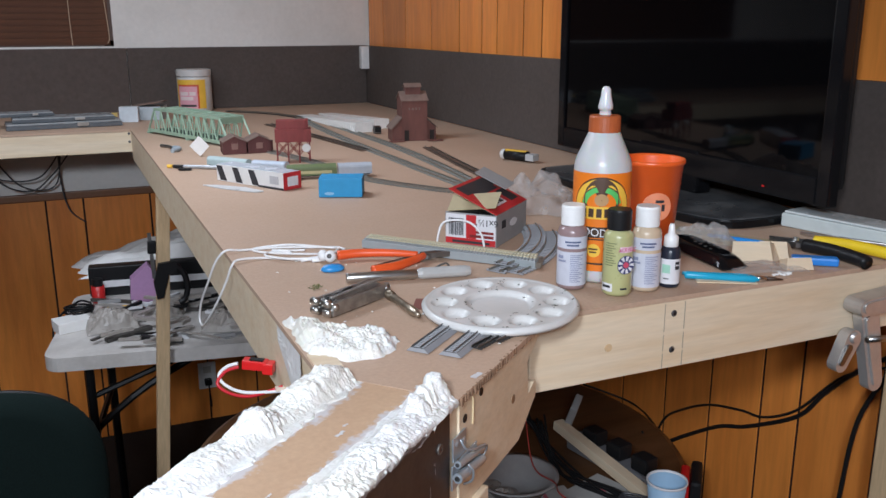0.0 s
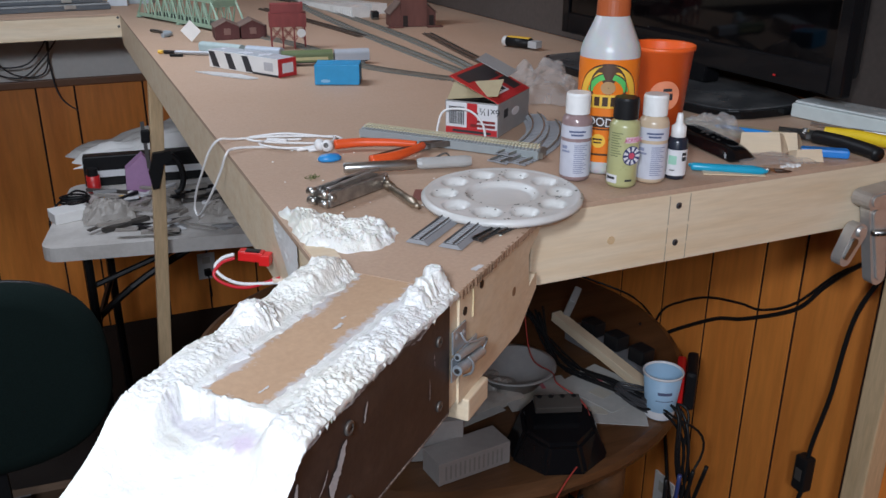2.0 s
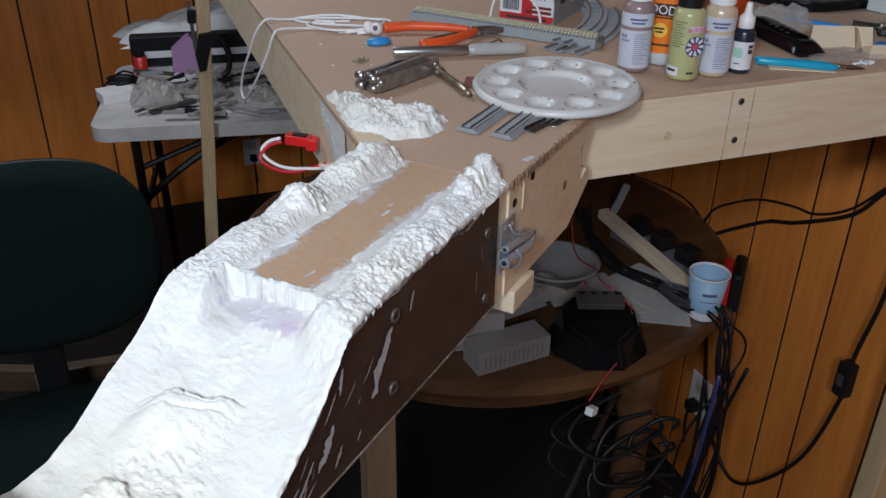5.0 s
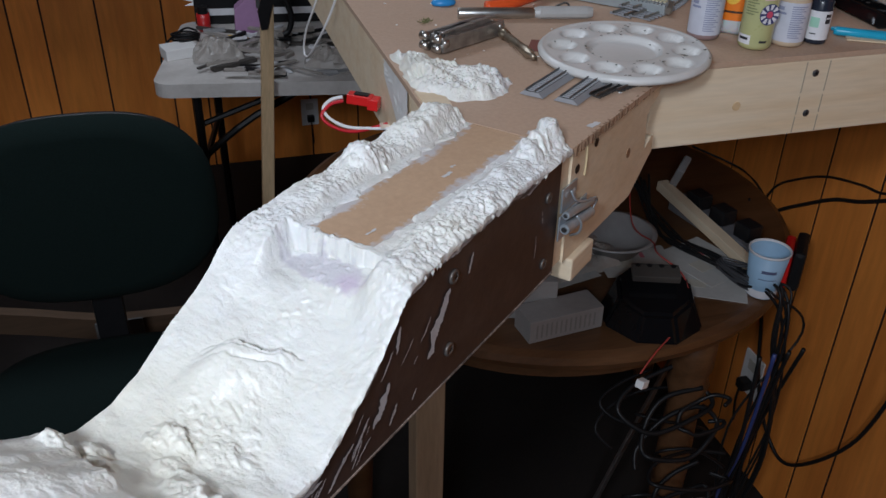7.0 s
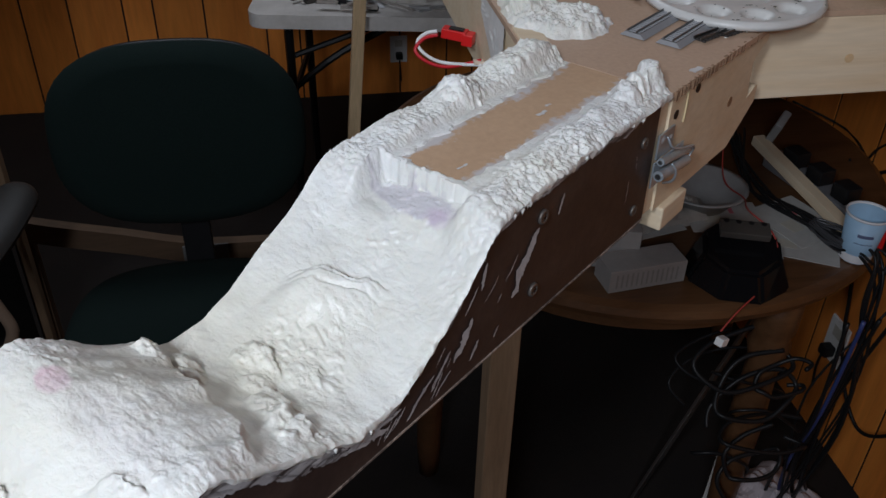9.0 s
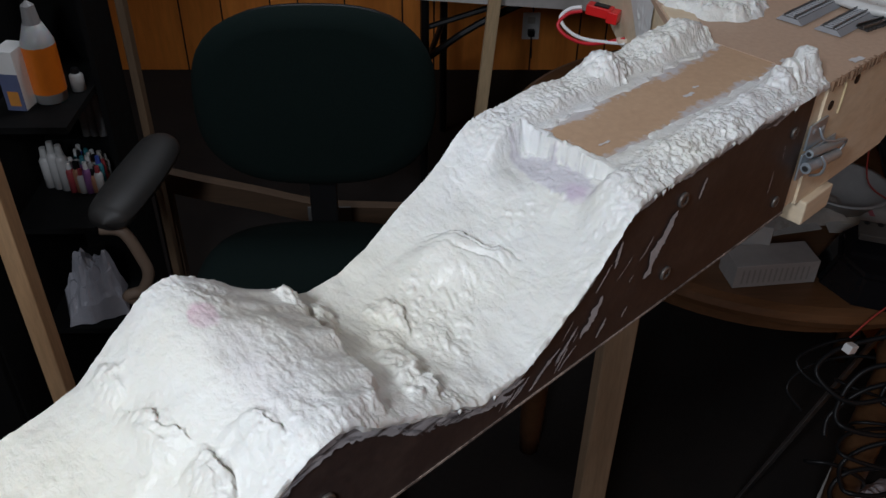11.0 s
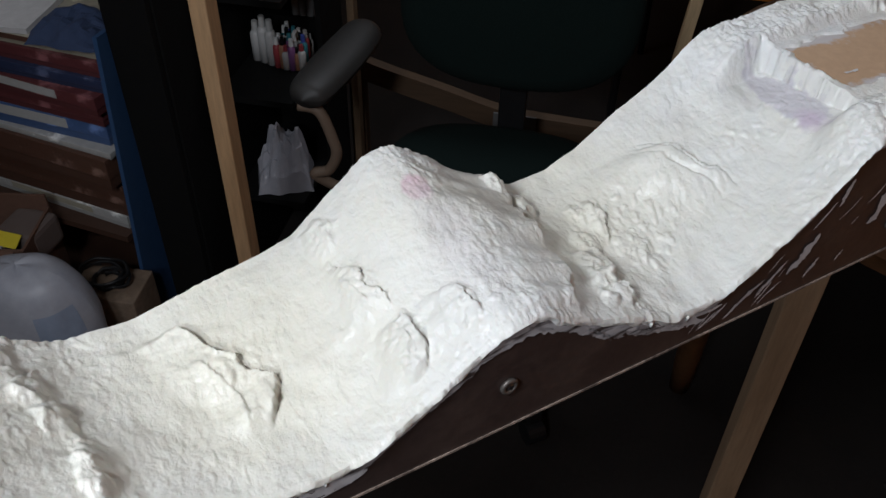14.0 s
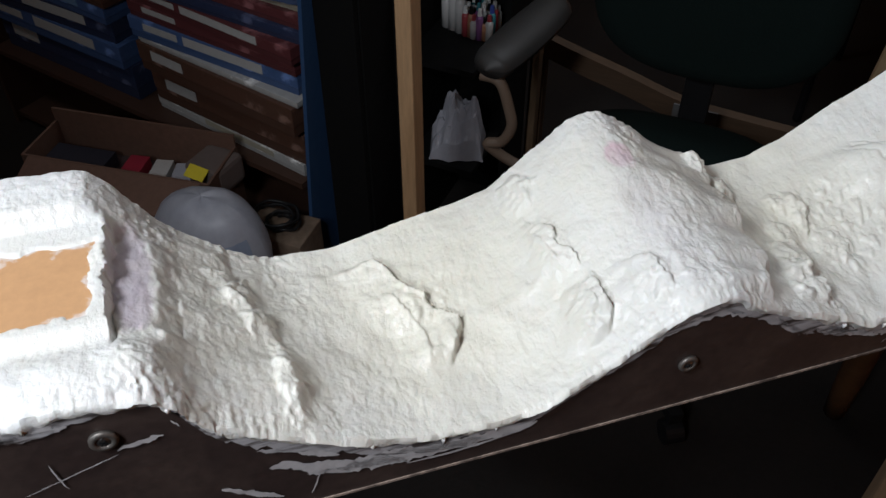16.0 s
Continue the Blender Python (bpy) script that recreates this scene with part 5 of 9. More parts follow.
# track pieces on grey plastic roadbed
ROADBED = plain("grey_roadbed", (0.27, 0.28, 0.30), 0.6, bump=0.2, bump_scale=500)
TIE = plain("black_ties", (0.035, 0.033, 0.032), 0.6)
RAILM = plain("rail_metal", (0.42, 0.40, 0.36), 0.35, 0.9)


def road_track(x, y, turn, length, label):
    t = empty("track_section", on(x, y, turn), label, "track", "track sections by the bridge")
    part("roadbed", prism([(-0.0125, 0), (0.0125, 0), (0.0075, 0.0045), (-0.0075, 0.0045)], 0, length, m=Matrix(((0, 0, 1, 0), (1, 0, 0, 0), (0, 1, 0, 0), (0, 0, 0, 1)))), ROADBED, t)
    n = int(length / 0.0048)
    ties = boxes((0.0012, -0.0072, 0.0046, 0.0034, 0.0072, 0.0056))
    me = mesh_of("tie", ties, plain("grey_tie", (0.33, 0.34, 0.36), 0.6))
    part("bed_top", boxes((0, -0.0074, 0.0044, length, 0.0074, 0.00475)), TIE, t)
    for k in range(n):
        ob = new("tie", me)
        ob.parent = t
        ob.matrix_basis = Matrix.Translation((k * 0.0048, 0, 0))
    for s in (-0.0046, 0.0046):
        part("rail", boxes((-0.002, s - 0.0004, 0.0056, length - 0.002, s + 0.0004, 0.0076)), STEEL_DARK, t)
    return t


A = math.degrees(math.atan2(0.6601, 0.7512))
road_track(0.343, 0.884, A, 0.080, "straight piece of grey roadbed model track")
road_track(0.368, 0.860, A, 0.082, "straight piece of grey roadbed model track")


def loose_track(x, y, turn, length, label, z=T + 0.0008, gauge=0.009, mat=TIE, rail=STEEL_DARK, group="loose track", tie_step=0.0052, rx=0):
    t = empty("track_piece", on(x, y, turn, z, rx), label, "track", group)
    me = mesh_of("tie", boxes((0, -gauge * 0.95, 0, 0.0024, gauge * 0.95, 0.0018)), mat)
    for k in range(int(length / tie_step)):
        ob = new("tie", me)
        ob.parent = t
        ob.matrix_basis = Matrix.Translation((k * tie_step, 0, 0))
    for s in (-gauge / 2, gauge / 2):
        part("rail", boxes((-0.003, s - 0.0006, 0.0018, length, s + 0.0006, 0.0044)), rail, t)
    return t


loose_track(0.401, 0.868, 31, 0.058, "short black track offcut with bent ends", gauge=0.007)
loose_track(0.428, 0.878, 27, 0.052, "short black track offcut", gauge=0.007)

# bundle of long grey flexible track, ties up
bundle = empty("track_bundle", on(0.432, 1.322, -50.2), "bundle of long grey plastic track strips with cream edges", "track")
GREYSTRIP = plain("blue_grey_strip", (0.30, 0.33, 0.34), 0.5)
CREAM = plain("cream_strip", (0.62, 0.57, 0.40), 0.5)
for k in range(3):
    o = -0.013 * k
    part("strip", boxes((0, o, 0.0, 0.272, o + 0.011, 0.0115), bevel=0.001), GREYSTRIP, bundle, m=Matrix.Translation((0.004 * k, 0.012, 0)))
    me = mesh_of("tooth", boxes((0, o + 0.001, 0.0112, 0.0030, o + 0.010, 0.0128)), CREAM if k < 2 else GREYSTRIP)
    for q in range(54):
        ob = new("tooth", me)
        ob.parent = bundle
        ob.matrix_basis = Matrix.Translation((0.004 * k + 0.003 + q * 0.005, 0.012, 0))
    part("rail_end", boxes((0.272, o + 0.002, 0.004, 0.279, o + 0.0035, 0.010), (0.272, o + 0.0075, 0.004, 0.279, o + 0.009, 0.010), (0.272, o + 0.002, 0.002, 0.278, o + 0.009, 0.004)), RAILM, bundle, m=Matrix.Translation((0.004 * k, 0.012, 0)))


def curved_track(cx, cy, r, a0, a1, label, z=T + 0.0008, gauge=0.0165, mat=ROADBED):
    t = empty("curved_track", on(cx, cy, 0, z), label, "track", "curved track stack")
    n = int(abs(a1 - a0) * math.pi / 180 * r / 0.008)
    me = mesh_of("tie", boxes((r - gauge * 0.9, -0.0016, 0, r + gauge * 0.9, 0.0016, 0.0022)), mat)
    for k in range(n):
        ob = new("tie", me)
        ob.parent = t
        ob.matrix_basis = Matrix.Rotation(radians(a0 + (a1 - a0) * (k + 0.5) / n), 4, "Z")
    for q in (r - gauge / 2, r + gauge / 2):
        bm = bmesh.new()
        m_ = 24
        rows = []
        for i in range(m_ + 1):
            a = radians(a0 + (a1 - a0) * i / m_)
            rows.append([bm.verts.new(((q + d) * math.cos(a), (q + d) * math.sin(a), zz)) for d, zz in ((-0.0007, 0.0022), (0.0007, 0.0022), (0.0007, 0.005), (-0.0007, 0.005))])
        for a, b in zip(rows, rows[1:]):
            for i in range(4):
                bm.faces.new((a[i], a[(i + 1) % 4], b[(i + 1) % 4], b[i]))
        part("rail", bm, RAILM, t)
    return t


for k, (dx, dy, da) in enumerate(((0, 0, 0), (0.006, 0.004, 2), (0.024, -0.012, -1))):
    curved_track(0.39 + dx, 1.40 + dy, 0.33, -62 + da, -18 + da, "curved grey model track section in a loose stack", T + 0.0008 + 0.0052 * (k if k < 2 else 0) + 0.0)

# long tracks lying across the layout
def long_track(points, label, gauge=0.0165, mat=TIE, rail=RAILM):
    t = empty("laid_track", Matrix(), label, "track", "tracks across the layout")
    path = smooth_path([(x, y, T + 0.001) for x, y in points], 10)
    bm = bmesh.new()
    rails = {-1: [], 1: []}
    run = 0
    for i, p in enumerate(path):
        d = (path[min(i + 1, len(path) - 1)] - path[max(i - 1, 0)]).normalized()
        nrm = Vector((-d.y, d.x, 0))
        for s in rails:
            rails[s].append((p + nrm * s * gauge / 2 + Vector((0, 0, 0.0035)), nrm))
        if i:
            length = (p - path[i - 1]).length
            k = 0
            while run < length:
                c = path[i - 1].lerp(p, run / length)
                box(bm, -0.0014, -gauge * 0.9, 0, 0.0014, gauge * 0.9, 0.002, m=Matrix.Translation(c) @ Matrix.Rotation(math.atan2(d.y, d.x), 4, "Z"))
                run += 0.008
            run -= length
    tagged(part("tie_strip", bm, mat, t), kind="stuff")
    for s, pts in rails.items():
        bm = bmesh.new()
        rows = [[bm.verts.new(p + n_ * a + Vector((0, 0, b))) for a, b in ((-0.0007, -0.0015), (0.0007, -0.0015), (0.0007, 0.0015), (-0.0007, 0.0015))] for p, n_ in pts]
        for a, b in zip(rows, rows[1:]):
            for i in range(4):
                bm.faces.new((a[i], a[(i + 1) % 4], b[(i + 1) % 4], b[i]))
        part("rail", bm, rail, t)
    return t


BROWN_TIE = plain("grey_green_ties", (0.25, 0.26, 0.24), 0.6)
RUST = plain("brown_ties", (0.13, 0.085, 0.06), 0.7)
long_track([(0.80, 3.10), (0.775, 2.5), (0.772, 2.0), (0.775, 1.66)], "long straight grey-green model track", mat=BROWN_TIE)
long_track([(0.845, 3.08), (0.850, 2.3), (0.826, 1.87), (0.800, 1.655)], "long straight grey-green model track", mat=BROWN_TIE)
long_track([(0.925, 2.24), (0.885, 1.95), (0.851, 1.66)], "dark brown siding track beside the elevator", mat=RUST, rail=STEEL_DARK)
long_track([(0.52, 2.35), (0.58, 2.12), (0.615, 1.86), (0.70, 1.69), (0.735, 1.645)], "track curving between the model buildings", mat=BROWN_TIE)
long_track([(0.62, 3.45), (0.74, 3.30), (0.80, 3.14), (0.82, 3.02)], "track with a turnout near the back wall", mat=TIE)
long_track([(0.66, 2.95), (0.72, 2.55), (0.755, 2.25)], "brown track curving past the coal bin", mat=RUST, rail=STEEL_DARK)

# orange-handled pliers
pl = empty("pliers", on(0.487, 1.204, 0), "needle-nose pliers with orange plastic handles lying open", "pliers")
ORANGE_H = plain("orange_grip", (0.78, 0.10, 0.02), 0.4)
part("handle", tube([(-0.115, 0.046, 0.008), (-0.08, 0.040, 0.009), (-0.04, 0.022, 0.009), (-0.012, 0.004, 0.008)], 0.0068, steps=10, taper=0.65), ORANGE_H, pl, "orange dipped grip", smooth=True)
part("handle", tube([(-0.096, -0.048, 0.008), (-0.06, -0.043, 0.009), (-0.026, -0.022, 0.009), (-0.006, -0.004, 0.008)], 0.0072, steps=10, taper=0.65), ORANGE_H, pl, "orange dipped grip", smooth=True)
part("pivot", lathe([(0, 0.012), (0.005, 0.0115), (0.0085, 0.009), (0.0085, 0.003)], 18), STEEL_DARK, pl)
part("jaw", prism([(-0.008, 0.006), (0.010, 0.007), (0.055, 0.0035), (0.055, 0.0012), (-0.006, -0.002)], 0.004, 0.011), STEEL_DARK, pl, m=pose(0, 0, 0, 0, 0, -6))
part("jaw", prism([(-0.008, -0.006), (0.010, -0.007), (0.055, -0.0035), (0.055, -0.0012), (-0.006, 0.002)], 0.004, 0.011), STEEL_DARK, pl, m=pose(0, 0, 0, 0, 0, -6))
part("spring", tube([(-0.085, -0.02, 0.006), (-0.04, -0.004, 0.007), (-0.012, 0.0, 0.007)], 0.0012), STEEL_DARK, pl)

# steel driver rod and white handle
drv = empty("socket_driver", on(0.350, 1.141, -12), "chromed driver shaft with a pale translucent handle", "screwdriver")
bm = lathe([(0, 0), (0.0062, 0), (0.0066, 0.002), (0.0066, 0.088), (0.0056, 0.09), (0.0056, 0.094), (0, 0.094)], 20, m=Matrix.Translation((0, 0, 0.0072)) @ Matrix.Rotation(radians(90), 4, "Y"))
part("shaft", bm, CHROME, drv, smooth=True)
bm = lathe([(0, 0.092), (0.006, 0.092), (0.0075, 0.098), (0.0075, 0.155), (0.006, 0.162), (0, 0.163)], 12, m=Matrix.Translation((0, 0, 0.0078)) @ Matrix.Rotation(radians(90), 4, "Y"))
part("handle", bm, plain("pale_handle", (0.42, 0.42, 0.41), 0.2), drv, "pale ribbed handle")
part("wire", tube([(0.115, 0.03, 0.002), (0.135, 0.026, 0.012), (0.139, 0.014, 0.004)], 0.0014), GREY_PLASTIC, drv)

# folding multitool
WORN = material("worn_stainless", (0.50, 0.49, 0.47), 0.36, metal=0.9, spots=(0.30, 0.29, 0.28), spot_scale=40, spot_level=0.55, grain=0.15, bump=0.1, bump_scale=200)
mt = empty("multitool", on(0.288, 1.031, 30.5), "stainless steel folding multitool, closed, worn", "multitool")
for k, (y0, y1) in enumerate(((-0.016, -0.0105), (0.0105, 0.016))):
    part("handle", boxes((0.0, y0, 0.001, 0.100, y1, 0.018), bevel=0.002), WORN, mt, "steel handle half")
for k in range(5):
    y = -0.0088 + 0.0044 * k
    part("blade", prism([(0.004, 0.003), (0.096, 0.004), (0.098, 0.012), (0.080 - 0.010 * k, 0.0215 - 0.0022 * (k % 3)), (0.012, 0.019 - 0.001 * (k % 2))], y - 0.0011, y + 0.0011, m=TURNUP), STEEL_DARK if k % 2 else WORN, mt)
for x in (0.005, 0.095):
    bm = bmesh.new()
    rod(bm, (x, -0.0172, 0.0115), (x, 0.0172, 0.0115), 0.0042, steps=14)
    part("pivot", bm, CHROME, mt, smooth=True)
for s in (-1, 1):
    bm = bmesh.new()
    for z in (0.006, 0.0165):
        rod(bm, (-0.0025, s * 0.004, z), (-0.0025, s * 0.014, z), 0.0046, steps=12)
    part("knuckle", bm, CHROME, mt, smooth=True)
part("back_plate", boxes((0.006, -0.0105, 0.0195, 0.094, -0.0045, 0.0215), bevel=0.0008), WORN, mt, m=pose(0, 0, 0, 0, -1.5, 0))

# brass nail punch, brown card, moss crumb
bm = lathe([(0, 0), (0.0058, 0.0005), (0.0064, 0.004), (0.0060, 0.011), (0.0036, 0.013), (0.0048, 0.016), (0.0048, 0.060), (0.0056, 0.062), (0.0056, 0.074), (0.0036, 0.080), (0.0030, 0.088), (0, 0.088)], 18, m=Matrix.Translation((0, 0, 0.0052)) @ Matrix.Rotation(radians(90), 4, "Y"))
thing("pin_vise", bm, plain("worn_nickel", (0.42, 0.36, 0.28), 0.35, 0.9, spots=(0.25, 0.2, 0.15), spot_scale=60), on(0.378, 1.062, -87.5), "worn nickel and brass pin vise lying on the table", "tool", smooth=True)
thing("brown_card", boxes((0, 0, 0, 0.05, 0.038, 0.0007)), plain("maroon_card", (0.20, 0.065, 0.05), 0.7), on(0.389, 1.012, -28), "thin reddish-brown card strip under the palette", "card")
random.seed(8)
bm = bmesh.new()
for k in range(40):
    p = Vector((random.gauss(0, 0.003), random.gauss(0, 0.003), abs(random.gauss(0, 0.002))))
    rod(bm, p, p + Vector((random.uniform(-1, 1), random.uniform(-1, 1), random.uniform(0, 1))).normalized() * 0.003, 0.0004, steps=3)
thing("moss_tuft", bm, plain("moss_green", (0.12, 0.15, 0.04), 0.9), on(0.309, 1.136), "tiny clump of dry green moss", "moss")

# earphones with a looped white cable, partly hanging over the edge
ear = empty("earphones", Matrix(), "white wired earphones with a tangled cable hanging off the table", "earphones")
Z0 = T + 0.0022
CORD = plain("white_cord", (0.78, 0.78, 0.78), 0.4)
part("cable", tube([(0.37, 1.262, Z0), (0.33, 1.268, Z0), (0.285, 1.300, Z0), (0.245, 1.296, Z0 + 0.003), (0.232, 1.285, Z0 - 0.002), (0.226, 1.30, 1.275), (0.215, 1.33, 1.235), (0.206, 1.385, 1.19), (0.206, 1.43, 1.172), (0.205, 1.445, 1.18), (0.207, 1.42, 1.215), (0.213, 1.385, 1.252), (0.222, 1.36, 1.288), (0.236, 1.352, Z0 + 0.003), (0.262, 1.358, Z0), (0.31, 1.352, Z0), (0.36, 1.333, Z0), (0.394, 1.318, Z0)], 0.0017, per=10), CORD, ear, smooth=True)
part("cable", tube([(0.394, 1.318, Z0), (0.397, 1.30, Z0), (0.375, 1.288, Z0), (0.33, 1.292, Z0 + 0.003), (0.29, 1.33, Z0), (0.275, 1.352, Z0), (0.287, 1.362, Z0), (0.33, 1.35, Z0 + 0.003), (0.38, 1.322, Z0), (0.388, 1.30, Z0 + 0.003), (0.366, 1.268, Z0)], 0.0017, per=10), CORD, ear, smooth=True)
part("cable", tube([(0.365, 1.265, Z0), (0.35, 1.262, Z0 + 0.002), (0.305, 1.275, Z0 + 0.003), (0.283, 1.305, Z0 + 0.003), (0.30, 1.33, Z0), (0.345, 1.322, Z0)], 0.0017, per=10), CORD, ear, smooth=True)
part("splitter", lathe([(0, 0), (0.0028, 0.001), (0.003, 0.026), (0.002, 0.03), (0, 0.03)], 12, m=pose(0.298, 1.333, Z0 + 0.001, 0, 90, -32)), CORD, ear, smooth=True)
for k, (x, y, tz) in enumerate(((0.349, 1.256, 40), (0.362, 1.247, -30))):
    bud = part("earbud", lathe([(0, 0.012), (0.0045, 0.0115), (0.0078, 0.008), (0.0085, 0.004), (0.006, 0), (0, -0.001)], 20, m=pose(x, y, T + 0.0085, 70, 0, tz)), CORD, ear, smooth=True)
    part("earbud_mesh", lathe([(0, 0.0125), (0.0034, 0.0122), (0.0036, 0.011)], 12, m=pose(x, y, T + 0.0085, 70, 0, tz)), GREY_PLASTIC, bud)
    part("stem", tube([(x, y, T + 0.007), (x - 0.012, y + 0.008, T + 0.004), (x - 0.024, y + 0.012, Z0)], 0.0028), CORD, ear, smooth=True)
thing("blue_clip", lathe([(0, 0.006), (0.010, 0.005), (0.013, 0.002), (0.012, 0), (0, 0)], 22), plain("blue_plastic", (0.03, 0.26, 0.62), 0.35), on(0.352, 1.207) @ Matrix.Diagonal((1.25, 0.8, 1.4, 1)), "small bright blue plastic clip", "clip", smooth=True)
part("cable", tube([(0.515, 1.232, Z0), (0.53, 1.262, T + 0.018), (0.545, 1.272, T + 0.036), (0.572, 1.252, T + 0.038), (0.585, 1.234, T + 0.024), (0.588, 1.226, T + 0.004)], 0.0017, per=10), CORD, ear, smooth=True)

# red plug and pigtail on the table's side
plug = empty("power_connector", Matrix(), "red two-pole connector with red and white wires on the side board", "connector")
REDP = plain("red_plastic", (0.62, 0.015, 0.015), 0.35)
part("housing", boxes((-0.014, -0.007, -0.0055, 0.014, 0.007, 0.0055), (0.010, -0.008, -0.009, 0.022, 0.007, 0.004), bevel=0.0012), REDP, plug, m=pose(0.214, 1.062, 1.243, 0, 4, -28))
part("contact", boxes((-0.006, -0.005, 0.0055, 0.010, 0.003, 0.0070)), BLACK, plug, m=pose(0.214, 1.062, 1.243, 0, 4, -28))
part("wire", tube([(0.196, 1.072, 1.243), (0.184, 1.079, 1.238), (0.175, 1.080, 1.228), (0.182, 1.070, 1.218), (0.200, 1.050, 1.215), (0.236, 1.022, 1.222)], 0.0020), CORD, plug, smooth=True)
part("wire", tube([(0.196, 1.068, 1.240), (0.182, 1.075, 1.234), (0.172, 1.075, 1.221), (0.183, 1.063, 1.212), (0.204, 1.045, 1.212), (0.236, 1.025, 1.226)], 0.0020), plain("red_wire", (0.55, 0.02, 0.03), 0.4), plug, smooth=True)
part("glue_tab", boxes((-0.006, -0.004, -0.002, 0.006, 0.004, 0.002), bevel=0.001), plain("hot_glue", (0.66, 0.55, 0.45), 0.3), plug, m=pose(0.234, 1.026, 1.224))

# television on a glossy stand
TVX, TVY0, TVY1, TVZ0, TVZ1 = 1.105, 1.075, 1.87, 1.345, 1.815
tv = empty("television", Matrix(), "black flat-screen television on a glossy black stand, switched off", "television")
part("case", boxes((TVX + 0.002, TVY0 + 0.02, TVZ0 + 0.02, TVX + 0.05, TVY1 - 0.02, TVZ1 - 0.02), bevel=0.012), BLACK, tv)
part("bezel", boxes((TVX - 0.008, TVY0, TVZ0, TVX + 0.012, TVY0 + 0.026, TVZ1), (TVX - 0.008, TVY1 - 0.026, TVZ0, TVX + 0.012, TVY1, TVZ1), (TVX - 0.008, TVY0 + 0.026, TVZ0, TVX + 0.012, TVY1 - 0.026, TVZ0 + 0.045), (TVX - 0.008, TVY0 + 0.026, TVZ1 - 0.026, TVX + 0.012, TVY1 - 0.026, TVZ1), bevel=0.003), GLOSS_BLACK, tv)
TV_GLASS = material("tv_glass", (0.0015, 0.0015, 0.002), 0.05, grain=0.0, bump=0.0, rough_var=0.02)
TV_GLASS.node_tree.nodes["Principled BSDF"].inputs["Specular IOR Level"].default_value = 0.2
part("screen", boxes((TVX - 0.003, TVY0 + 0.026, TVZ0 + 0.045, TVX + 0.001, TVY1 - 0.026, TVZ1 - 0.026)), TV_GLASS, tv, "dark glossy switched-off screen")
part("power_light", boxes((TVX - 0.0095, 1.208, TVZ0 + 0.012, TVX - 0.0075, 1.213, TVZ0 + 0.015)), REDP, tv, "tiny red standby light")
part("neck", boxes((TVX - 0.006, 1.38, T + 0.014, TVX + 0.03, 1.56, TVZ0 + 0.05), bevel=0.006), GLOSS_BLACK, tv)
bo = []
for k in range(40):
    a = 2 * math.pi * k / 40
    c, s = math.cos(a), math.sin(a)
    bo.append((1.075 + 0.115 * math.copysign(abs(c) ** 0.45, c), 1.475 + 0.305 * math.copysign(abs(s) ** 0.5, s)))
part("stand", prism(bo, T + 0.001, T + 0.012), GLOSS_BLACK, tv, "glossy black stand plate")
part("stand_rim", prism([(1.075 + (x - 1.075) * 0.93, 1.475 + (y - 1.475) * 0.965) for x, y in bo], T + 0.0125, T + 0.0145), material("dusty_gloss", (0.05, 0.052, 0.055), 0.3, spots=(0.12, 0.12, 0.12), spot_scale=14, grain=0.1), tv, "dusty top of the stand")

# remote, brushes, scraps near the front edge
rem = empty("remote_control", on(0.856, 1.066, 80), "black television remote lying on the table", "remote")
part("body", sheet(28, 14, lambda u, v: ((u - 0.5) * 0.165, (v - 0.5) * (0.040 + 0.010 * math.sin(math.pi * u)) , 0.004 + 0.014 * (1 - (2 * v - 1) ** 4) * (1 - (2 * u - 1) ** 8))), GLOSS_BLACK, rem, smooth=True)
part("underside", boxes((-0.080, -0.018, 0, 0.080, 0.018, 0.006), bevel=0.003), BLACK, rem)
for k in range(8):
    part("button", lathe([(0, 0.0195), (0.0022, 0.019), (0.0026, 0.0165)], 10), GREY_PLASTIC, rem, m=pose(-0.03 + 0.014 * (k // 2), -0.007 + 0.014 * (k % 2), -0.0008))


def brush(x, y, turn, length, colour, label, z=T + 0.0042):
    b = empty("paint_brush", on(x, y, turn, z), label, "paint brush", "blue paint brushes")
    m = Matrix.Rotation(radians(90), 4, "Y")
    part("handle", lathe([(0, 0), (0.0024, 0.001), (0.0036, length * 0.35), (0.0042, length * 0.62), (0.003, length * 0.7), (0, length * 0.7)], 12, m=m), colour, b, smooth=True)
    part("ferrule", lathe([(0, length * 0.7), (0.0031, length * 0.7), (0.0027, length * 0.84), (0, length * 0.84)], 12, m=m), CHROME, b, smooth=True)
    part("bristles", lathe([(0.0026, length * 0.84), (0.0028, length * 0.9), (0.0006, length), (0, length)], 10, m=m), DARKBROWN, b, smooth=True)
    return b


TEAL = plain("teal_enamel", (0.02, 0.35, 0.55), 0.3)
thing("teal_marker", lathe([(0, 0), (0.0045, 0.001), (0.005, 0.004), (0.005, 0.030), (0.0046, 0.031), (0.0046, 0.085), (0.002, 0.092), (0, 0.093)], 16, m=Matrix.Rotation(radians(90), 4, "Y")), TEAL, on(0.757, 0.985, -38.5, T + 0.0058), "turquoise marker lying at the table edge", "marker", smooth=True)
brush(0.763, 0.997, -38, 0.125, TEAL, "thin paint brush with turquoise handle")
brush(0.935, 1.150, -62, 0.13, plain("blue_enamel", (0.02, 0.22, 0.60), 0.3), "thin paint brush with blue handle")
thing("balsa_sheet", boxes((0, -0.012, 0, 0.075, 0.012, 0.0015)), PINE, on(0.765, 0.972, -30), "thin balsa wood offcut under the brushes", "wood scrap")
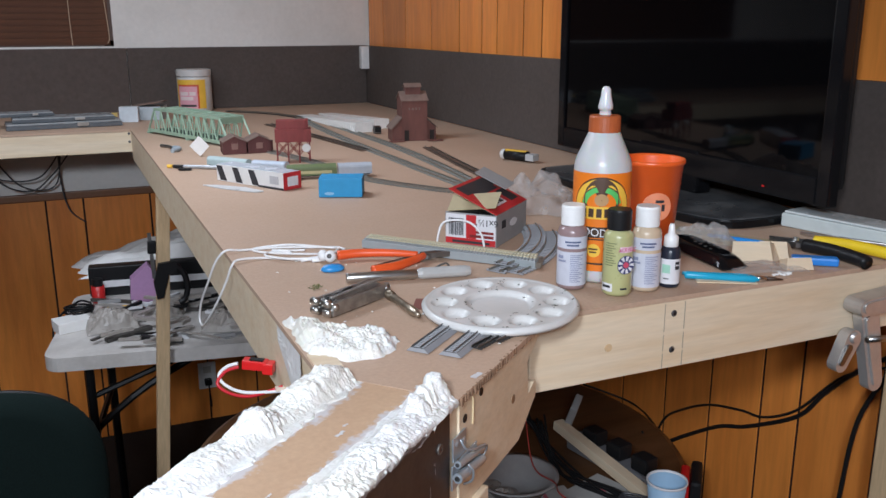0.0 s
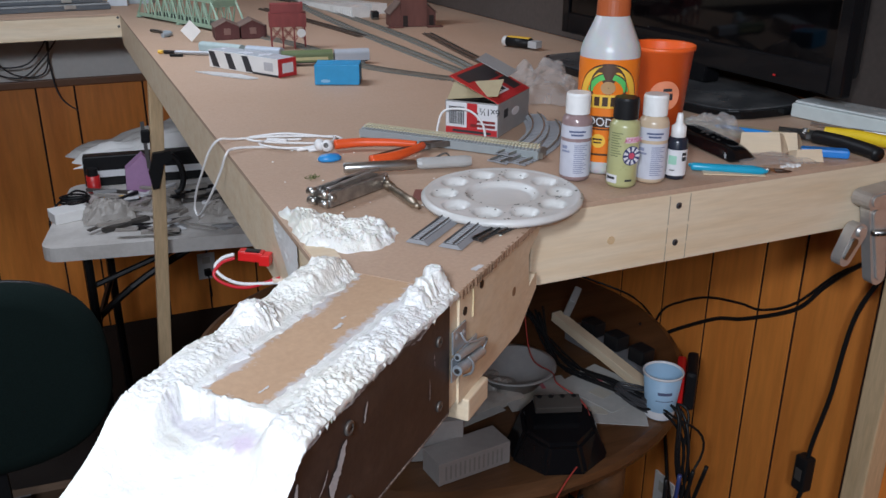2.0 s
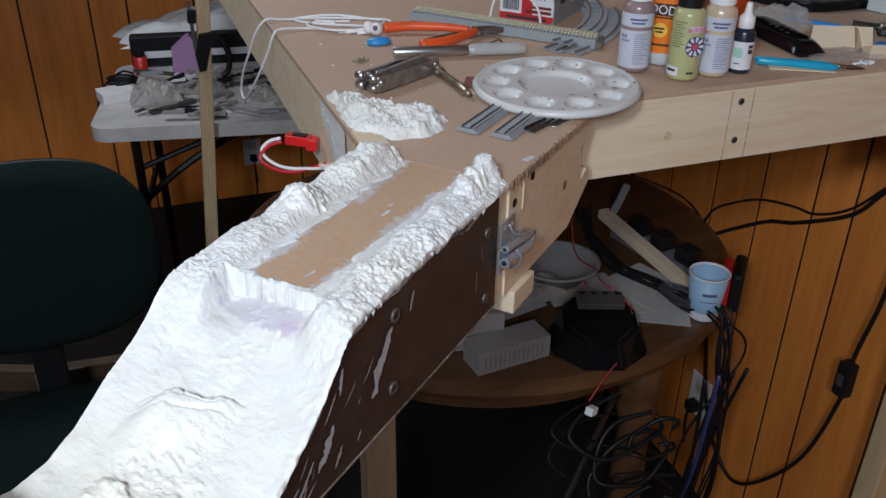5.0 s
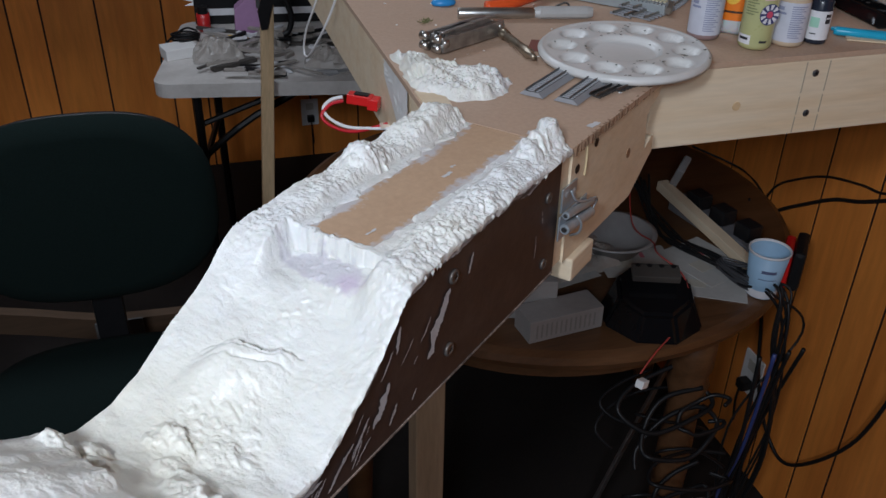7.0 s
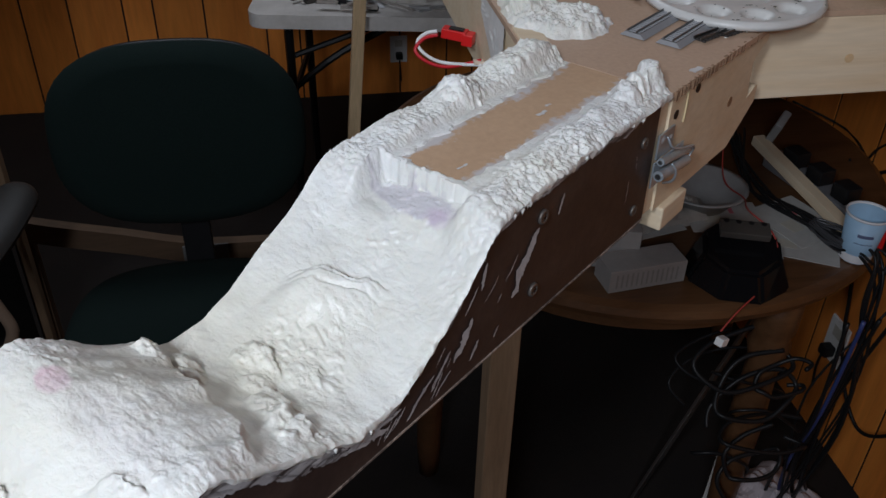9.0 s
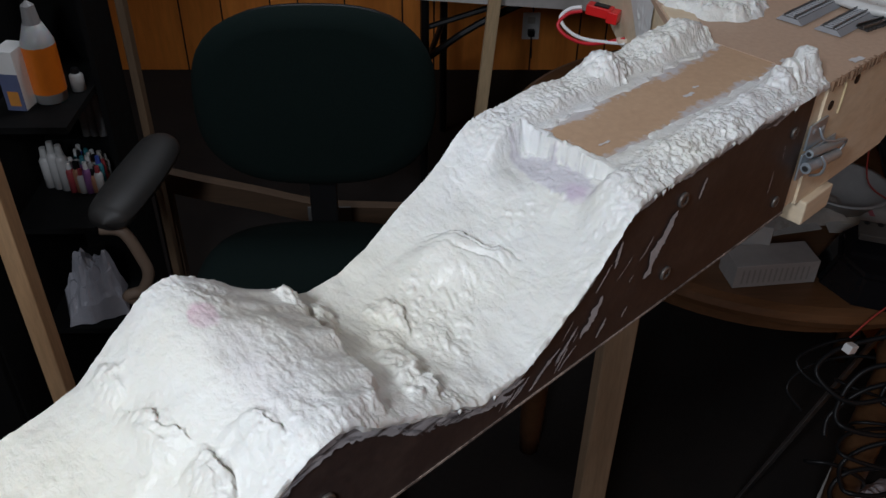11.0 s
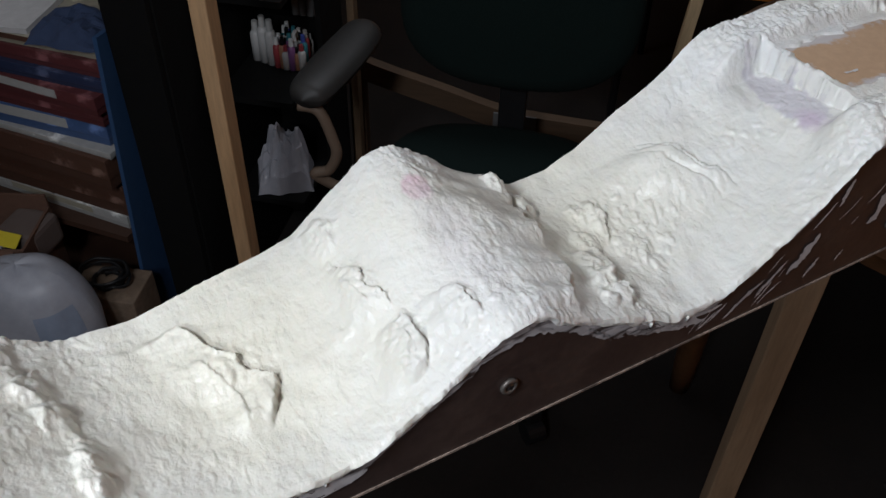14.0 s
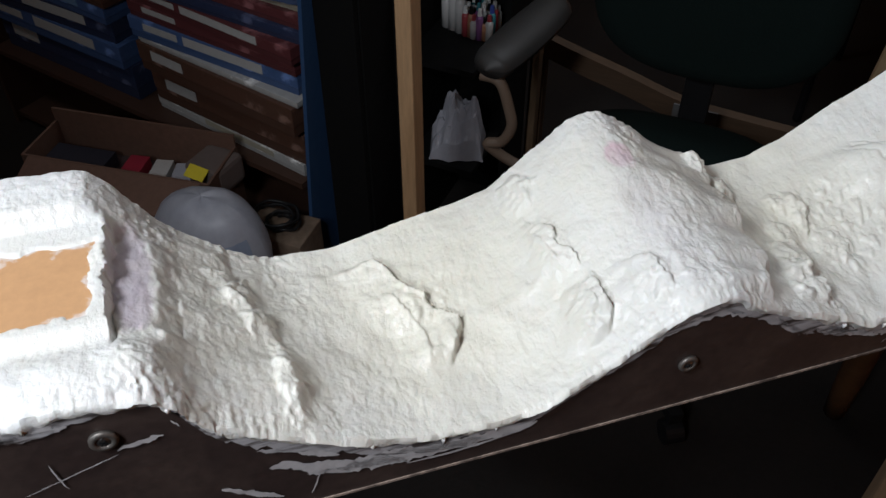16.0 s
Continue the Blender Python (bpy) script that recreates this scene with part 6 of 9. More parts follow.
thing("paper_sleeve", boxes((0, -0.035, 0, 0.17, 0.035, 0.0012)), KRAFT, on(0.90, 1.22, -62), "flat brown paper sleeve", "paper")
# angular balsa scraps
for x, y, turn, pts, h, label in ((0.868, 1.022, -30, [(0, 0), (0.055, -0.006), (0.070, 0.018), (0.060, 0.045), (0.010, 0.040)], 0.026, "angular pale balsa wood scrap"), (0.915, 1.020, -34, [(0, 0), (0.040, -0.004), (0.052, 0.024), (0.030, 0.040), (0, 0.034)], 0.022, "chamfered pale balsa wood block"), (0.905, 0.958, -20, [(0, 0), (0.038, 0), (0.038, 0.022), (0, 0.022)], 0.014, "small square balsa offcut")):
    bm = prism(pts, 0, h)
    for v in bm.verts:
        if v.co.z > h / 2:
            v.co.z -= 0.35 * (v.co.y - 0.01)
            v.co.x *= 0.86
    thing("balsa_scrap", bm, PINE, on(x, y, turn), label, "wood scrap", "balsa scraps")
CLEAR = material("clear_film", (0.75, 0.75, 0.76), 0.25, grain=0.05, bump=0.5, bump_scale=30, depth=0.01, transmission=0.55, alpha=0.45)


def film(name, m, w, d, h, seed, label, n=26):
    """A crumpled sheet of clear plastic film."""
    def at(u, v):
        e = (math.sin(math.pi * u) * math.sin(math.pi * v)) ** 0.5
        x, y = (u - 0.5) * w, (v - 0.5) * d
        z = 0.0015 + h * e * (0.35 + 0.75 * abs(noise.noise(Vector((u * 2.6, v * 2.6, seed)))) + 0.35 * abs(noise.noise(Vector((u * 7, v * 7, seed + 3)))))
        return (x + 0.1 * w * noise.noise(Vector((u * 3, v * 3, seed + 5))), y + 0.1 * d * noise.noise(Vector((u * 3, v * 3, seed + 8))), z)
    return thing(name, sheet(n, n, at), CLEAR, m, label, "plastic bag", smooth=False)


film("plastic_film", on(0.885, 0.975, -20), 0.10, 0.045, 0.012, 3.0, "crumpled scrap of clear plastic film")
film("plastic_film", on(0.905, 1.125, 10), 0.06, 0.09, 0.045, 9.0, "crumpled clear plastic wrapper standing up")
film("plastic_bag", on(0.815, 1.46, -30), 0.13, 0.17, 0.085, 14.0, "crumpled clear plastic bag beside the screw carton", 34)
bm = bmesh.new()
random.seed(31)
for k in range(14):
    box(bm, 0, 0, 0, 0.004, 0.003, 0.0025, m=pose(random.gauss(0, 0.012), random.gauss(0, 0.004), 0, 0, 0, random.uniform(0, 180)))
thing("white_bits", bm, CAPWHITE, on(0.885, 0.945), "small heap of tiny white plastic parts", "plastic parts", kind="stuff")

# wire stripper, knife, grey tray near the clamp
strip = empty("wire_stripper", on(1.005, 1.025, -72), "wire stripper with one black and one yellow handle", "pliers")
part("handle", tube([(0.0, 0.0, 0.009), (0.04, -0.006, 0.010), (0.085, -0.020, 0.009), (0.10, -0.028, 0.008)], 0.0095, steps=10), BLACK, strip, "black grip", smooth=True)
part("handle", tube([(0.0, 0.030, 0.010), (0.05, 0.036, 0.012), (0.11, 0.034, 0.010)], 0.0085, steps=10), plain("yellow_grip", (0.78, 0.55, 0.02), 0.4), strip, "yellow grip", smooth=True)
part("jaw", prism([(-0.06, 0.010), (-0.01, -0.006), (0.005, 0.006), (0.0, 0.036), (-0.015, 0.026)], 0.004, 0.011), STEEL_DARK, strip)
part("bolt", lathe([(0, 0.016), (0.004, 0.015), (0.005, 0.011)], 12), CHROME, strip, m=pose(-0.02, 0.012, 0))
thing("blue_knife", boxes((0, -0.009, 0, 0.06, 0.009, 0.011), bevel=0.003), plain("blue_knife_plastic", (0.03, 0.22, 0.66), 0.35), on(0.940, 0.985, -38), "short blue plastic knife handle", "knife")
tray = empty("grey_tray", on(1.125, 1.17, -78), "pale grey-green plastic tray box with clear lid", "box")
part("body", boxes((0, -0.03, 0, 0.20, 0.03, 0.022), bevel=0.003), plain("pale_grey_plastic", (0.52, 0.57, 0.56), 0.35), tray)
part("lid", boxes((0.004, -0.027, 0.0225, 0.196, 0.027, 0.026), bevel=0.001), plain("lid_plastic", (0.58, 0.62, 0.62), 0.25), tray)
for k, (x, y, turn, ln) in enumerate(((1.075, 1.10, -70, 0.09), (1.10, 1.05, -60, 0.08))):
    bm = bmesh.new()
    rod(bm, (0, 0, 0.004), (ln, 0, 0.004), 0.003, 0.002)
    thing("drill_bit", bm, CHROME, on(x, y, turn), "small steel bit lying by the tray", "drill bit", "loose bits")

# spring clamp on the front board
cl = empty("spring_clamp", Matrix(), "large silver metal spring clamp gripping the front board", "clamp")
SIL = material("brushed_silver", (0.52, 0.50, 0.48), 0.42, metal=0.6, spots=(0.44, 0.42, 0.40), spot_scale=20, grain=0.06, bump=0.05)
FLANK = Matrix.Rotation(radians(90), 4, "X")   # an outline (x, z), thickened towards the room


def rounded(x0, z0, x1, z1, r0, r1, n=8):
    """Outline of a bar with round ends between two points."""
    a = math.atan2(z1 - z0, x1 - x0)
    ends = [(x0 + r0 * math.cos(a + math.pi / 2 + math.pi * k / n), z0 + r0 * math.sin(a + math.pi / 2 + math.pi * k / n)) for k in range(n + 1)]
    return ends + [(x1 + r1 * math.cos(a - math.pi / 2 + math.pi * k / n), z1 + r1 * math.sin(a - math.pi / 2 + math.pi * k / n)) for k in range(n + 1)]


part("jaw", prism(rounded(0.994, 1.253, 1.085, 1.258, 0.0115, 0.013), -0.928, -0.899, m=FLANK), SIL, cl, "rounded silver jaw")
part("jaw_lip", prism(rounded(0.996, 1.2535, 1.083, 1.2585, 0.0080, 0.009), -0.8985, -0.8965, m=FLANK), SIL, cl)
part("arm", prism(rounded(1.016, 1.238, 1.042, 1.135, 0.0165, 0.0130), -0.9255, -0.910, m=FLANK), SIL, cl, "upright silver arm")
part("arm_flange", prism(rounded(1.017, 1.230, 1.042, 1.138, 0.0105, 0.0075), -0.9095, -0.9065, m=FLANK), SIL, cl)
lever = part("lever", prism(rounded(0.985, 1.208, 0.968, 1.174, 0.0135, 0.0105), -0.922, -0.906, m=FLANK), SIL, cl, "winged silver lever")
part("lever_rib", prism(rounded(0.976, 1.198, 0.965, 1.178, 0.0050, 0.0035), -0.9055, -0.9025, m=FLANK), STEEL_DARK, lever)
part("pivot", lathe([(0, 0.004), (0.006, 0.0035), (0.0085, 0.0)], 18, m=Matrix.Translation((0.985, 0.9055, 1.211)) @ FLANK), SIL, cl)
bm = bmesh.new()
rod(bm, (1.008, 0.904, 1.206), (1.085, 0.900, 1.199), 0.0046, steps=12)
part("rod", bm, CHROME, cl, smooth=True)

# ---------------------------------------------------------------- model buildings and boxes further back
def house_mat(name, colour, stripe=60):
    return material(name, colour, 0.65, spots=tuple(c * 0.7 for c in colour), spot_scale=20, grain=0.12, grain_scale=stripe, stretch=(1, 1, 0.3), bump=0.2, bump_scale=200)


def gable(bm, x0, x1, y0, y1, z0, z1, ridge, m=None, along_x=False):
    """A box with a gabled top; the ridge runs along y unless along_x."""
    if along_x:
        pts = [(y0, z0), (y1, z0), (y1, z1), ((y0 + y1) / 2, ridge), (y0, z1)]
        f = Matrix(((0, 0, 1, 0), (1, 0, 0, 0), (0, 1, 0, 0), (0, 0, 0, 1)))
        return prism(pts, x0, x1, bm, (m or Matrix()) @ f)
    pts = [(x0, z0), (x1, z0), (x1, z1), ((x0 + x1) / 2, ridge), (x0, z1)]
    f = Matrix(((1, 0, 0, 0), (0, 0, 1, 0), (0, 1, 0, 0), (0, 0, 0, 1)))
    return prism(pts, y0, y1, bm, (m or Matrix()) @ f)


def roof_pair(x0, x1, y0, y1, z1, ridge, over=0.003, thick=0.0022):
    """Two sloping roof plates with their ridge along y."""
    bm = bmesh.new()
    c = (x0 + x1) / 2
    s = (ridge - z1) / (c - x0)
    f = Matrix(((1, 0, 0, 0), (0, 0, 1, 0), (0, 1, 0, 0), (0, 0, 0, 1)))
    for sign in (-1, 1):
        e = c + sign * (c - x0 + over)
        ez = ridge - s * (c - x0 + over)
        pts = [(c, ridge + 0.0004), (e, ez + 0.0004), (e, ez + thick), (c, ridge + thick)]
        prism(pts if sign > 0 else pts[::-1], y0 - over, y1 + over, bm, f)
    return bm


BARN = house_mat("barn_red_brown", (0.155, 0.058, 0.045))
BARN_ROOF = house_mat("grey_brown_roof", (0.20, 0.135, 0.11))
ACROSS_Z = Matrix.Rotation(radians(90), 4, "Z")
elev = empty("grain_elevator_model", on(0.952, 2.420, -10) @ Matrix.Diagonal((1.06, 1.06, 1.0, 1)), "reddish-brown scale model grain elevator with a cupola", "model building")
bm = gable(None or bmesh.new(), -0.034, 0.034, -0.034, 0.034, 0, 0.112, 0.134)
part("tower", bm, BARN, elev, m=ACROSS_Z)
part("roof", roof_pair(-0.034, 0.034, -0.034, 0.034, 0.112, 0.134), BARN_ROOF, elev, m=ACROSS_Z)
part("cupola", gable(bmesh.new(), -0.014, 0.014, -0.020, 0.020, 0.12, 0.148, 0.156), BARN, elev, m=ACROSS_Z)
part("cupola_roof", roof_pair(-0.014, 0.014, -0.020, 0.020, 0.148, 0.156, 0.003, 0.002), BARN_ROOF, elev, m=ACROSS_Z)
part("shed", prism([(-0.060, 0), (-0.0345, 0), (-0.0345, 0.062), (-0.060, 0.034)], -0.034, 0.034, m=Matrix(((1, 0, 0, 0), (0, 0, 1, 0), (0, 1, 0, 0), (0, 0, 0, 1)))), BARN, elev, "lean-to shed")
part("shed", prism([(0.0345, 0), (0.058, 0), (0.058, 0.036), (0.0345, 0.058)], -0.03, 0.034, m=Matrix(((1, 0, 0, 0), (0, 0, 1, 0), (0, 1, 0, 0), (0, 0, 0, 1)))), BARN, elev, "lean-to shed")
part("shed_roof", prism([(-0.064, 0.0325), (-0.0345, 0.0645), (-0.0345, 0.0665), (-0.064, 0.0345)], -0.037, 0.037, m=Matrix(((1, 0, 0, 0), (0, 0, 1, 0), (0, 1, 0, 0), (0, 0, 0, 1)))), BARN_ROOF, elev)
part("shed_roof", prism([(0.062, 0.0345), (0.0345, 0.0605), (0.0345, 0.0625), (0.062, 0.0365)], -0.033, 0.037, m=Matrix(((1, 0, 0, 0), (0, 0, 1, 0), (0, 1, 0, 0), (0, 0, 0, 1)))), BARN_ROOF, elev)
for x, w in ((-0.028, 0.012), (0.040, 0.012)):
    part("doorway", boxes((x, -0.0346, 0.001, x + w, -0.0342, 0.030)), plain("dark_opening", (0.02, 0.012, 0.01), 0.8), elev, "dark open doorway")
for k in range(4):
    part("window", boxes((-0.016 + 0.009 * k, -0.0348, 0.086, -0.012 + 0.009 * k, -0.0342, 0.092)), BARN_ROOF, elev)
part("shaft_opening", boxes((0.0342, -0.012, 0.06, 0.0348, -0.002, 0.108)), plain("dark_shaft", (0.03, 0.02, 0.018), 0.8), elev)
part("ramp", boxes((-0.07, -0.052, 0, -0.030, -0.036, 0.003), (0.032, -0.056, 0, 0.072, -0.036, 0.003)), BARN, elev)

# white foam incline strips
FOAM = plain("white_foam", (0.74, 0.73, 0.70), 0.8, bump=0.2, bump_scale=200)
for k, (x, y, w) in enumerate(((0.905, 2.63, 0.055), (0.985, 2.70, 0.050))):
    r = empty("foam_incline", on(x, y, 90 + 4), "long white foam track incline with ribbed side", "foam incline", "white foam inclines")
    part("wedge", prism([(0, 0), (0.56 - 0.05 * k, 0), (0.56 - 0.05 * k, 0.004), (0, 0.030)], 0, w, m=Matrix(((1, 0, 0, 0), (0, 0, 1, 0), (0, 1, 0, 0), (0, 0, 0, 1)))), FOAM, r)
    me = mesh_of("rib", boxes((0, -0.003, 0, 0.006, 0.0, 0.012)), FOAM)
    for q in range(34):
        ob = new("rib", me)
        ob.parent = r
        ob.matrix_basis = Matrix.Translation((0.01 + q * 0.014, 0 if k else w + 0.003, 0)) @ Matrix.Diagonal((1, 1, max(0.35, 2.2 - 0.055 * q), 1))
loco = empty("model_coupler_car", on(0.905, 2.585, 80), "small black model rail truck at the foam ramp", "model train")
part("body", boxes((-0.014, -0.010, 0.005, 0.018, 0.010, 0.022), bevel=0.002), BLACK, loco)
for x in (-0.008, 0.010):
    bm = bmesh.new()
    rod(bm, (x, -0.010, 0.005), (x, 0.010, 0.005), 0.0049, steps=14)
    part("wheel", bm, STEEL_DARK, loco)

# sage-green truss bridge
tr = empty("truss_bridge_model", on(0.282, 2.895, math.degrees(math.atan2(-0.421, 0.157))), "sage-green plastic model railway truss bridge", "model bridge")
tr.matrix_world = tr.matrix_world @ Matrix.Diagonal((1.03, 1, 0.88, 1))
SAGE = plain("sage_plastic", (0.30, 0.42, 0.31), 0.5)
L_, W_, H_ = 0.455, 0.072, 0.088
for side, y in enumerate((0.0, W_)):
    part("bottom_chord", boxes((0, y - 0.0025, 0.006, L_, y + 0.0025, 0.016)), SAGE, tr)
    part("top_chord", boxes((0.045, y - 0.0025, H_ - 0.008, L_ - 0.045, y + 0.0025, H_)), SAGE, tr)
    for x0, x1 in ((0.002, 0.047), (L_ - 0.002, L_ - 0.047)):
        bm = bmesh.new()
        rod(bm, (x0, y, 0.010), (x1, y, H_ - 0.004), 0.0033, steps=4)
        part("end_post", bm, SAGE, tr)
    n = 9
    for k in range(n):
        xa, xb = 0.045 + (L_ - 0.09) * k / n, 0.045 + (L_ - 0.09) * (k + 0.5) / n
        xc = 0.045 + (L_ - 0.09) * (k + 1) / n
        for p, q in (((xa, y, H_ - 0.006), (xb, y, 0.012)), ((xb, y, 0.012), (xc, y, H_ - 0.006))):
            bm = bmesh.new()
            rod(bm, p, q, 0.0024, steps=4)
            part("diagonal", bm, SAGE, tr)
        bm = bmesh.new()
        rod(bm, (xa, y, 0.012), (xa, y, H_ - 0.006), 0.0017, steps=4)
        part("upright", bm, SAGE, tr)
for k in range(7):
    x = 0.045 + (L_ - 0.09) * k / 6
    part("top_strut", boxes((x - 0.003, 0.003, H_ - 0.006, x + 0.003, W_ - 0.003, H_ - 0.001)), SAGE, tr)
for k in range(6):
    xa, xb = 0.045 + (L_ - 0.09) * k / 6, 0.045 + (L_ - 0.09) * (k + 1) / 6
    bm = bmesh.new()
    rod(bm, (xa, 0.003, H_ - 0.003), (xb, W_ - 0.003, H_ - 0.003), 0.0014, steps=4)
    part("top_brace", bm, SAGE, tr)
part("deck", boxes((0.0, 0.004, 0.007, L_, W_ - 0.004, 0.011)), plain("dark_green_deck", (0.05, 0.08, 0.06), 0.7), tr)
for x in (0.0, L_ * 0.5, L_ - 0.012):
    part("shoe", boxes((x, -0.006, 0, x + 0.012, 0.008, 0.006), (x, W_ - 0.008, 0, x + 0.012, W_ + 0.006, 0.006)), SAGE, tr)
part("portal", boxes((L_ - 0.050, 0.003, H_ - 0.022, L_ - 0.045, W_ - 0.003, H_ - 0.001)), SAGE, tr)

# decoupage glue jar
jar = empty("glue_jar", on(0.515, 3.530) @ Matrix.Diagonal((1.12, 1.12, 1.10, 1)), "white plastic jar of craft glue with yellow and pink label", "jar")
part("body", lathe([(0, 0), (0.054, 0), (0.056, 0.004), (0.056, 0.112), (0.053, 0.118), (0, 0.118)], 40), WHITE_PLASTIC, jar, smooth=True)
part("lid", lathe([(0.0535, 0.1185), (0.0568, 0.119), (0.0568, 0.138), (0.055, 0.1405), (0, 0.1405)], 48), WHITE_PLASTIC, jar)
part("label", wrap(0.056, -170, -60, 0.012, 0.108, 24, 0.0006), YELLOW, jar)
part("label", wrap(0.056, -160, -84, 0.012, 0.092, 24, 0.0012), plain("orange_red_print", (0.62, 0.10, 0.04), 0.5), jar)
part("label", wrap(0.056, -157, -90, 0.012, 0.086, 24, 0.0018), plain("pink_print", (0.72, 0.36, 0.42), 0.5), jar)
bars(jar, 0.056, [(-150, -120, 0.062, 0.006), (-116, -96, 0.062, 0.006), (-150, -104, 0.046, 0.006)], plain("pale_print", (0.75, 0.62, 0.62), 0.5), 0.0024)
bars(jar, 0.056, [(-150, -96, 0.022, 0.0035)], INK, 0.0024)

# small grey shed, twin maroon sheds, coal bin
shed = empty("shed_model", on(0.33, 3.30, -20), "small grey model shed with a brown roof", "model building")
part("wall", boxes((-0.05, -0.04, 0, 0.045, 0.04, 0.045)), plain("pale_grey_model", (0.40, 0.45, 0.48), 0.6), shed)
part("roof", prism([(-0.05, 0.046), (0.05, 0.060), (0.05, 0.063), (-0.05, 0.049)], -0.044, 0.044, m=Matrix(((1, 0, 0, 0), (0, 0, 1, 0), (0, 1, 0, 0), (0, 0, 0, 1)))), BARN_ROOF, shed)
thing("paper_card", boxes((-0.03, -0.02, 0, 0.03, 0.02, 0.05)), plain("pale_blue_card", (0.55, 0.60, 0.64), 0.7), on(0.255, 3.24, -12), "small pale blue folded card", "card")
MAROON = house_mat("maroon_model", (0.11, 0.032, 0.030))
twin = empty("twin_shed_model", on(0.468, 2.345, -4), "dark maroon model engine sheds with twin gables", "model building")
for x in (-0.032, 0.030):
    part("wall", gable(bmesh.new(), x - 0.029, x + 0.029, -0.014, 0.06, 0, 0.030, 0.044), MAROON, twin)
    part("roof", roof_pair(x - 0.029, x + 0.029, -0.014, 0.06, 0.030, 0.044, 0.002, 0.0015), BARN_ROOF, twin)
    part("window", boxes((x - 0.008, -0.0148, 0.012, x + 0.008, -0.0141, 0.027)), plain("maroon_window", (0.22, 0.12, 0.10), 0.5), twin)
part("chimney", boxes((0.058, 0.0, 0.0, 0.066, 0.012, 0.030)), MAROON, twin)
bin_ = empty("coal_bin_model", on(0.540, 2.150, -14), "red model coal bin standing on a wooden trestle", "model building")
REDM = house_mat("brick_red_model", (0.26, 0.045, 0.042))
part("hopper", boxes((-0.042, -0.022, 0.050, 0.042, 0.022, 0.080)), REDM, bin_)
part("upper_bin", boxes((-0.038, -0.018, 0.0805, 0.030, 0.018, 0.100)), REDM, bin_)
part("ladder_box", boxes((0.030, -0.012, 0.0805, 0.036, 0.012, 0.102)), REDM, bin_)
for x in (-0.038, -0.012, 0.014, 0.038):
    for y in (-0.018, 0.018):
        part("leg", boxes((x - 0.0016, y - 0.0016, 0, x + 0.0016, y + 0.0016, 0.050)), REDM, bin_)
for xa, xb in ((-0.038, -0.012), (-0.012, 0.014), (0.014, 0.038)):
    for y in (-0.0195, 0.0195):
        for za, zb in ((0.018, 0.048), (0.048, 0.018)):
            bm = bmesh.new()
            rod(bm, (xa, y, za), (xb, y, zb), 0.001, steps=4)
            part("brace", bm, REDM, bin_)
part("sign", lathe([(0, 0.0008), (0.010, 0.0008), (0.010, 0)], 20), PAPER, bin_, "round white sign", m=pose(0.03, -0.0215, 0.036, 90, 0, 0))

# striped carton, blue carton, train shells
hz = empty("striped_carton", on(0.330, 1.975, math.degrees(math.atan2(-0.18, 0.10))), "long white carton with black diagonal stripes and a red end", "box")
part("body", boxes((0, 0, 0, 0.205, 0.045, 0.034)), PAPER, hz)
for k in range(3):
    x = 0.012 + 0.050 * k
    part("stripe", prism([(x, 0.002), (x + 0.020, 0.002), (x + 0.006, 0.032), (x - 0.012, 0.032)], -0.0006, -0.0001, m=Matrix(((1, 0, 0, 0), (0, 0, 1, 0), (0, 1, 0, 0), (0, 0, 0, 1)))), INK, hz)
part("stripe", boxes((0.13, -0.0006, 0.0, 0.204, -0.0001, 0.004)), INK, hz)
part("end_print", boxes((0.2051, -0.001, 0.0, 0.2058, 0.046, 0.0345)), RED, hz, "red printed end")
part("end_label", boxes((0.2059, 0.009, 0.007, 0.2064, 0.037, 0.026)), LABEL, hz)
part("bar_code", boxes((0.165, -0.0008, 0.010, 0.19, -0.0001, 0.026)), plain("grey_print", (0.45, 0.45, 0.47), 0.6), hz)
part("window_film", boxes((0.002, 0.002, 0.0342, 0.203, 0.043, 0.0348)), plain("pale_blue_film", (0.55, 0.60, 0.66), 0.25), hz)
bl = empty("blue_carton", on(0.474, 1.703, -22.5), "small bright blue cardboard carton", "box")
BLUEB = plain("sky_blue_card", (0.02, 0.30, 0.60), 0.5)
part("body", boxes((0, 0, 0, 0.082, 0.056, 0.036), bevel=0.0006), BLUEB, bl)
part("logo_patch", prism([(0.009 * math.cos(a) + 0.02, 0.003 * math.sin(a) + 0.007) for a in (2 * math.pi * k / 18 for k in range(18))], -0.0006, -0.0001, m=Matrix(((1, 0, 0, 0), (0, 0, 1, 0), (0, 1, 0, 0), (0, 0, 0, 1)))), plain("pale_blue_print", (0.25, 0.50, 0.72), 0.5), bl)
part("end_flap", boxes((0.0822, 0.002, 0.002, 0.0828, 0.054, 0.034)), plain("dark_blue_card", (0.015, 0.14, 0.30), 0.55), bl)
OLIVE = plain("olive_model", (0.13, 0.17, 0.07), 0.5)


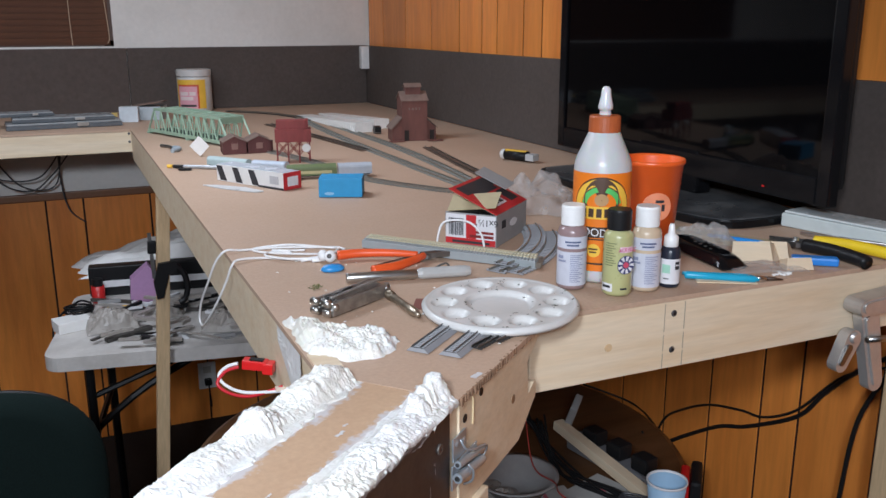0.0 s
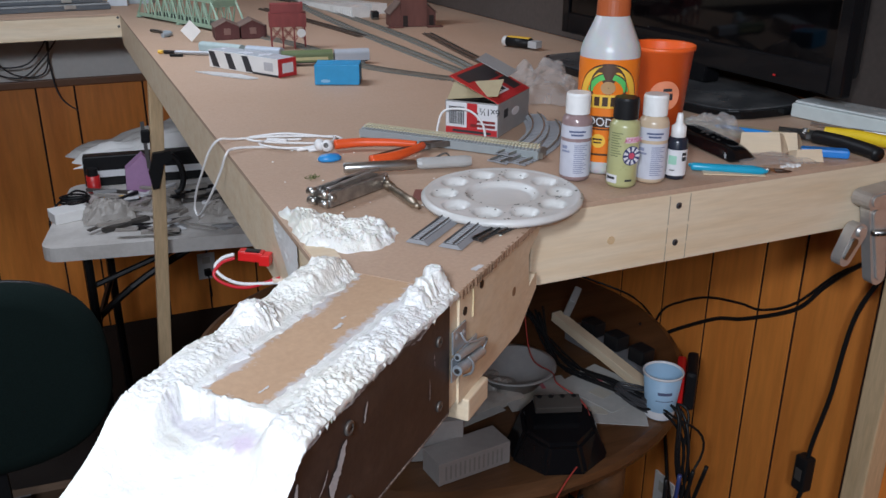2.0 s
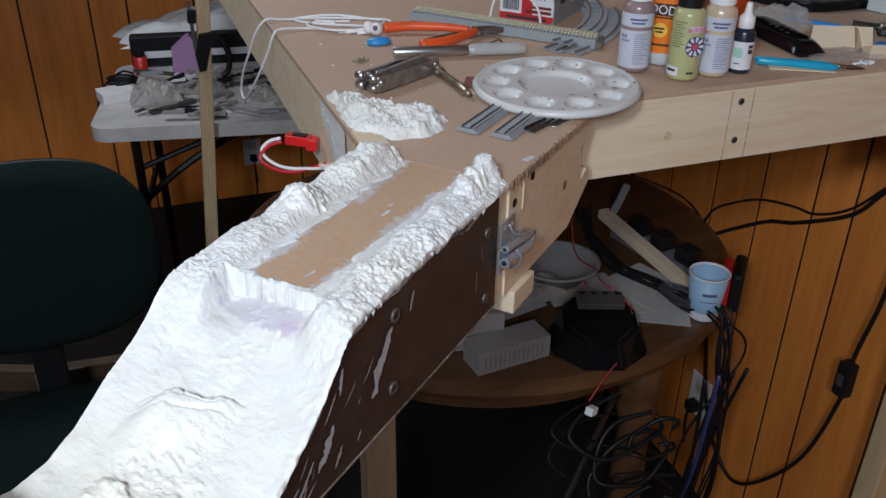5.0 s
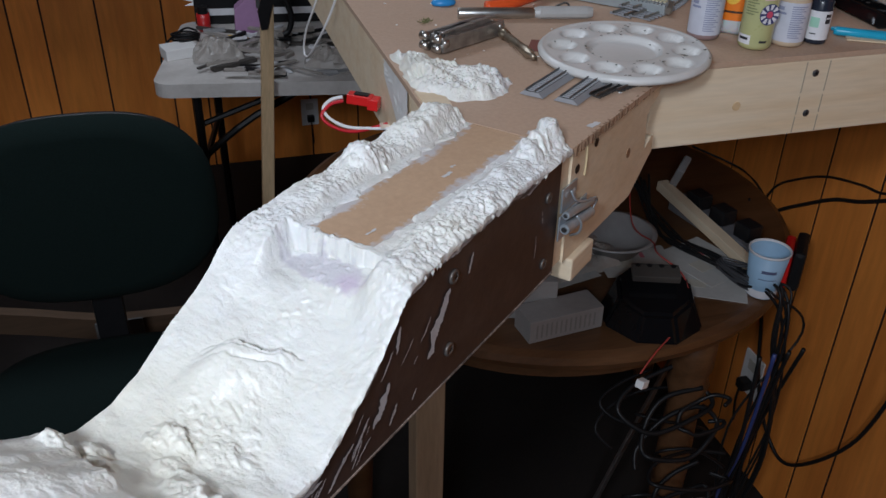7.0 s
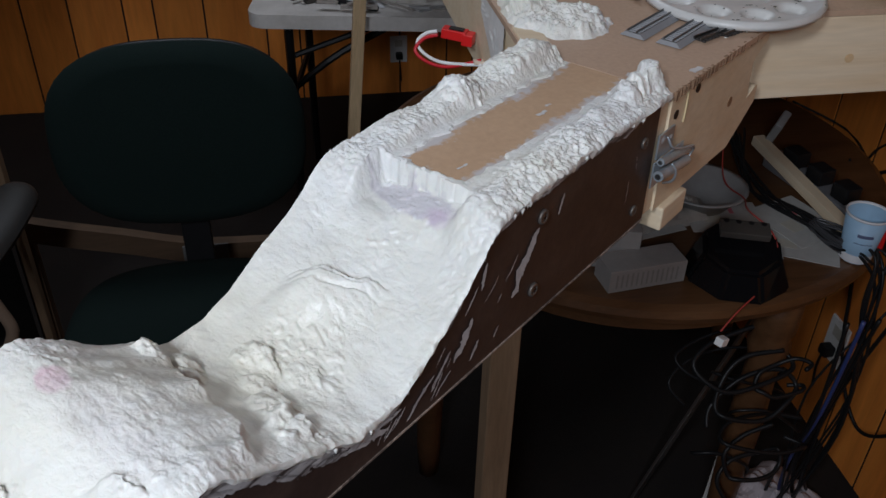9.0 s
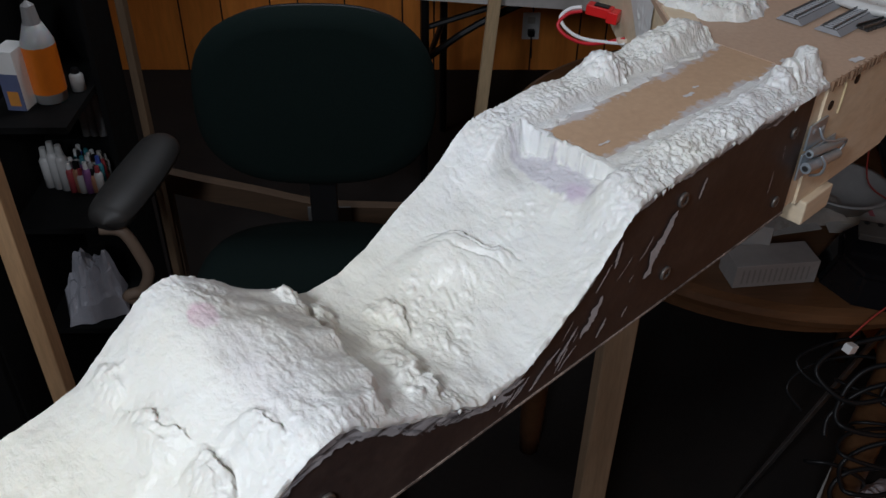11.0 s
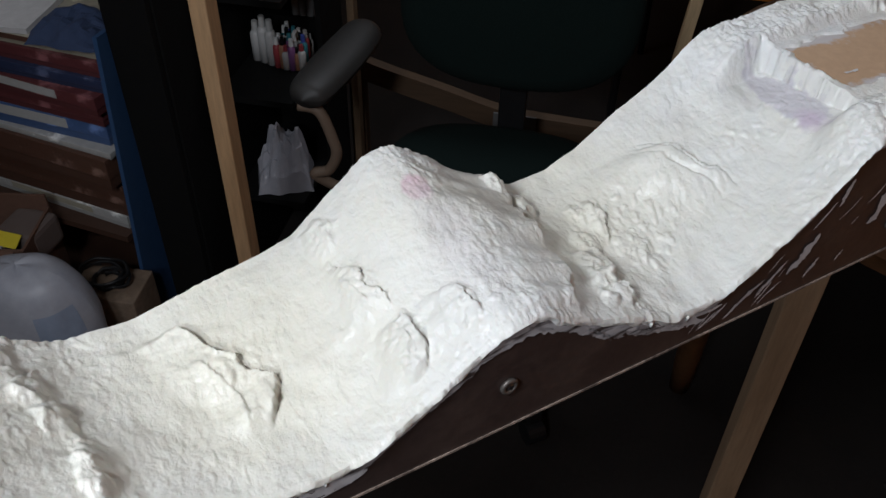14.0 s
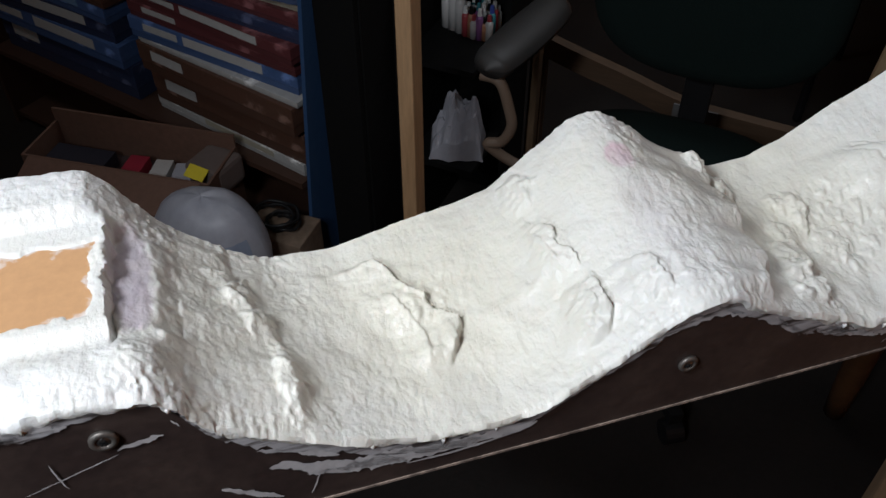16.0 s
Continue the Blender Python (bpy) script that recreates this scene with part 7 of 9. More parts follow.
def shell(name, x, y, turn, length, mat, label, h=0.026, w=0.022, band=None):
    s = empty(name, on(x, y, turn), label, "model train", "model train cars")
    f = Matrix(((0, 0, 1, 0), (1, 0, 0, 0), (0, 1, 0, 0), (0, 0, 0, 1)))
    pts = [(-w / 2, 0.007), (w / 2, 0.007), (w / 2, h * 0.72)] + [(w / 2 * math.cos(a), h * 0.72 + h * 0.28 * math.sin(a)) for a in (math.pi * k / 8 for k in range(1, 8))] + [(-w / 2, h * 0.72)]
    part("body", prism(pts, 0, length, m=f), mat, s)
    for xx in (0.014, length - 0.024):
        for side in (-0.008, 0.008):
            for d in (0, 0.011):
                bm = bmesh.new()
                rod(bm, (xx + d, side - 0.001, 0.005), (xx + d, side + 0.001, 0.005), 0.0049, steps=12)
                part("wheel", bm, STEEL_DARK, s)
    part("underframe", boxes((0.004, -w * 0.4, 0.0045, length - 0.004, w * 0.4, 0.0068)), BLACK, s)
    if band:
        part("band", boxes((length * 0.1, -w / 2 - 0.0005, h * 0.36, length * 0.9, -w / 2 - 0.0001, h * 0.56)), band, s)
    return s


shell("model_locomotive", 0.468, 1.928, -10, 0.105, OLIVE, "olive-green model locomotive with a cream band", 0.030, 0.026, plain("cream_band", (0.50, 0.46, 0.24), 0.5))
shell("model_coach", 0.575, 1.908, -10, 0.072, plain("silver_grey_model", (0.42, 0.45, 0.50), 0.4), "silver-grey model rail coach", 0.030, 0.026)
shell("model_coach", 0.345, 2.155, -52, 0.115, plain("pale_mint_model", (0.42, 0.52, 0.52), 0.45), "pale mint-grey model rail coach shell")
shell("model_coach", 0.425, 2.055, -45, 0.085, plain("pale_blue_model", (0.46, 0.52, 0.60), 0.45), "pale blue-grey model rail coach shell")
thing("paper_tag", boxes((-0.018, -0.0004, -0.018, 0.018, 0.0004, 0.018)), PAPER, pose(0.349, 2.335, T + 0.0262, 0, 45, -30), "small white square paper tag propped up", "paper")
sm = empty("small_pliers", on(0.292, 2.50, -62), "small pair of grey pliers", "pliers")
part("handle", tube([(-0.05, 0.012, 0.004), (-0.02, 0.010, 0.005), (0.02, 0.002, 0.005)], 0.004), STEEL_DARK, sm)
part("handle", tube([(0.06, -0.03, 0.004), (0.05, 0.0, 0.006), (0.02, 0.004, 0.005)], 0.006), plain("blue_grey_grip", (0.30, 0.35, 0.38), 0.5), sm)
hk = empty("hobby_knife", on(0.253, 2.180, -33), "hobby knife with yellow tip cap and black collar", "knife")
bm = bmesh.new()
rod(bm, (0, 0, 0.0045), (0.012, 0, 0.0045), 0.004)
part("tip_cap", bm, YELLOW, hk)
bm = bmesh.new()
rod(bm, (0.014, 0, 0.0045), (0.04, 0, 0.0045), 0.0042)
part("collar", bm, BLACK, hk)
bm = bmesh.new()
rod(bm, (0.04, 0, 0.0045), (0.145, 0, 0.0045), 0.0042)
part("handle", bm, plain("silver_handle", (0.5, 0.52, 0.55), 0.35, 0.7), hk)
thing("black_clip", boxes((-0.014, -0.005, 0, 0.014, 0.005, 0.005), bevel=0.001), BLACK, on(0.285, 2.13, -20), "small black plastic clip", "clip")
thing("plastic_feather", prism([(0, 0), (0.03, 0.012), (0.10, 0.018), (0.155, 0.004), (0.145, -0.012), (0.06, -0.012)], 0, 0.002), plain("frosted_plastic", (0.62, 0.62, 0.62), 0.3), on(0.292, 1.922, -52), "flat blade of frosted clear plastic", "plastic sheet")
mk = empty("marker_tube", on(1.012, 1.985, -62), "short black and yellow glue tube with a white cap", "tube")
mm = Matrix.Translation((0, 0, 0.013)) @ Matrix.Rotation(radians(90), 4, "Y")
part("body", lathe([(0, 0.012), (0.0118, 0.012), (0.012, 0.075), (0, 0.075)], 20, m=mm), BLACK, mk, smooth=True)
part("stripe", boxes((0.014, -0.006, 0.0225, 0.073, 0.006, 0.0258)), YELLOW, mk)
part("cap", lathe([(0, 0), (0.010, 0.0), (0.0125, 0.004), (0.0125, 0.012), (0, 0.012)], 20, m=mm), WHITE_PLASTIC, mk)
part("crimp", boxes((0.075, -0.013, 0.004, 0.098, 0.013, 0.020), bevel=0.002), plain("grey_crimp", (0.45, 0.45, 0.45), 0.4), mk)
# tan wood chip, plaster crumbs on the top
random.seed(17)
me = mesh_of("crumb", lathe([(0, 0.0012), (0.0012, 0.0006), (0.0014, 0)], 6), PLASTER)
for k in range(44):
    x, y = random.uniform(0.27, 0.5), random.uniform(0.86, 1.35)
    if x + y < 1.22:
        continue
    ob = new("crumb", me)
    ob.parent = table
    ob.matrix_basis = pose(x, y, T + 0.0002, 0, 0, random.uniform(0, 360)) @ Matrix.Diagonal((random.uniform(0.4, 1.6), random.uniform(0.4, 1.2), 0.8, 1))
bm = ragged(-0.012, -0.004, 0.04, 0.047, T + 0.0006, 0.003, 5.0, 24, 90)
part("plaster_skim", bm, GREYSKIM, table, m=BRIDGE)
bm = ragged(-0.062, -0.050, 0.005, 0.010, T + 0.0006, 0.003, 7.0, 24, 90)
part("plaster_skim", bm, GREYSKIM, table, m=BRIDGE)

# clear cases and yellow rule on the side arm
case_m = plain("smoky_clear_plastic", (0.16, 0.18, 0.20), 0.15, transmission=0.35)
for k, (x, y, z, w, d, h, turn) in enumerate(((-0.12, 3.16, 0.0, 0.34, 0.12, 0.020, 5), (-0.10, 3.17, 0.021, 0.30, 0.11, 0.014, 3), (-0.14, 3.20, 0.036, 0.16, 0.09, 0.012, 8))):
    c = empty("clear_case", on(x, y, turn, T + 0.0008 + z), "flat smoky clear plastic case in a stack", "case", "stack of clear cases")
    part("tray", boxes((0, -d / 2, 0, w, d / 2, h * 0.7), bevel=0.003), case_m, c)
    part("lid", boxes((0.002, -d / 2 + 0.002, h * 0.72, w - 0.002, d / 2 - 0.002, h), bevel=0.002), plain("grey_lid", (0.30, 0.32, 0.33), 0.2), c)
    part("latch", boxes((w * 0.6, -d / 2 - 0.003, h * 0.3, w * 0.7, -d / 2 - 0.0005, h * 0.9), bevel=0.001), CHROME, c)
thing("yellow_ruler", boxes((0, -0.004, 0, 0.16, 0.004, 0.026)), plain("yellow_wood", (0.60, 0.42, 0.12), 0.5), on(0.06, 3.30, 0), "yellow wooden ruler standing on edge", "ruler")
thing("grey_bits", boxes((0, 0, 0, 0.05, 0.03, 0.012), (0.06, -0.01, 0, 0.09, 0.02, 0.009), (0.02, 0.03, 0.0, 0.08, 0.045, 0.006)), GREY_PLASTIC, on(0.13, 3.16, 0), "a few dark loose metal parts", "parts", kind="stuff")
sw = tagged(empty("wall_box", Matrix.Translation((1.222, YF - 0.016, 1.484)), "small white plastic junction box with a cord", "junction box"), kind="")
part("box", boxes((-0.030, -0.032, -0.045, 0.030, -0.0005, 0.045), bevel=0.004), CAPWHITE, sw)
part("cord", tube([(0.006, -0.018, -0.045), (0.008, -0.012, -0.1), (0.008, -0.010, -0.182)], 0.0022), CORD, sw)
# cables hanging under the side arm
for k, pts in enumerate(([(-0.25, 3.50, 1.22), (-0.18, 3.52, 1.08), (-0.08, 3.52, 1.04), (0.0, 3.52, 1.10), (0.08, 3.5, 1.19), (0.20, 3.5, 1.22)], [(-0.22, 3.54, 1.22), (-0.12, 3.55, 1.06), (0.0, 3.55, 1.05), (0.03, 3.5, 1.22)], [(0.02, 3.56, 1.22), (0.02, 3.57, 1.05), (0.04, 3.57, 0.95), (0.09, 3.57, 0.90)], [(-0.3, 3.48, 1.2), (-0.2, 3.5, 1.10), (-0.05, 3.5, 1.09), (0.05, 3.5, 1.22)])):
    thing("hanging_cable", tube(pts, 0.0028, per=8), plain("dark_grey_cable", (0.05, 0.05, 0.055), 0.5), Matrix(), "thin dark cable drooping below the side arm", "cable", "cables under the arm", smooth=True)

# ---------------------------------------------------------------- folding table with clutter, below the layout
FT = pose(-0.075, 2.572, 0, 0, 0, -10)
ft = empty("folding_table", FT, "white plastic folding table with black steel legs, crowded with clutter", "table")
pts = []
for cx, cy, a0 in ((1.15, 0.05, -90), (1.15, 0.55, 0), (0.05, 0.55, 90), (0.05, 0.05, 180)):
    pts += [(cx + 0.05 * math.cos(radians(a0 + 15 * k)), cy + 0.05 * math.sin(radians(a0 + 15 * k))) for k in range(7)]
OFFW = material("off_white_plastic", (0.62, 0.59, 0.56), 0.45, spots=(0.5, 0.47, 0.44), spot_scale=8, grain=0.05, bump=0.2, bump_scale=300)
part("tabletop", prism(pts, 0.70, 0.74), OFFW, ft)
for x in (0.10, 1.05):
    part("leg", tube([(x, 0.10, 0.70), (x, 0.10, 0.3), (x, 0.08, 0.005)], 0.014, per=2), BLACK, ft)
    part("leg", tube([(x, 0.50, 0.70), (x, 0.50, 0.3), (x, 0.52, 0.005)], 0.014, per=2), BLACK, ft)
    part("cross_bar", tube([(x, 0.10, 0.45), (x, 0.50, 0.45)], 0.010, per=2), BLACK, ft)
part("brace", tube([(0.10, 0.12, 0.57), (0.40, 0.2, 0.66), (0.6, 0.3, 0.69)], 0.009, per=4), BLACK, ft)
part("brace", tube([(0.10, 0.14, 0.46), (0.25, 0.17, 0.57), (0.5, 0.25, 0.68)], 0.011, per=4), BLACK, ft)


def upon(x, y, turn=0.0, z=0.7408, rx=0, ry=0):
    return FT @ pose(x, y, z, rx, ry, turn)


random.seed(77)
film_dark = material("cloudy_bag", (0.34, 0.31, 0.28), 0.3, grain=0.1, bump=0.5, bump_scale=40, depth=0.006)


def bag(name, m, w, d, h, seed, label, mat=None, category="plastic bag", n=22):
    def at(u, v):
        e = max(0.0, math.sin(math.pi * u) * math.sin(math.pi * v)) ** 0.45
        return ((u - 0.5) * w * (1 + 0.15 * noise.noise(Vector((v * 4, seed, 1)))), (v - 0.5) * d * (1 + 0.15 * noise.noise(Vector((u * 4, seed, 2)))),
                0.001 + h * e * (0.7 + 0.5 * noise.noise(Vector((u * 3, v * 3, seed))) + 0.25 * noise.noise(Vector((u * 9, v * 9, seed)))))
    return thing(name, sheet(n, n, at), mat or film_dark, m, label, category)


bag("plastic_bag", upon(0.155, 0.24, 12), 0.15, 0.13, 0.07, 2.0, "brownish clear bag of model parts")
bag("plastic_bag", upon(0.50, 0.16, -10), 0.16, 0.12, 0.06, 5.0, "cloudy clear bag of small parts")
bag("plastic_bag", upon(0.33, 0.10, 5), 0.10, 0.07, 0.022, 7.0, "small clear bag with white pieces", plain("pale_bag", (0.55, 0.55, 0.56), 0.3))
bag("plastic_bag", upon(0.30, 0.33, 5), 0.12, 0.12, 0.05, 9.0, "cloudy bag of sprues")
tent = bmesh.new()
prism([(-0.06, 0), (0.055, 0.0), (0.045, 0.07), (0.0, 0.13), (-0.055, 0.085)], 0, 0.05, tent, Matrix(((1, 0, 0, 0), (0, 0, 1, 0), (0, 1, 0, 0), (0, 0, 0, 1))))
thing("lilac_foam_block", tent, plain("lilac_foam", (0.44, 0.25, 0.44), 0.7), upon(0.25, 0.44, 8), "crumpled lilac foam offcut standing up", "foam")
rr = empty("red_jar", upon(0.085, 0.50), "small red bottle with a black cap", "bottle")
part("body", lathe([(0, 0), (0.020, 0), (0.021, 0.004), (0.021, 0.055), (0, 0.055)], 20), plain("red_bottle", (0.50, 0.02, 0.02), 0.35), rr, smooth=True)
part("cap", lathe([(0, 0.054), (0.017, 0.055), (0.017, 0.078), (0, 0.079)], 20), BLACK, rr)
bx = empty("parts_case", upon(0.08, 0.56, 3), "long black case with white label strip", "case")
part("body", boxes((-0.03, 0, 0, 0.52, 0.05, 0.10), bevel=0.004), BLACK, bx)
part("label_strip", boxes((-0.005, -0.0015, 0.030, 0.40, -0.0002, 0.052)), LABEL, bx)
bag("paper_bag", upon(0.36, 0.80, 6, 0.7408 + 0.045), 0.74, 0.28, 0.115, 11.0, "rumpled white paper bag leaning at the wall", PAPER, "paper bag")
thing("cardboard_box", boxes((0.06, 0.64, 0, 0.62, 0.92, 0.040)), KRAFT, upon(0, 0), "flat cardboard box under the papers", "box")
thing("white_carton", boxes((0, 0, 0, 0.10, 0.055, 0.032), bevel=0.002), PAPER, upon(0.015, 0.19, 28), "small white carton at the table's edge", "carton")
thing("white_carton", boxes((0, 0, 0, 0.06, 0.035, 0.028), bevel=0.002), PAPER, upon(-0.005, 0.24, 25, 0.7408 + 0.0), "tiny white box at the table's edge", "carton")
thing("cable_coil", tube([(0.04 * math.cos(a * 0.9) + 0.004 * (a % 3), 0.03 * math.sin(a * 0.9), 0.008 + 0.0012 * a) for a in range(24)] + [(-0.05, -0.04, 0.01), (-0.06, -0.09, -0.02), (-0.055, -0.10, -0.08)], 0.0035, per=4), BLACK, upon(0.04, 0.37), "coiled black cable with plug hanging over the edge", "cable", smooth=True)
for k in range(84):
    ln = random.uniform(0.04, 0.16)
    w = random.uniform(0.005, 0.022)
    col = random.choice((GREY_PLASTIC, GREY_PLASTIC, CARTON, STEEL_DARK, BLACK, film_dark, film_dark, LABEL))
    thing("model_sprue", boxes((-ln / 2, -w / 2, 0, ln / 2, w / 2, random.uniform(0.003, 0.012))), col, upon(random.uniform(0.12, 0.80), random.uniform(0.03, 0.46), random.uniform(-40, 60), 0.7408 + 0.0115 * (k % 3)), "loose strip of model kit plastic", "plastic strip", "clutter on the folding table")
for x, y, t in ((0.18, 0.40, 12), (0.24, 0.42, 18), (0.12, 0.41, 6)):
    bm = bmesh.new()
    rod(bm, (0, 0, 0.004), (0.13, 0, 0.004), 0.004)
    thing("pen", bm, (YELLOW, plain("purple_pen", (0.16, 0.04, 0.20), 0.4), INK_BLUE)[int(t) % 3], upon(x, y, t), "slim pen lying on the clutter", "pen", "pens")
thing("blue_leaflet", boxes((0, 0, 0, 0.10, 0.06, 0.001)), INK_BLUE, upon(0.60, 0.06, 20), "dark blue printed leaflet", "leaflet")

# black trigger clamp on the rear leg
cp = empty("bar_clamp", pose(0.250, 2.430, 0.965, 0, 4, 0) @ Matrix.Diagonal((0.66, 0.55, 0.68, 1)), "black plastic trigger clamp holding the table leg", "clamp")
part("bar", boxes((-0.050, -0.035, 0.02, -0.036, -0.028, 0.20)), STEEL_DARK, cp, m=pose(0, 0, 0, 0, -6, 0))
part("head", boxes((-0.070, -0.045, 0.115, -0.038, -0.022, 0.165), bevel=0.005), BLACK, cp)
part("body", prism([(-0.030, 0.075), (0.035, 0.085), (0.045, 0.055), (0.008, 0.03), (-0.012, -0.06), (-0.035, -0.065), (-0.048, 0.0)], -0.05, -0.023, m=TURNUP), BLACK, cp)
part("trigger", tube([(0.035, -0.035, 0.065), (0.065, -0.035, 0.035), (0.082, -0.035, -0.02), (0.072, -0.035, -0.07), (0.05, -0.035, -0.085)], 0.012, steps=8), BLACK, cp, smooth=True)

# power outlet on the window wall
def outlet(name, m, label):
    o = empty(name, m, label, "power outlet")
    part("plate", boxes((-0.036, -0.006, -0.058, 0.036, 0, 0.058), bevel=0.003), CAPWHITE, o)
    part("socket", boxes((-0.016, -0.0075, 0.012, 0.016, -0.0061, 0.040), bevel=0.0006), plain("ivory", (0.55, 0.53, 0.47), 0.4), o)
    part("plug", boxes((-0.014, -0.034, -0.036, 0.014, -0.0062, -0.010), bevel=0.004), BLACK, o)
    part("cord", tube([(0.0, -0.03, -0.03), (0.002, -0.035, -0.07), (0.006, -0.03, -0.13)], 0.003), BLACK, o)
    return o


outlet("wall_outlet", pose(0.492, YF - 0.0122, 0.20), "white wall outlet with a black plug on the wood panelling")
outlet("wall_outlet", pose(XR - 0.0005, 1.515, 0.275, 0, 0, -90), "white wall outlet with black plugs near the floor")

# ---------------------------------------------------------------- round oak table and what lies on it
RT = pose(0.705, 1.672, 0)
rt = empty("round_table", RT, "round varnished oak table with turned legs standing under the layout", "table")
part("tabletop", lathe([(0, 0.695), (0.503, 0.695), (0.521, 0.700), (0.525, 0.712), (0.521, 0.724), (0.508, 0.730), (0, 0.730)], 96), SHADED_OAK, rt, smooth=False)
part("apron", lathe([(0.44, 0.62), (0.44, 0.695), (0.42, 0.695), (0.42, 0.62), (0.44, 0.62)], 64), SHADED_OAK, rt)
for k in range(4):
    a = radians(-71 + 90 * k)
    part("leg", lathe([(0, 0), (0.022, 0), (0.026, 0.08), (0.034, 0.35), (0.030, 0.52), (0.040, 0.56), (0.034, 0.58), (0.040, 0.60), (0.040, 0.694), (0, 0.694)], 20), SHADED_OAK, rt, m=Matrix.Translation((0.455 * math.cos(a), 0.455 * math.sin(a), 0)), smooth=True)
ZR = 0.7308
# charger or speaker-like black octagon
ch = empty("train_controller", pose(0.742, 1.232, ZR, 0, 0, -20), "chunky black octagonal power unit with sockets", "power supply")
f8 = [(0.092 * math.cos(radians(22.5 + 45 * k)), 0.088 * math.sin(radians(22.5 + 45 * k))) for k in range(8)]
bm = prism(f8, 0, 0.055)
for v in bm.verts:
    if v.co.z > 0.03:
        v.co.x *= 0.72
        v.co.y *= 0.72
        v.co.z += 0.25 * v.co.y + 0.006
bmesh.ops.bevel(bm, geom=list(bm.edges), offset=0.006, segments=2, affect="EDGES")
part("body", bm, GLOSS_BLACK, ch)
part("socket_panel", boxes((-0.04, 0.012, 0.073, 0.04, 0.045, 0.086), bevel=0.002), GREY_PLASTIC, ch, m=pose(0, 0, 0, 12, 0, 0))
for k in range(4):
    part("terminal", lathe([(0, 0.016), (0.005, 0.015), (0.006, 0.008)], 10), BLACK, ch, m=pose(-0.03 + 0.02 * k, 0.022, 0.078))
# Pale card, paper and bowl here have shade mixed into their colour.
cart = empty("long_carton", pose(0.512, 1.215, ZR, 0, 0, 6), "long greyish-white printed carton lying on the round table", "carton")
part("body", boxes((0, 0, 0, 0.138, 0.055, 0.042), bevel=0.001), plain("shaded_pale_card", (0.30, 0.285, 0.275), 0.6), cart)
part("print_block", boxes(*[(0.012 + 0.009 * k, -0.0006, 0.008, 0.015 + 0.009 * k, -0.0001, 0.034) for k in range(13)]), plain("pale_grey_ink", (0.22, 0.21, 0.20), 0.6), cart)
thing("white_carton", boxes((0, 0, 0, 0.09, 0.10, 0.075), bevel=0.002), plain("shaded_white_card", (0.34, 0.325, 0.31), 0.7), pose(0.495, 1.295, ZR, 0, 0, -15), "white carton with grey print", "carton")
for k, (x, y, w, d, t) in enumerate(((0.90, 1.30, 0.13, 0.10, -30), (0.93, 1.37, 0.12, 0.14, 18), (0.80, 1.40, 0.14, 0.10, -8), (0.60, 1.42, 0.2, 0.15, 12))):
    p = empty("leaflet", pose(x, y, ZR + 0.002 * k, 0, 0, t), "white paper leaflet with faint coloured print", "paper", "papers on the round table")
    part("sheet", boxes((-w / 2, -d / 2, 0, w / 2, d / 2, 0.0012)), plain("shaded_paper", (0.42, 0.41, 0.39), 0.8), p)
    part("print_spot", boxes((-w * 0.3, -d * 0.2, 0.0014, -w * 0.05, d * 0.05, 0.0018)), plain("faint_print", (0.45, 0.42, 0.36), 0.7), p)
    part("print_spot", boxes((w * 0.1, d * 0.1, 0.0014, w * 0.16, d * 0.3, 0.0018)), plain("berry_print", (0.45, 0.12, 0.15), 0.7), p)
thing("white_bowl", lathe([(0, 0.004), (0.05, 0.004), (0.076, 0.040), (0.084, 0.043), (0.084, 0.046), (0.074, 0.044), (0.046, 0.010), (0, 0.009)], 40), plain("shaded_white_bowl", (0.34, 0.335, 0.33), 0.4), pose(0.775, 1.455, ZR), "wide shallow white bowl", "bowl", smooth=True)
bag("plastic_bag", pose(0.66, 1.44, ZR, 0, 0, 10), 0.22, 0.14, 0.06, 4.4, "cloudy crumpled plastic bag")
stick = thing("wood_stick", boxes((-0.16, -0.012, 0, 0.16, 0.012, 0.020), bevel=0.001), PINE, pose(0.972, 1.44, ZR + 0.025, 0, 6, -84), "pale pine stick lying across the papers", "wood stick")
ps = empty("power_strip", pose(1.015, 1.455, ZR + 0.001, 0, 0, -80), "grey and black power strip with plugs", "power strip")
part("body", boxes((-0.13, -0.026, 0, 0.13, 0.026, 0.030), bevel=0.004), plain("grey_strip_plastic", (0.16, 0.16, 0.17), 0.45), ps)
for k in range(3):
    part("plug", boxes((-0.09 + 0.07 * k, -0.018, 0.030, -0.05 + 0.07 * k, 0.018, 0.062), bevel=0.004), BLACK, ps)
br_ = empty("foam_brush", pose(0.985, 1.60, ZR + 0.05, 20, -25, 40), "grey foam brush leaning on the power strip", "brush")
part("head", boxes((-0.022, -0.008, 0, 0.022, 0.008, 0.075), bevel=0.004), plain("grey_foam", (0.32, 0.32, 0.32), 0.9), br_)
part("handle", boxes((-0.006, -0.004, -0.05, 0.006, 0.004, 0.0)), PINE, br_)
pc = empty("paper_cup", pose(0.975, 1.252, ZR), "pale blue and white paper cup", "cup")
CUPB = material("pale_blue_cup", (0.34, 0.52, 0.70), 0.5, grain=0.03)
part("body", lathe([(0, 0.003), (0.0245, 0.003), (0.025, 0), (0.0265, 0.001), (0.0355, 0.088), (0.034, 0.088), (0.0255, 0.006), (0, 0.006)], 36), CUPB, pc, smooth=True)
part("rim", lathe([(0.034, 0.087), (0.037, 0.088), (0.037, 0.092), (0.0345, 0.092), (0.034, 0.087)], 36), LABEL, pc, "white rolled rim", smooth=True)
part("band", wrap(0.0265, -180, 180, 0.002, 0.018, 36, 0.0006, 0.0282), LABEL, pc)
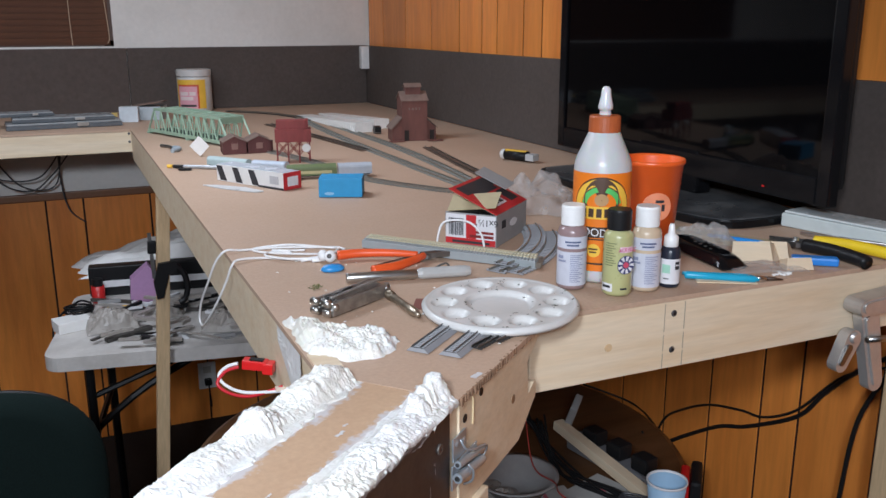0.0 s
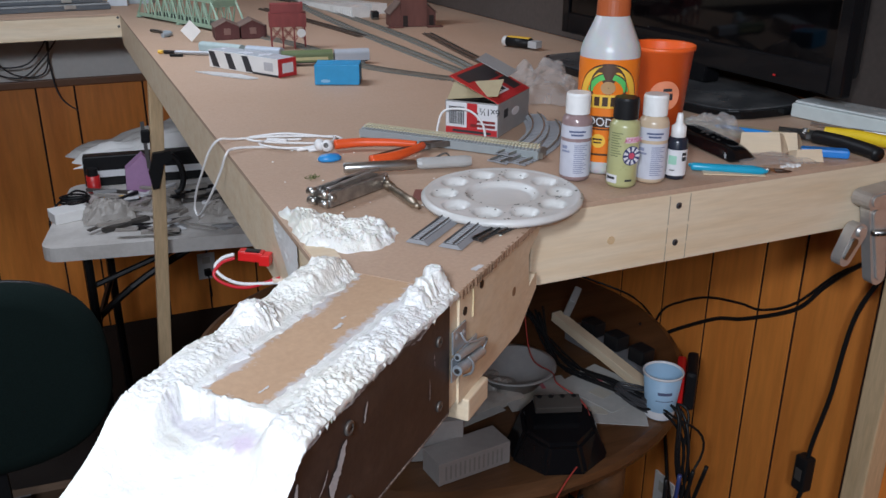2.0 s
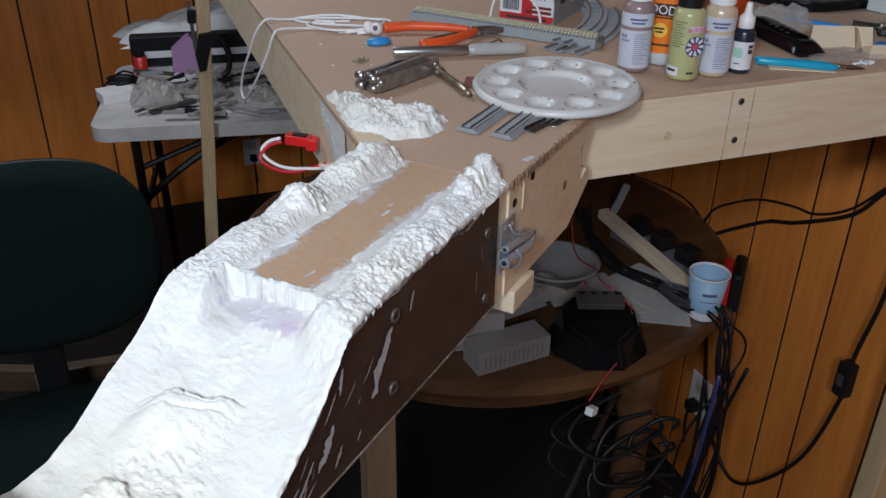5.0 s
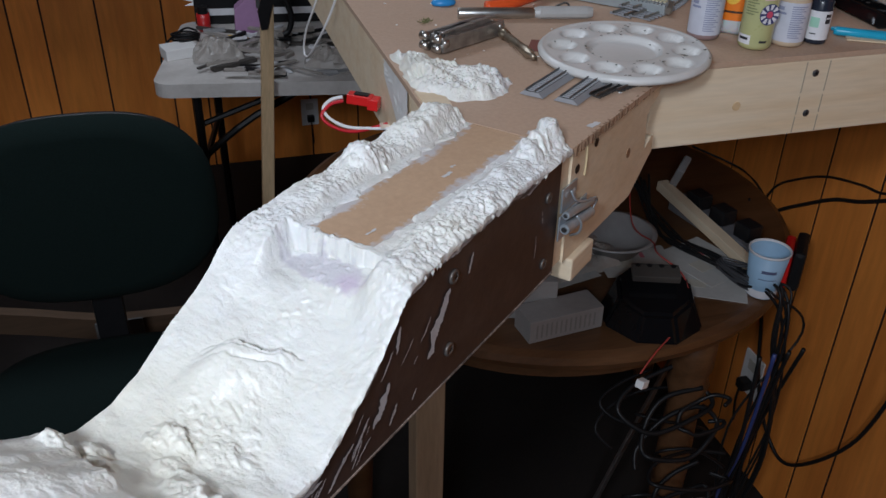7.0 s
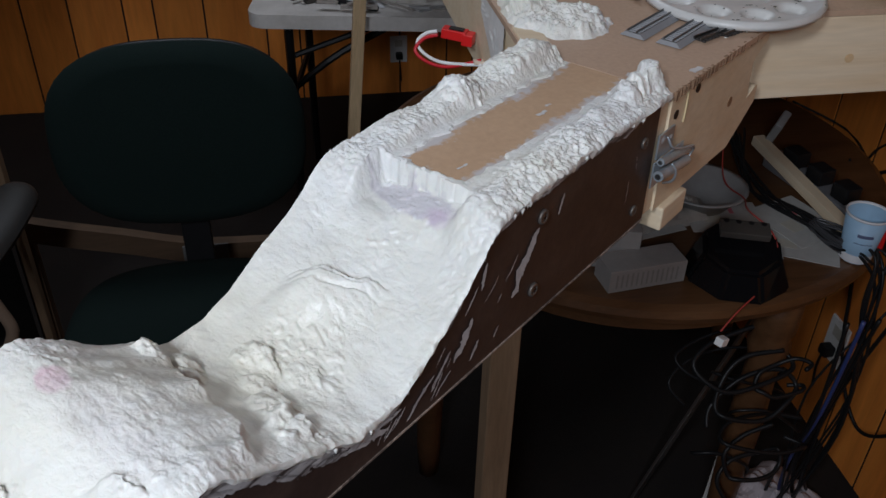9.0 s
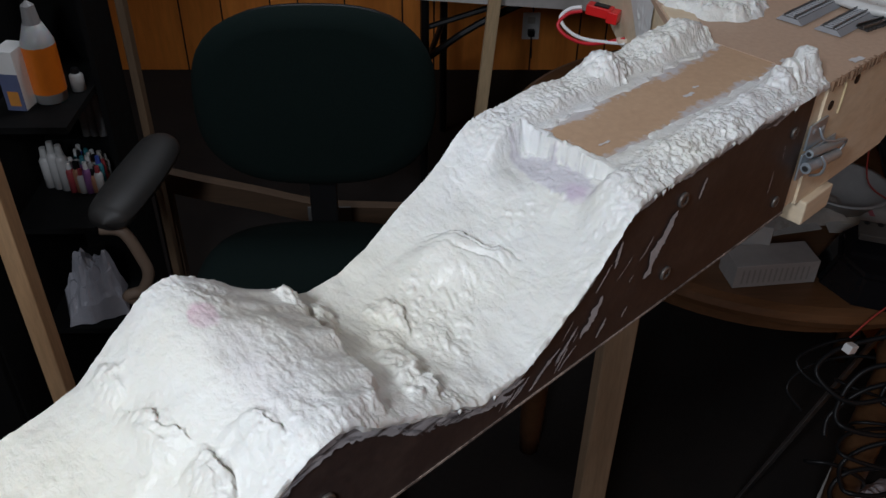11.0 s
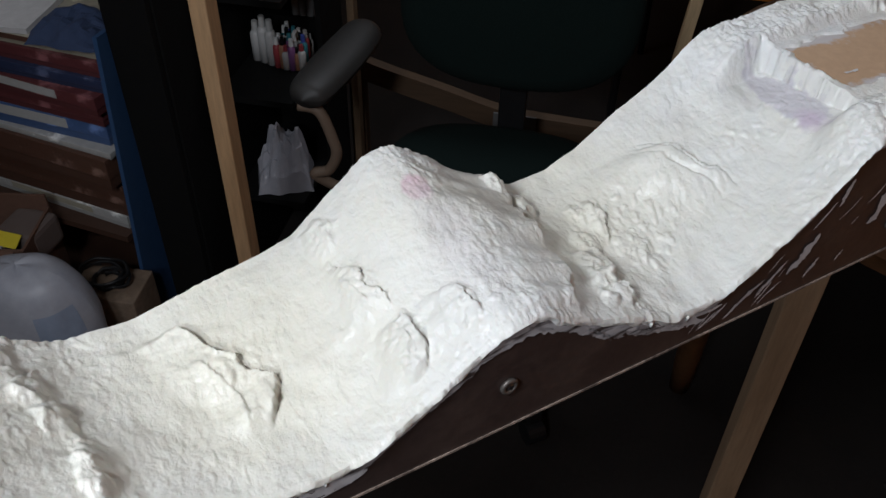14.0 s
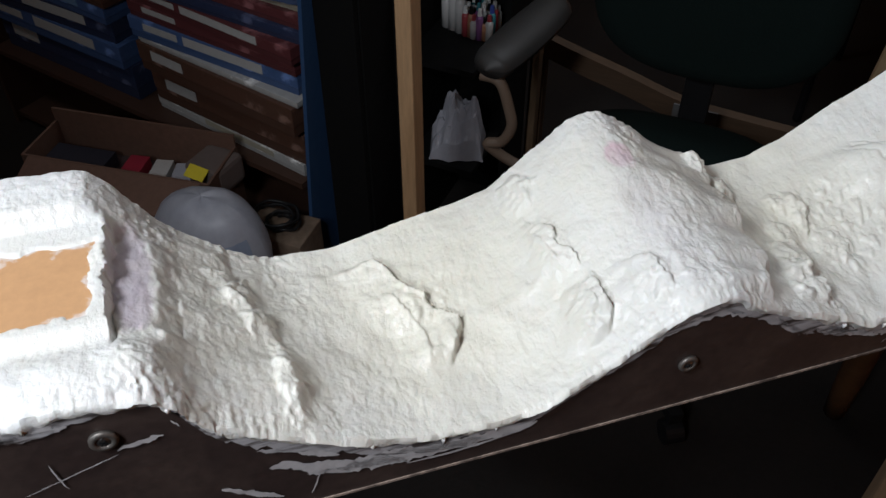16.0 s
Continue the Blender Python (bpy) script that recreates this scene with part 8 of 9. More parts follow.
bars(pc, 0.0322, [(-140, -95, 0.060, 0.003), (-145, -90, 0.045, 0.0007)], INK_BLUE, 0.0012)
rb = empty("red_case", pose(1.014, 1.246, ZR, 0, 0, 49), "red and black tool case standing on edge behind the cup", "case")
part("body", boxes((0.0, -0.006, 0, 0.085, 0.012, 0.074), bevel=0.008), REDP, rb)
part("back", boxes((0.004, -0.028, 0, 0.095, -0.0065, 0.080), bevel=0.008), BLACK, rb)

# cables: on the round table, beneath it, and along the panelled wall
def cord(points, r, label, mat=None, group="black cables"):
    return thing("cable", tube(points, r, per=8), mat or BLACK, Matrix(), label, "cable", group, smooth=True)


cord([(1.13, 1.66, 0.70), (1.215, 1.63, 0.655), (1.2345, 1.516, 0.735), (1.2345, 1.414, 0.803), (1.2345, 1.336, 0.838), (1.2345, 1.215, 0.912), (1.234, 1.16, 0.980), (1.228, 1.10, 1.042), (1.20, 0.99, 1.13)], 0.0042, "black cable sagging along the panelled wall")
cord([(1.16, 1.57, 0.735), (1.215, 1.61, 0.672), (1.234, 1.588, 0.745), (1.2355, 1.525, 0.795), (1.2355, 1.447, 0.838), (1.2355, 1.357, 0.864), (1.2355, 1.295, 0.876), (1.2355, 1.215, 0.926), (1.234, 1.12, 1.03), (1.20, 0.975, 1.11)], 0.0026, "thin black cable looping along the panelled wall")
cord([(1.15, 1.80, 0.76), (1.234, 1.72, 0.73), (1.2355, 1.638, 0.718), (1.230, 1.598, 0.69), (1.18, 1.57, 0.655)], 0.0024, "thin black cable bowing down to the power strip")
sc = empty("inline_switch_cable", Matrix(), "black cable with an inline rocker switch hanging at the wall", "cable")
part("cable", tube([(1.19, 0.985, 1.12), (1.205, 1.06, 0.98), (1.21, 1.085, 0.80), (1.21, 1.105, 0.68), (1.212, 1.11, 0.58), (1.215, 1.17, 0.37), (1.215, 1.30, 0.19), (1.21, 1.38, 0.20), (1.2, 1.45, 0.32), (1.20, 1.5, 0.5), (1.1, 1.45, 0.66), (1.03, 1.35, 0.75)], 0.0042), BLACK, sc, smooth=True)
part("switch", boxes((-0.012, -0.014, -0.036, 0.012, 0.014, 0.036), bevel=0.004), BLACK, sc, m=pose(1.207, 1.108, 0.628, 0, 0, 0))
part("rocker", boxes((-0.0145, -0.007, -0.012, -0.0118, 0.007, 0.012), bevel=0.001), GREY_PLASTIC, sc, m=pose(1.207, 1.108, 0.628))
random.seed(55)
def jig(p, a):
    return (p[0] + random.uniform(-a, a), p[1] + random.uniform(-a, a), p[2] + random.uniform(0, a * 0.8))


for k in range(7):
    line = [(0.90, 1.60, 0.80), (0.905, 1.47, 0.737), (0.93, 1.36, 0.737), (0.955, 1.28, 0.737), (0.985, 1.215, 0.745)]
    line = [jig(p, 0.022) for p in line]
    fall = [(1.02 + random.uniform(-0.045, 0.03), 1.19 + random.uniform(-0.01, 0.02), 0.66), (1.00 + random.uniform(-0.08, 0.09), 1.20, 0.42 + random.uniform(-0.06, 0.06)), (1.04 + random.uniform(-0.05, 0.05), 1.25, 0.08)]
    cord(line + fall, random.choice((0.0024, 0.003, 0.0038)), "black cable trailing over the round table's edge")
bits = []
for a in range(64):
    u = a * 0.62
    q, v = 0.050 * math.cos(u) + random.uniform(-0.004, 0.004), 0.016 * math.sin(u) * (1.2 + 0.5 * math.cos(u)) + random.uniform(-0.003, 0.003)
    bits.append((0.955 + q * 0.42 - v * 0.9, 1.285 - q * 0.9 - v * 0.42, ZR + 0.008 + 0.0004 * a + random.uniform(0, 0.003)))
thing("cable_coil", tube(bits, 0.0021, per=3), plain("grey_cord", (0.05, 0.05, 0.055), 0.3), Matrix(), "folded bundle of dark grey cord on the papers", "cable", smooth=True)
thing("red_wire", tube([(0.86, 1.62, 0.95), (0.83, 1.52, 0.86), (0.80, 1.43, 0.80), (0.805, 1.36, 0.80), (0.78, 1.30, 0.815), (0.80, 1.24, 0.80), (0.785, 1.19, 0.76), (0.70, 1.135, 0.735), (0.665, 1.115, 0.715)], 0.0014), plain("thin_red_wire", (0.40, 0.05, 0.04), 0.5), Matrix(), "thin loose red wire", "wire", smooth=True)
thing("wire_connector", boxes((-0.010, -0.007, -0.007, 0.010, 0.007, 0.007), bevel=0.002), CAPWHITE, pose(0.665, 1.105, 0.703, 0, 20, 30), "small white wire connector at the table's edge", "connector")
for k in range(9):
    cx, cy, cz, r = random.uniform(0.78, 0.88), random.uniform(1.16, 1.28), random.uniform(0.22, 0.62), random.uniform(0.04, 0.10)
    tilt, ph = random.uniform(-0.9, 0.9), random.uniform(0, 6)
    cord([(cx + r * math.cos(a * 0.8 + ph) + random.uniform(-0.012, 0.012), cy + 0.4 * r * math.sin(a * 0.8 + ph), cz + r * tilt * math.sin(a * 0.8 + ph + 0.6) - 0.008 * a + random.uniform(-0.01, 0.01)) for a in range(random.randint(6, 13))], random.choice((0.003, 0.004, 0.0046)), "black cable looped under the round table", group="cables under the round table")
for k in range(4):
    cord([(0.93 + 0.03 * k, 1.16, 0.66), (0.95 + 0.03 * k, 1.18 + 0.02 * k, 0.4), (0.97 + 0.02 * k, 1.25, 0.2), (1.0 + 0.04 * k, 1.3, 0.006)], 0.004, "cable dropping to the floor", (BLACK, plain("blue_cable", (0.04, 0.06, 0.20), 0.4), BLACK, BLACK)[k], group="cables under the round table")
thing("white_plank", boxes((-0.04, -0.009, 0, 0.04, 0.009, 0.62), bevel=0.002), plain("white_board", (0.55, 0.54, 0.52), 0.6), pose(0.885, 1.30, 0.02, -14, 26, 20), "white painted board leaning under the table", "board")
thing("metal_rail", boxes((-0.006, -0.004, 0, 0.006, 0.004, 0.7), bevel=0.001), STEEL_DARK, pose(0.70, 1.34, 0.01, -8, 34, 10), "thin metal strip leaning under the table", "metal strip")
bag("white_rag", pose(1.02, 1.28, 0.0008, 0, 0, 30), 0.22, 0.2, 0.10, 6.6, "crumpled white and pink cloth on the floor", plain("pale_cloth", (0.45, 0.40, 0.42), 0.9), "cloth")

ARM_RUBBER = material("arm_pad_rubber", (0.030, 0.029, 0.028), 0.5, spots=(0.024, 0.023, 0.022), spot_scale=12, grain=0.08, bump=0.2, bump_scale=400)
# ---------------------------------------------------------------- office chair
chair = empty("office_chair", pose(-0.19, 1.52, 0, 0, 0, 0), "office chair with dark green-black fabric and grey plastic arms", "chair")


def cushion(w, d, h, crown, n=26, power=3.2):
    """A soft rounded cushion: a super-ellipse in plan, thick in the middle."""
    bm = bmesh.new()
    rows = []
    for j in range(-n // 2, n // 2 + 1):
        v = math.sin(math.pi / 2 * j / (n // 2))
        row = []
        rr = max(0.0, 1 - abs(v) ** 2.2) ** 0.5
        for i in range(48):
            a = 2 * math.pi * i / 48
            c, s = math.cos(a), math.sin(a)
            q = (abs(c) ** power + abs(s) ** power) ** (-1 / power)
            f = 0.80 + 0.20 * rr if abs(v) < 0.999 else 0.80
            x, y = w / 2 * q * c * f, d / 2 * q * s * f
            e = 1 - min(1, (x / (w / 2)) ** 2 + (y / (d / 2)) ** 2)
            row.append(bm.verts.new((x, y, h / 2 * v + crown * e * (1 if v > 0 else 0))))
        rows.append(row)
    for a, b in zip(rows, rows[1:]):
        for i in range(48):
            bm.faces.new((a[i], a[(i + 1) % 48], b[(i + 1) % 48], b[i]))
    bm.faces.new(rows[0][::-1])
    bm.faces.new(rows[-1])
    return bm


part("seat", cushion(0.50, 0.48, 0.075, 0.012), BLACK_FABRIC, chair, "black fabric seat cushion", m=pose(0, 0.0, 0.47), smooth=True)
part("backrest", cushion(0.49, 0.37, 0.065, 0.02, power=2.7), BLACK_FABRIC, chair, "dark green-black fabric backrest", m=pose(0.0, 0.24, 0.79, 82, 0, 0), smooth=True)
part("back_shell", cushion(0.47, 0.35, 0.03, 0.0, power=2.7), BLACK, chair, m=pose(0.0, 0.282, 0.79, 82, 0, 0), smooth=True)
part("back_bar", boxes((-0.03, 0.24, 0.42, 0.03, 0.262, 0.68), bevel=0.006), BLACK, chair)
part("seat_pan", boxes((-0.20, -0.2, 0.415, 0.20, 0.2, 0.432), bevel=0.006), BLACK, chair)
part("column", lathe([(0, 0.08), (0.028, 0.08), (0.028, 0.25), (0.018, 0.25), (0.018, 0.415), (0, 0.415)], 18), BLACK, chair)
for k in range(5):
    a = 2 * math.pi * k / 5 + 0.3
    leg = part("leg", prism([(0.02, -0.022), (0.27, -0.014), (0.27, 0.014), (0.02, 0.022)], 0.062, 0.092), BLACK, chair, m=Matrix.Rotation(a, 4, "Z"))
    bm = bmesh.new()
    rod(bm, (0.262, -0.02, 0.0275), (0.262, 0.02, 0.0275), 0.0275, steps=18)
    part("caster", bm, BLACK, leg)


def arm_rest(side):
    pad = sheet(26, 18, lambda u, v: ((0.042 + 0.008 * math.sin(math.pi * u)) * (1 - (2 * u - 1) ** 10) ** 0.5 * math.cos(2 * math.pi * v) if 0 < u < 1 else 0.0, (u - 0.5) * 0.30, 0.030 * (1 - (2 * u - 1) ** 10) ** 0.5 * math.sin(2 * math.pi * v) if 0 < u < 1 else 0.0))
    part("armrest", pad, ARM_RUBBER, chair, "smooth dark grey arm pad", m=pose(side * 0.340, 0.095, 0.690, 2, 0, -9), smooth=True)
    part("arm_support", tube([(side * 0.385, -0.02, 0.652), (side * 0.345, -0.02, 0.645), (side * 0.322, -0.02, 0.585), (side * 0.316, -0.02, 0.545), (side * 0.335, -0.02, 0.505), (side * 0.365, -0.02, 0.488), (side * 0.30, 0.0, 0.44), (side * 0.18, 0.0, 0.42)], 0.0115, steps=10), plain("tan_grey_plastic", (0.15, 0.105, 0.075), 0.6), chair, "tan plastic arm bracket", smooth=True)


arm_rest(-1)
arm_rest(1)

# bowed tan rail seen through the gap of the chair, with two pale plates
low = empty("low_bench", pose(0, 0, 0), "low bowed tan wooden bench rail with two pale plates", "bench")
TAN = material("tan_board", (0.085, 0.05, 0.028), 0.6, spots=(0.065, 0.038, 0.021), spot_scale=4, grain=0.15, grain_scale=14, stretch=(1, 9, 9))
bow = smooth_path([(-0.70, 0, 0.470), (-0.55, 0, 0.425), (-0.39, 0, 0.385), (-0.26, 0, 0.350), (-0.15, 0, 0.338), (0.12, 0, 0.330)], 6)
part("rail", prism([(p.x, p.z - 0.028) for p in bow] + [(p.x, p.z + 0.028) for p in reversed(bow)], -2.03, -2.0, m=Matrix.Rotation(radians(90), 4, "X")), TAN, low)
for x, z in ((-0.62, 0.415), (0.08, 0.303)):
    part("leg", boxes((x - 0.02, 2.0, 0, x + 0.02, 2.03, z)), TAN, low)
for x0, x1 in ((-0.262, -0.225), (-0.196, -0.153)):
    part("plate", boxes((x0, 1.994, 0.323, x1, 1.9995, 0.369), bevel=0.001), plain("pale_grey_plate", (0.10, 0.10, 0.10), 0.7), low, "pale grey plate")

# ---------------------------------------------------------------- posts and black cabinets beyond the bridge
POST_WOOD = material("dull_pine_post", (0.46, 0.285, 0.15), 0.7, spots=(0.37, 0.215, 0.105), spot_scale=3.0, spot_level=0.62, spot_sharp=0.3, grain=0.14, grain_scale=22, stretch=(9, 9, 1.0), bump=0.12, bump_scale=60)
# Rear post: pine coloured darker to imitate the dimmer light there.
DIM_POST = material("dimmed_pine_post", (0.16, 0.10, 0.055), 0.7, spots=(0.11, 0.07, 0.04), spot_scale=3.0, grain=0.14, grain_scale=22, stretch=(9, 9, 1.0), bump=0.12, bump_scale=60)
rack = empty("post_frame", Matrix(), "pine post frame of the neighbouring layout section", "frame")
part("post", boxes((-0.623, 1.240, 0, -0.594, 1.278, 1.6), bevel=0.003), POST_WOOD, rack)
part("post", boxes((-0.620, 1.955, 0, -0.602, 1.987, 1.6), bevel=0.003), DIM_POST, rack)
part("cross_rail", boxes((-0.64, 1.279, 1.53, -0.604, 1.954, 1.58), bevel=0.002), POST_WOOD, rack)
part("cross_rail", boxes((-1.30, 1.241, 1.33, -0.6325, 1.277, 1.38), bevel=0.002), POST_WOOD, rack)
CAB = plain("black_laminate", (0.003, 0.003, 0.003), 0.8, grain=0.1)
CAB.node_tree.nodes["Principled BSDF"].inputs["Specular IOR Level"].default_value = 0.2
cab = empty("black_cabinet", Matrix(), "plain matt black cabinet standing on the floor", "cabinet")
part("body", boxes((-0.925, 1.47, 0.0, -0.822, 1.85, 1.25), bevel=0.004), CAB, cab)
part("door", boxes((-0.920, 1.452, 0.05, -0.827, 1.469, 1.2), bevel=0.002), CAB, cab)
sh = empty("bottle_shelf", Matrix(), "black open shelf crowded with craft bottles and jars", "shelf")
part("side_panel", boxes((-0.820, 1.60, 0, -0.806, 1.93, 1.15)), CAB, sh)
part("side_panel", boxes((-0.640, 1.80, 0, -0.628, 1.93, 1.0)), CAB, sh)
part("back_panel", boxes((-0.820, 1.931, 0, -0.628, 1.942, 1.15)), CAB, sh)
for z in (0.30, 0.57, 0.80):
    part("shelf_board", boxes((-0.8055, 1.62, z - 0.014, -0.6405, 1.930, z)), CAB, sh)
part("riser", boxes((-0.800, 1.855, 0.5706, -0.645, 1.929, 0.645)), CAB, sh)


def small_bottle(x, y, z, r, h, colour, cap, label, category="bottle"):
    b = empty("craft_bottle", pose(x, y, z + 0.0006), label, category, "craft bottles on the shelf")
    r, h = r * 0.85, h * 0.85
    part("body", lathe([(0, 0), (r, 0), (r, h * 0.68), (r * 0.6, h * 0.78), (0, h * 0.78)], 18), colour, b, smooth=True)
    part("cap", lathe([(0, h * 0.77), (r * 0.62, h * 0.775), (r * 0.5, h), (0, h)], 14), cap, b)
    return b


random.seed(91)
cols = [plain("craft_%d" % k, c, 0.4) for k, c in enumerate(((0.10, 0.35, 0.12), (0.35, 0.06, 0.07), (0.06, 0.10, 0.42), (0.45, 0.35, 0.06), (0.42, 0.42, 0.41), (0.24, 0.10, 0.26), (0.40, 0.20, 0.12), (0.48, 0.476, 0.47), (0.05, 0.25, 0.30)))]
names = ["green", "red", "blue", "yellow", "white", "purple", "orange-tan", "white", "teal"]
for k in range(26):
    i = random.randrange(len(cols))
    x, y = -0.722 + 0.0115 * (k % 6) + random.uniform(-0.004, 0.004), 1.758 + 0.020 * (k // 6) + random.uniform(-0.003, 0.003)
    small_bottle(x, y, 0.57, 0.0105, random.uniform(0.06, 0.095), cols[i], (CAPWHITE, BLACK, cols[(i + 3) % 9])[k % 3], "small %s craft paint bottle on the shelf" % names[i])
for k, (x, y, hgt) in enumerate(((-0.738, 1.772, 0.125), (-0.757, 1.778, 0.13), (-0.777, 1.784, 0.11))):
    small_bottle(x, y, 0.57, 0.0155, hgt, cols[7], cols[4], "fat white squeeze bottle on the shelf")
for k in range(9):
    small_bottle(-0.712 + 0.0088 * k, 1.872 + 0.022 * (k % 2), 0.645, 0.0105, random.uniform(0.11, 0.15), (cols[7], cols[4], cols[6])[k % 3 if k > 6 else k % 2], cols[4], "slim white bottle in the back row")
for k, (x, y) in enumerate(((-0.75, 1.70), (-0.69, 1.68), (-0.70, 1.76))):
    small_bottle(x, y, 0.3, 0.013, 0.05, cols[(3 * k + 4) % 9], BLACK, "tiny paint pot on the low shelf", "pot")
gl2 = empty("glue_bottle", pose(-0.705, 1.74, 0.8008), "glue bottle with orange label and white shoulder", "glue bottle")
part("body", lathe([(0, 0), (0.030, 0), (0.031, 0.12), (0.018, 0.155), (0, 0.155)], 24), MILK, gl2, smooth=True)
part("label", wrap(0.031, -180, 40, 0.02, 0.115, 24, 0.0008), ORANGE, gl2)
part("cap", lathe([(0, 0.154), (0.016, 0.155), (0.012, 0.19), (0, 0.2)], 14), plain("grey_cap", (0.4, 0.4, 0.4), 0.4), gl2)
ct = empty("blue_white_carton", pose(-0.772, 1.690, 0.8008, 0, 0, -8), "small white carton with blue and orange print", "carton")
part("body", boxes((0, 0, 0, 0.038, 0.055, 0.12), bevel=0.001), PAPER, ct)
part("print", boxes((-0.0004, -0.0006, 0.0, 0.038, -0.0001, 0.075)), INK_BLUE, ct)
part("print", boxes((0.008, -0.0012, 0.01, 0.030, -0.0007, 0.04)), plain("orange_spot", (0.6, 0.25, 0.05), 0.5), ct)
small_bottle(-0.665, 1.78, 0.80, 0.016, 0.055, cols[4], BLACK, "small glass jar on the top shelf", "jar")
bag("white_plastic_bag", pose(-0.712, 1.70, 0.3008, 0, 0, 20), 0.13, 0.12, 0.185, 8.1, "crumpled white plastic bag on the low shelf", plain("white_bag_film", (0.36, 0.36, 0.40), 0.35))
bag("white_plastic_bag", pose(-0.60, 1.55, 0.0008, 0, 0, 50), 0.12, 0.12, 0.2, 9.7, "crumpled white plastic bag on the floor", plain("white_bag_film_b", (0.55, 0.55, 0.57), 0.35))

# ---------------------------------------------------------------- shelf of board games, boxes and cables on the floor
SHELF = pose(-0.975, 1.436, 0, 0, 0, -8.5) @ pose(0.975, -1.436, 0)
gs = empty("game_shelf", SHELF, "dark wooden bookcase full of board game boxes", "bookcase")
DW = plain("dark_wood", (0.06, 0.03, 0.02), 0.5)
part("side_panel", prism([(-1.008, 0.0), (-0.998, 0.0), (-0.930, 0.785), (-0.940, 0.785)], -1.80, -1.44, m=Matrix.Rotation(radians(90), 4, "X")), plain("blue_edge_panel", (0.03, 0.075, 0.17), 0.5), gs, "leaning blue side panel")
part("side_panel", boxes((-2.2, 1.44, 0, -2.184, 1.80, 1.15)), DW, gs)
part("back_panel", boxes((-2.184, 1.801, 0, -1.012, 1.812, 1.15)), DW, gs)
for z in (0.04, 0.262):
    part("shelf_board", boxes((-2.1835, 1.45, z - 0.016, -1.012, 1.799, z)), DW, gs)
GAME = {"blue": (0.03, 0.12, 0.36), "brown": (0.13, 0.05, 0.025), "white": (0.50, 0.50, 0.48), "maroon": (0.16, 0.025, 0.03), "cream": (0.45, 0.40, 0.28), "navy": (0.02, 0.04, 0.12), "sky-blue": (0.10, 0.26, 0.50)}
GAME = {k: tuple(0.60 * c + 0.08 * sum(v) for c in v) for k, v in GAME.items()}
random.seed(64)


def game(x0, x1, y0, z, h, tone, label, strip=None):
    g = empty("board_game_box", SHELF @ pose((x0 + x1) / 2 + random.uniform(-0.03, 0.0), y0 + random.uniform(0, 0.03), z + 0.0006, 0, 0, random.uniform(-3.0, 3.0)), label, "game box", "stacked board games")
    w = (x1 - x0) / 2
    part("lower_box", boxes((-w + 0.002, 0.002, 0, w - 0.002, 0.26, h * 0.45)), plain("box_card_" + tone, tuple(c * 0.8 for c in GAME[tone]), 0.5), g)
    part("lid", boxes((-w, 0, h * 0.35, w, 0.262, h), bevel=0.0015), material("game_" + tone + str(round(z * 100)) + str(round(x0 * 100)), GAME[tone], 0.4, spots=tuple(min(1, c * 2.2 + 0.05) for c in GAME[tone]), spot_scale=14, spot_level=0.62, spot_sharp=0.1, grain=0.1), g)
    if strip:
        part("print_patch", boxes((w - 0.34, -0.0012, h * 0.45, w - 0.10, -0.0002, h * 0.9)), plain("patch_" + strip + str(round(z * 100)), GAME[strip], 0.5), g)
    part("print_patch", boxes((-w + 0.05, -0.0012, h * 0.5, -w + 0.16, -0.0002, h * 0.85)), plain("patch_b" + str(round(z * 100)) + tone, GAME["white"], 0.5), g)
    return g


stack = [(0.263, 0.036, "white", "cream"), (0.300, 0.084, "brown", None), (0.385, 0.019, "white", "cream"), (0.405, 0.076, "brown", None), (0.482, 0.016, "white", None), (0.499, 0.052, "blue", "white"), (0.552, 0.040, "maroon", None), (0.593, 0.042, "maroon", "white"), (0.636, 0.030, "navy", None), (0.667, 0.034, "maroon", None), (0.702, 0.024, "cream", "brown")]
for k, (z, h, tone, strip) in enumerate(stack):
    x1 = -1.020 + 0.0866 * z - random.uniform(0, 0.012)
    game(x1 - 0.52, x1, 1.452 + random.uniform(0, 0.012), z, h, tone, "flat %s board game box in a stack" % tone, strip)
stack2 = [(0.43, 0.06, "navy", "white"), (0.491, 0.05, "blue", "sky-blue"), (0.542, 0.04, "brown", None), (0.583, 0.05, "cream", "maroon"), (0.634, 0.05, "maroon", None), (0.263, 0.10, "navy", None), (0.364, 0.065, "blue", "white")]
for z, h, tone, strip in stack2:
    game(-2.15, -1.60, 1.46, z, h, tone, "flat %s board game box in a stack" % tone, strip)
for k, (x, y, z, t) in enumerate(((-1.22, 1.55, 0.727, 12), (-1.36, 1.56, 0.727, -20), (-1.50, 1.57, 0.685, 30))):
    thing("folded_paper", boxes((-0.06, -0.08, 0, 0.06, 0.08, 0.012)), GREYSKIM, SHELF @ pose(x, y, z, 0, 0, t), "loose white papers on top of the games", "paper", "papers on the games")
bag("blue_cloth", SHELF @ pose(-1.06, 1.53, 0.727, 0, 0, 10), 0.16, 0.14, 0.05, 3.3, "rumpled dark blue cloth on the games", plain("dark_blue_cloth", (0.03, 0.05, 0.11), 0.9), "cloth")
# brown cartons in front of the bookcase
crate = empty("brown_carton", pose(-1.378, 1.408, 0.085, 0, 0, 10.5), "open brown cardboard carton with assorted packs", "box")
CARDB = plain("brown_cardboard", (0.13, 0.068, 0.046), 0.8, grain=0.12)
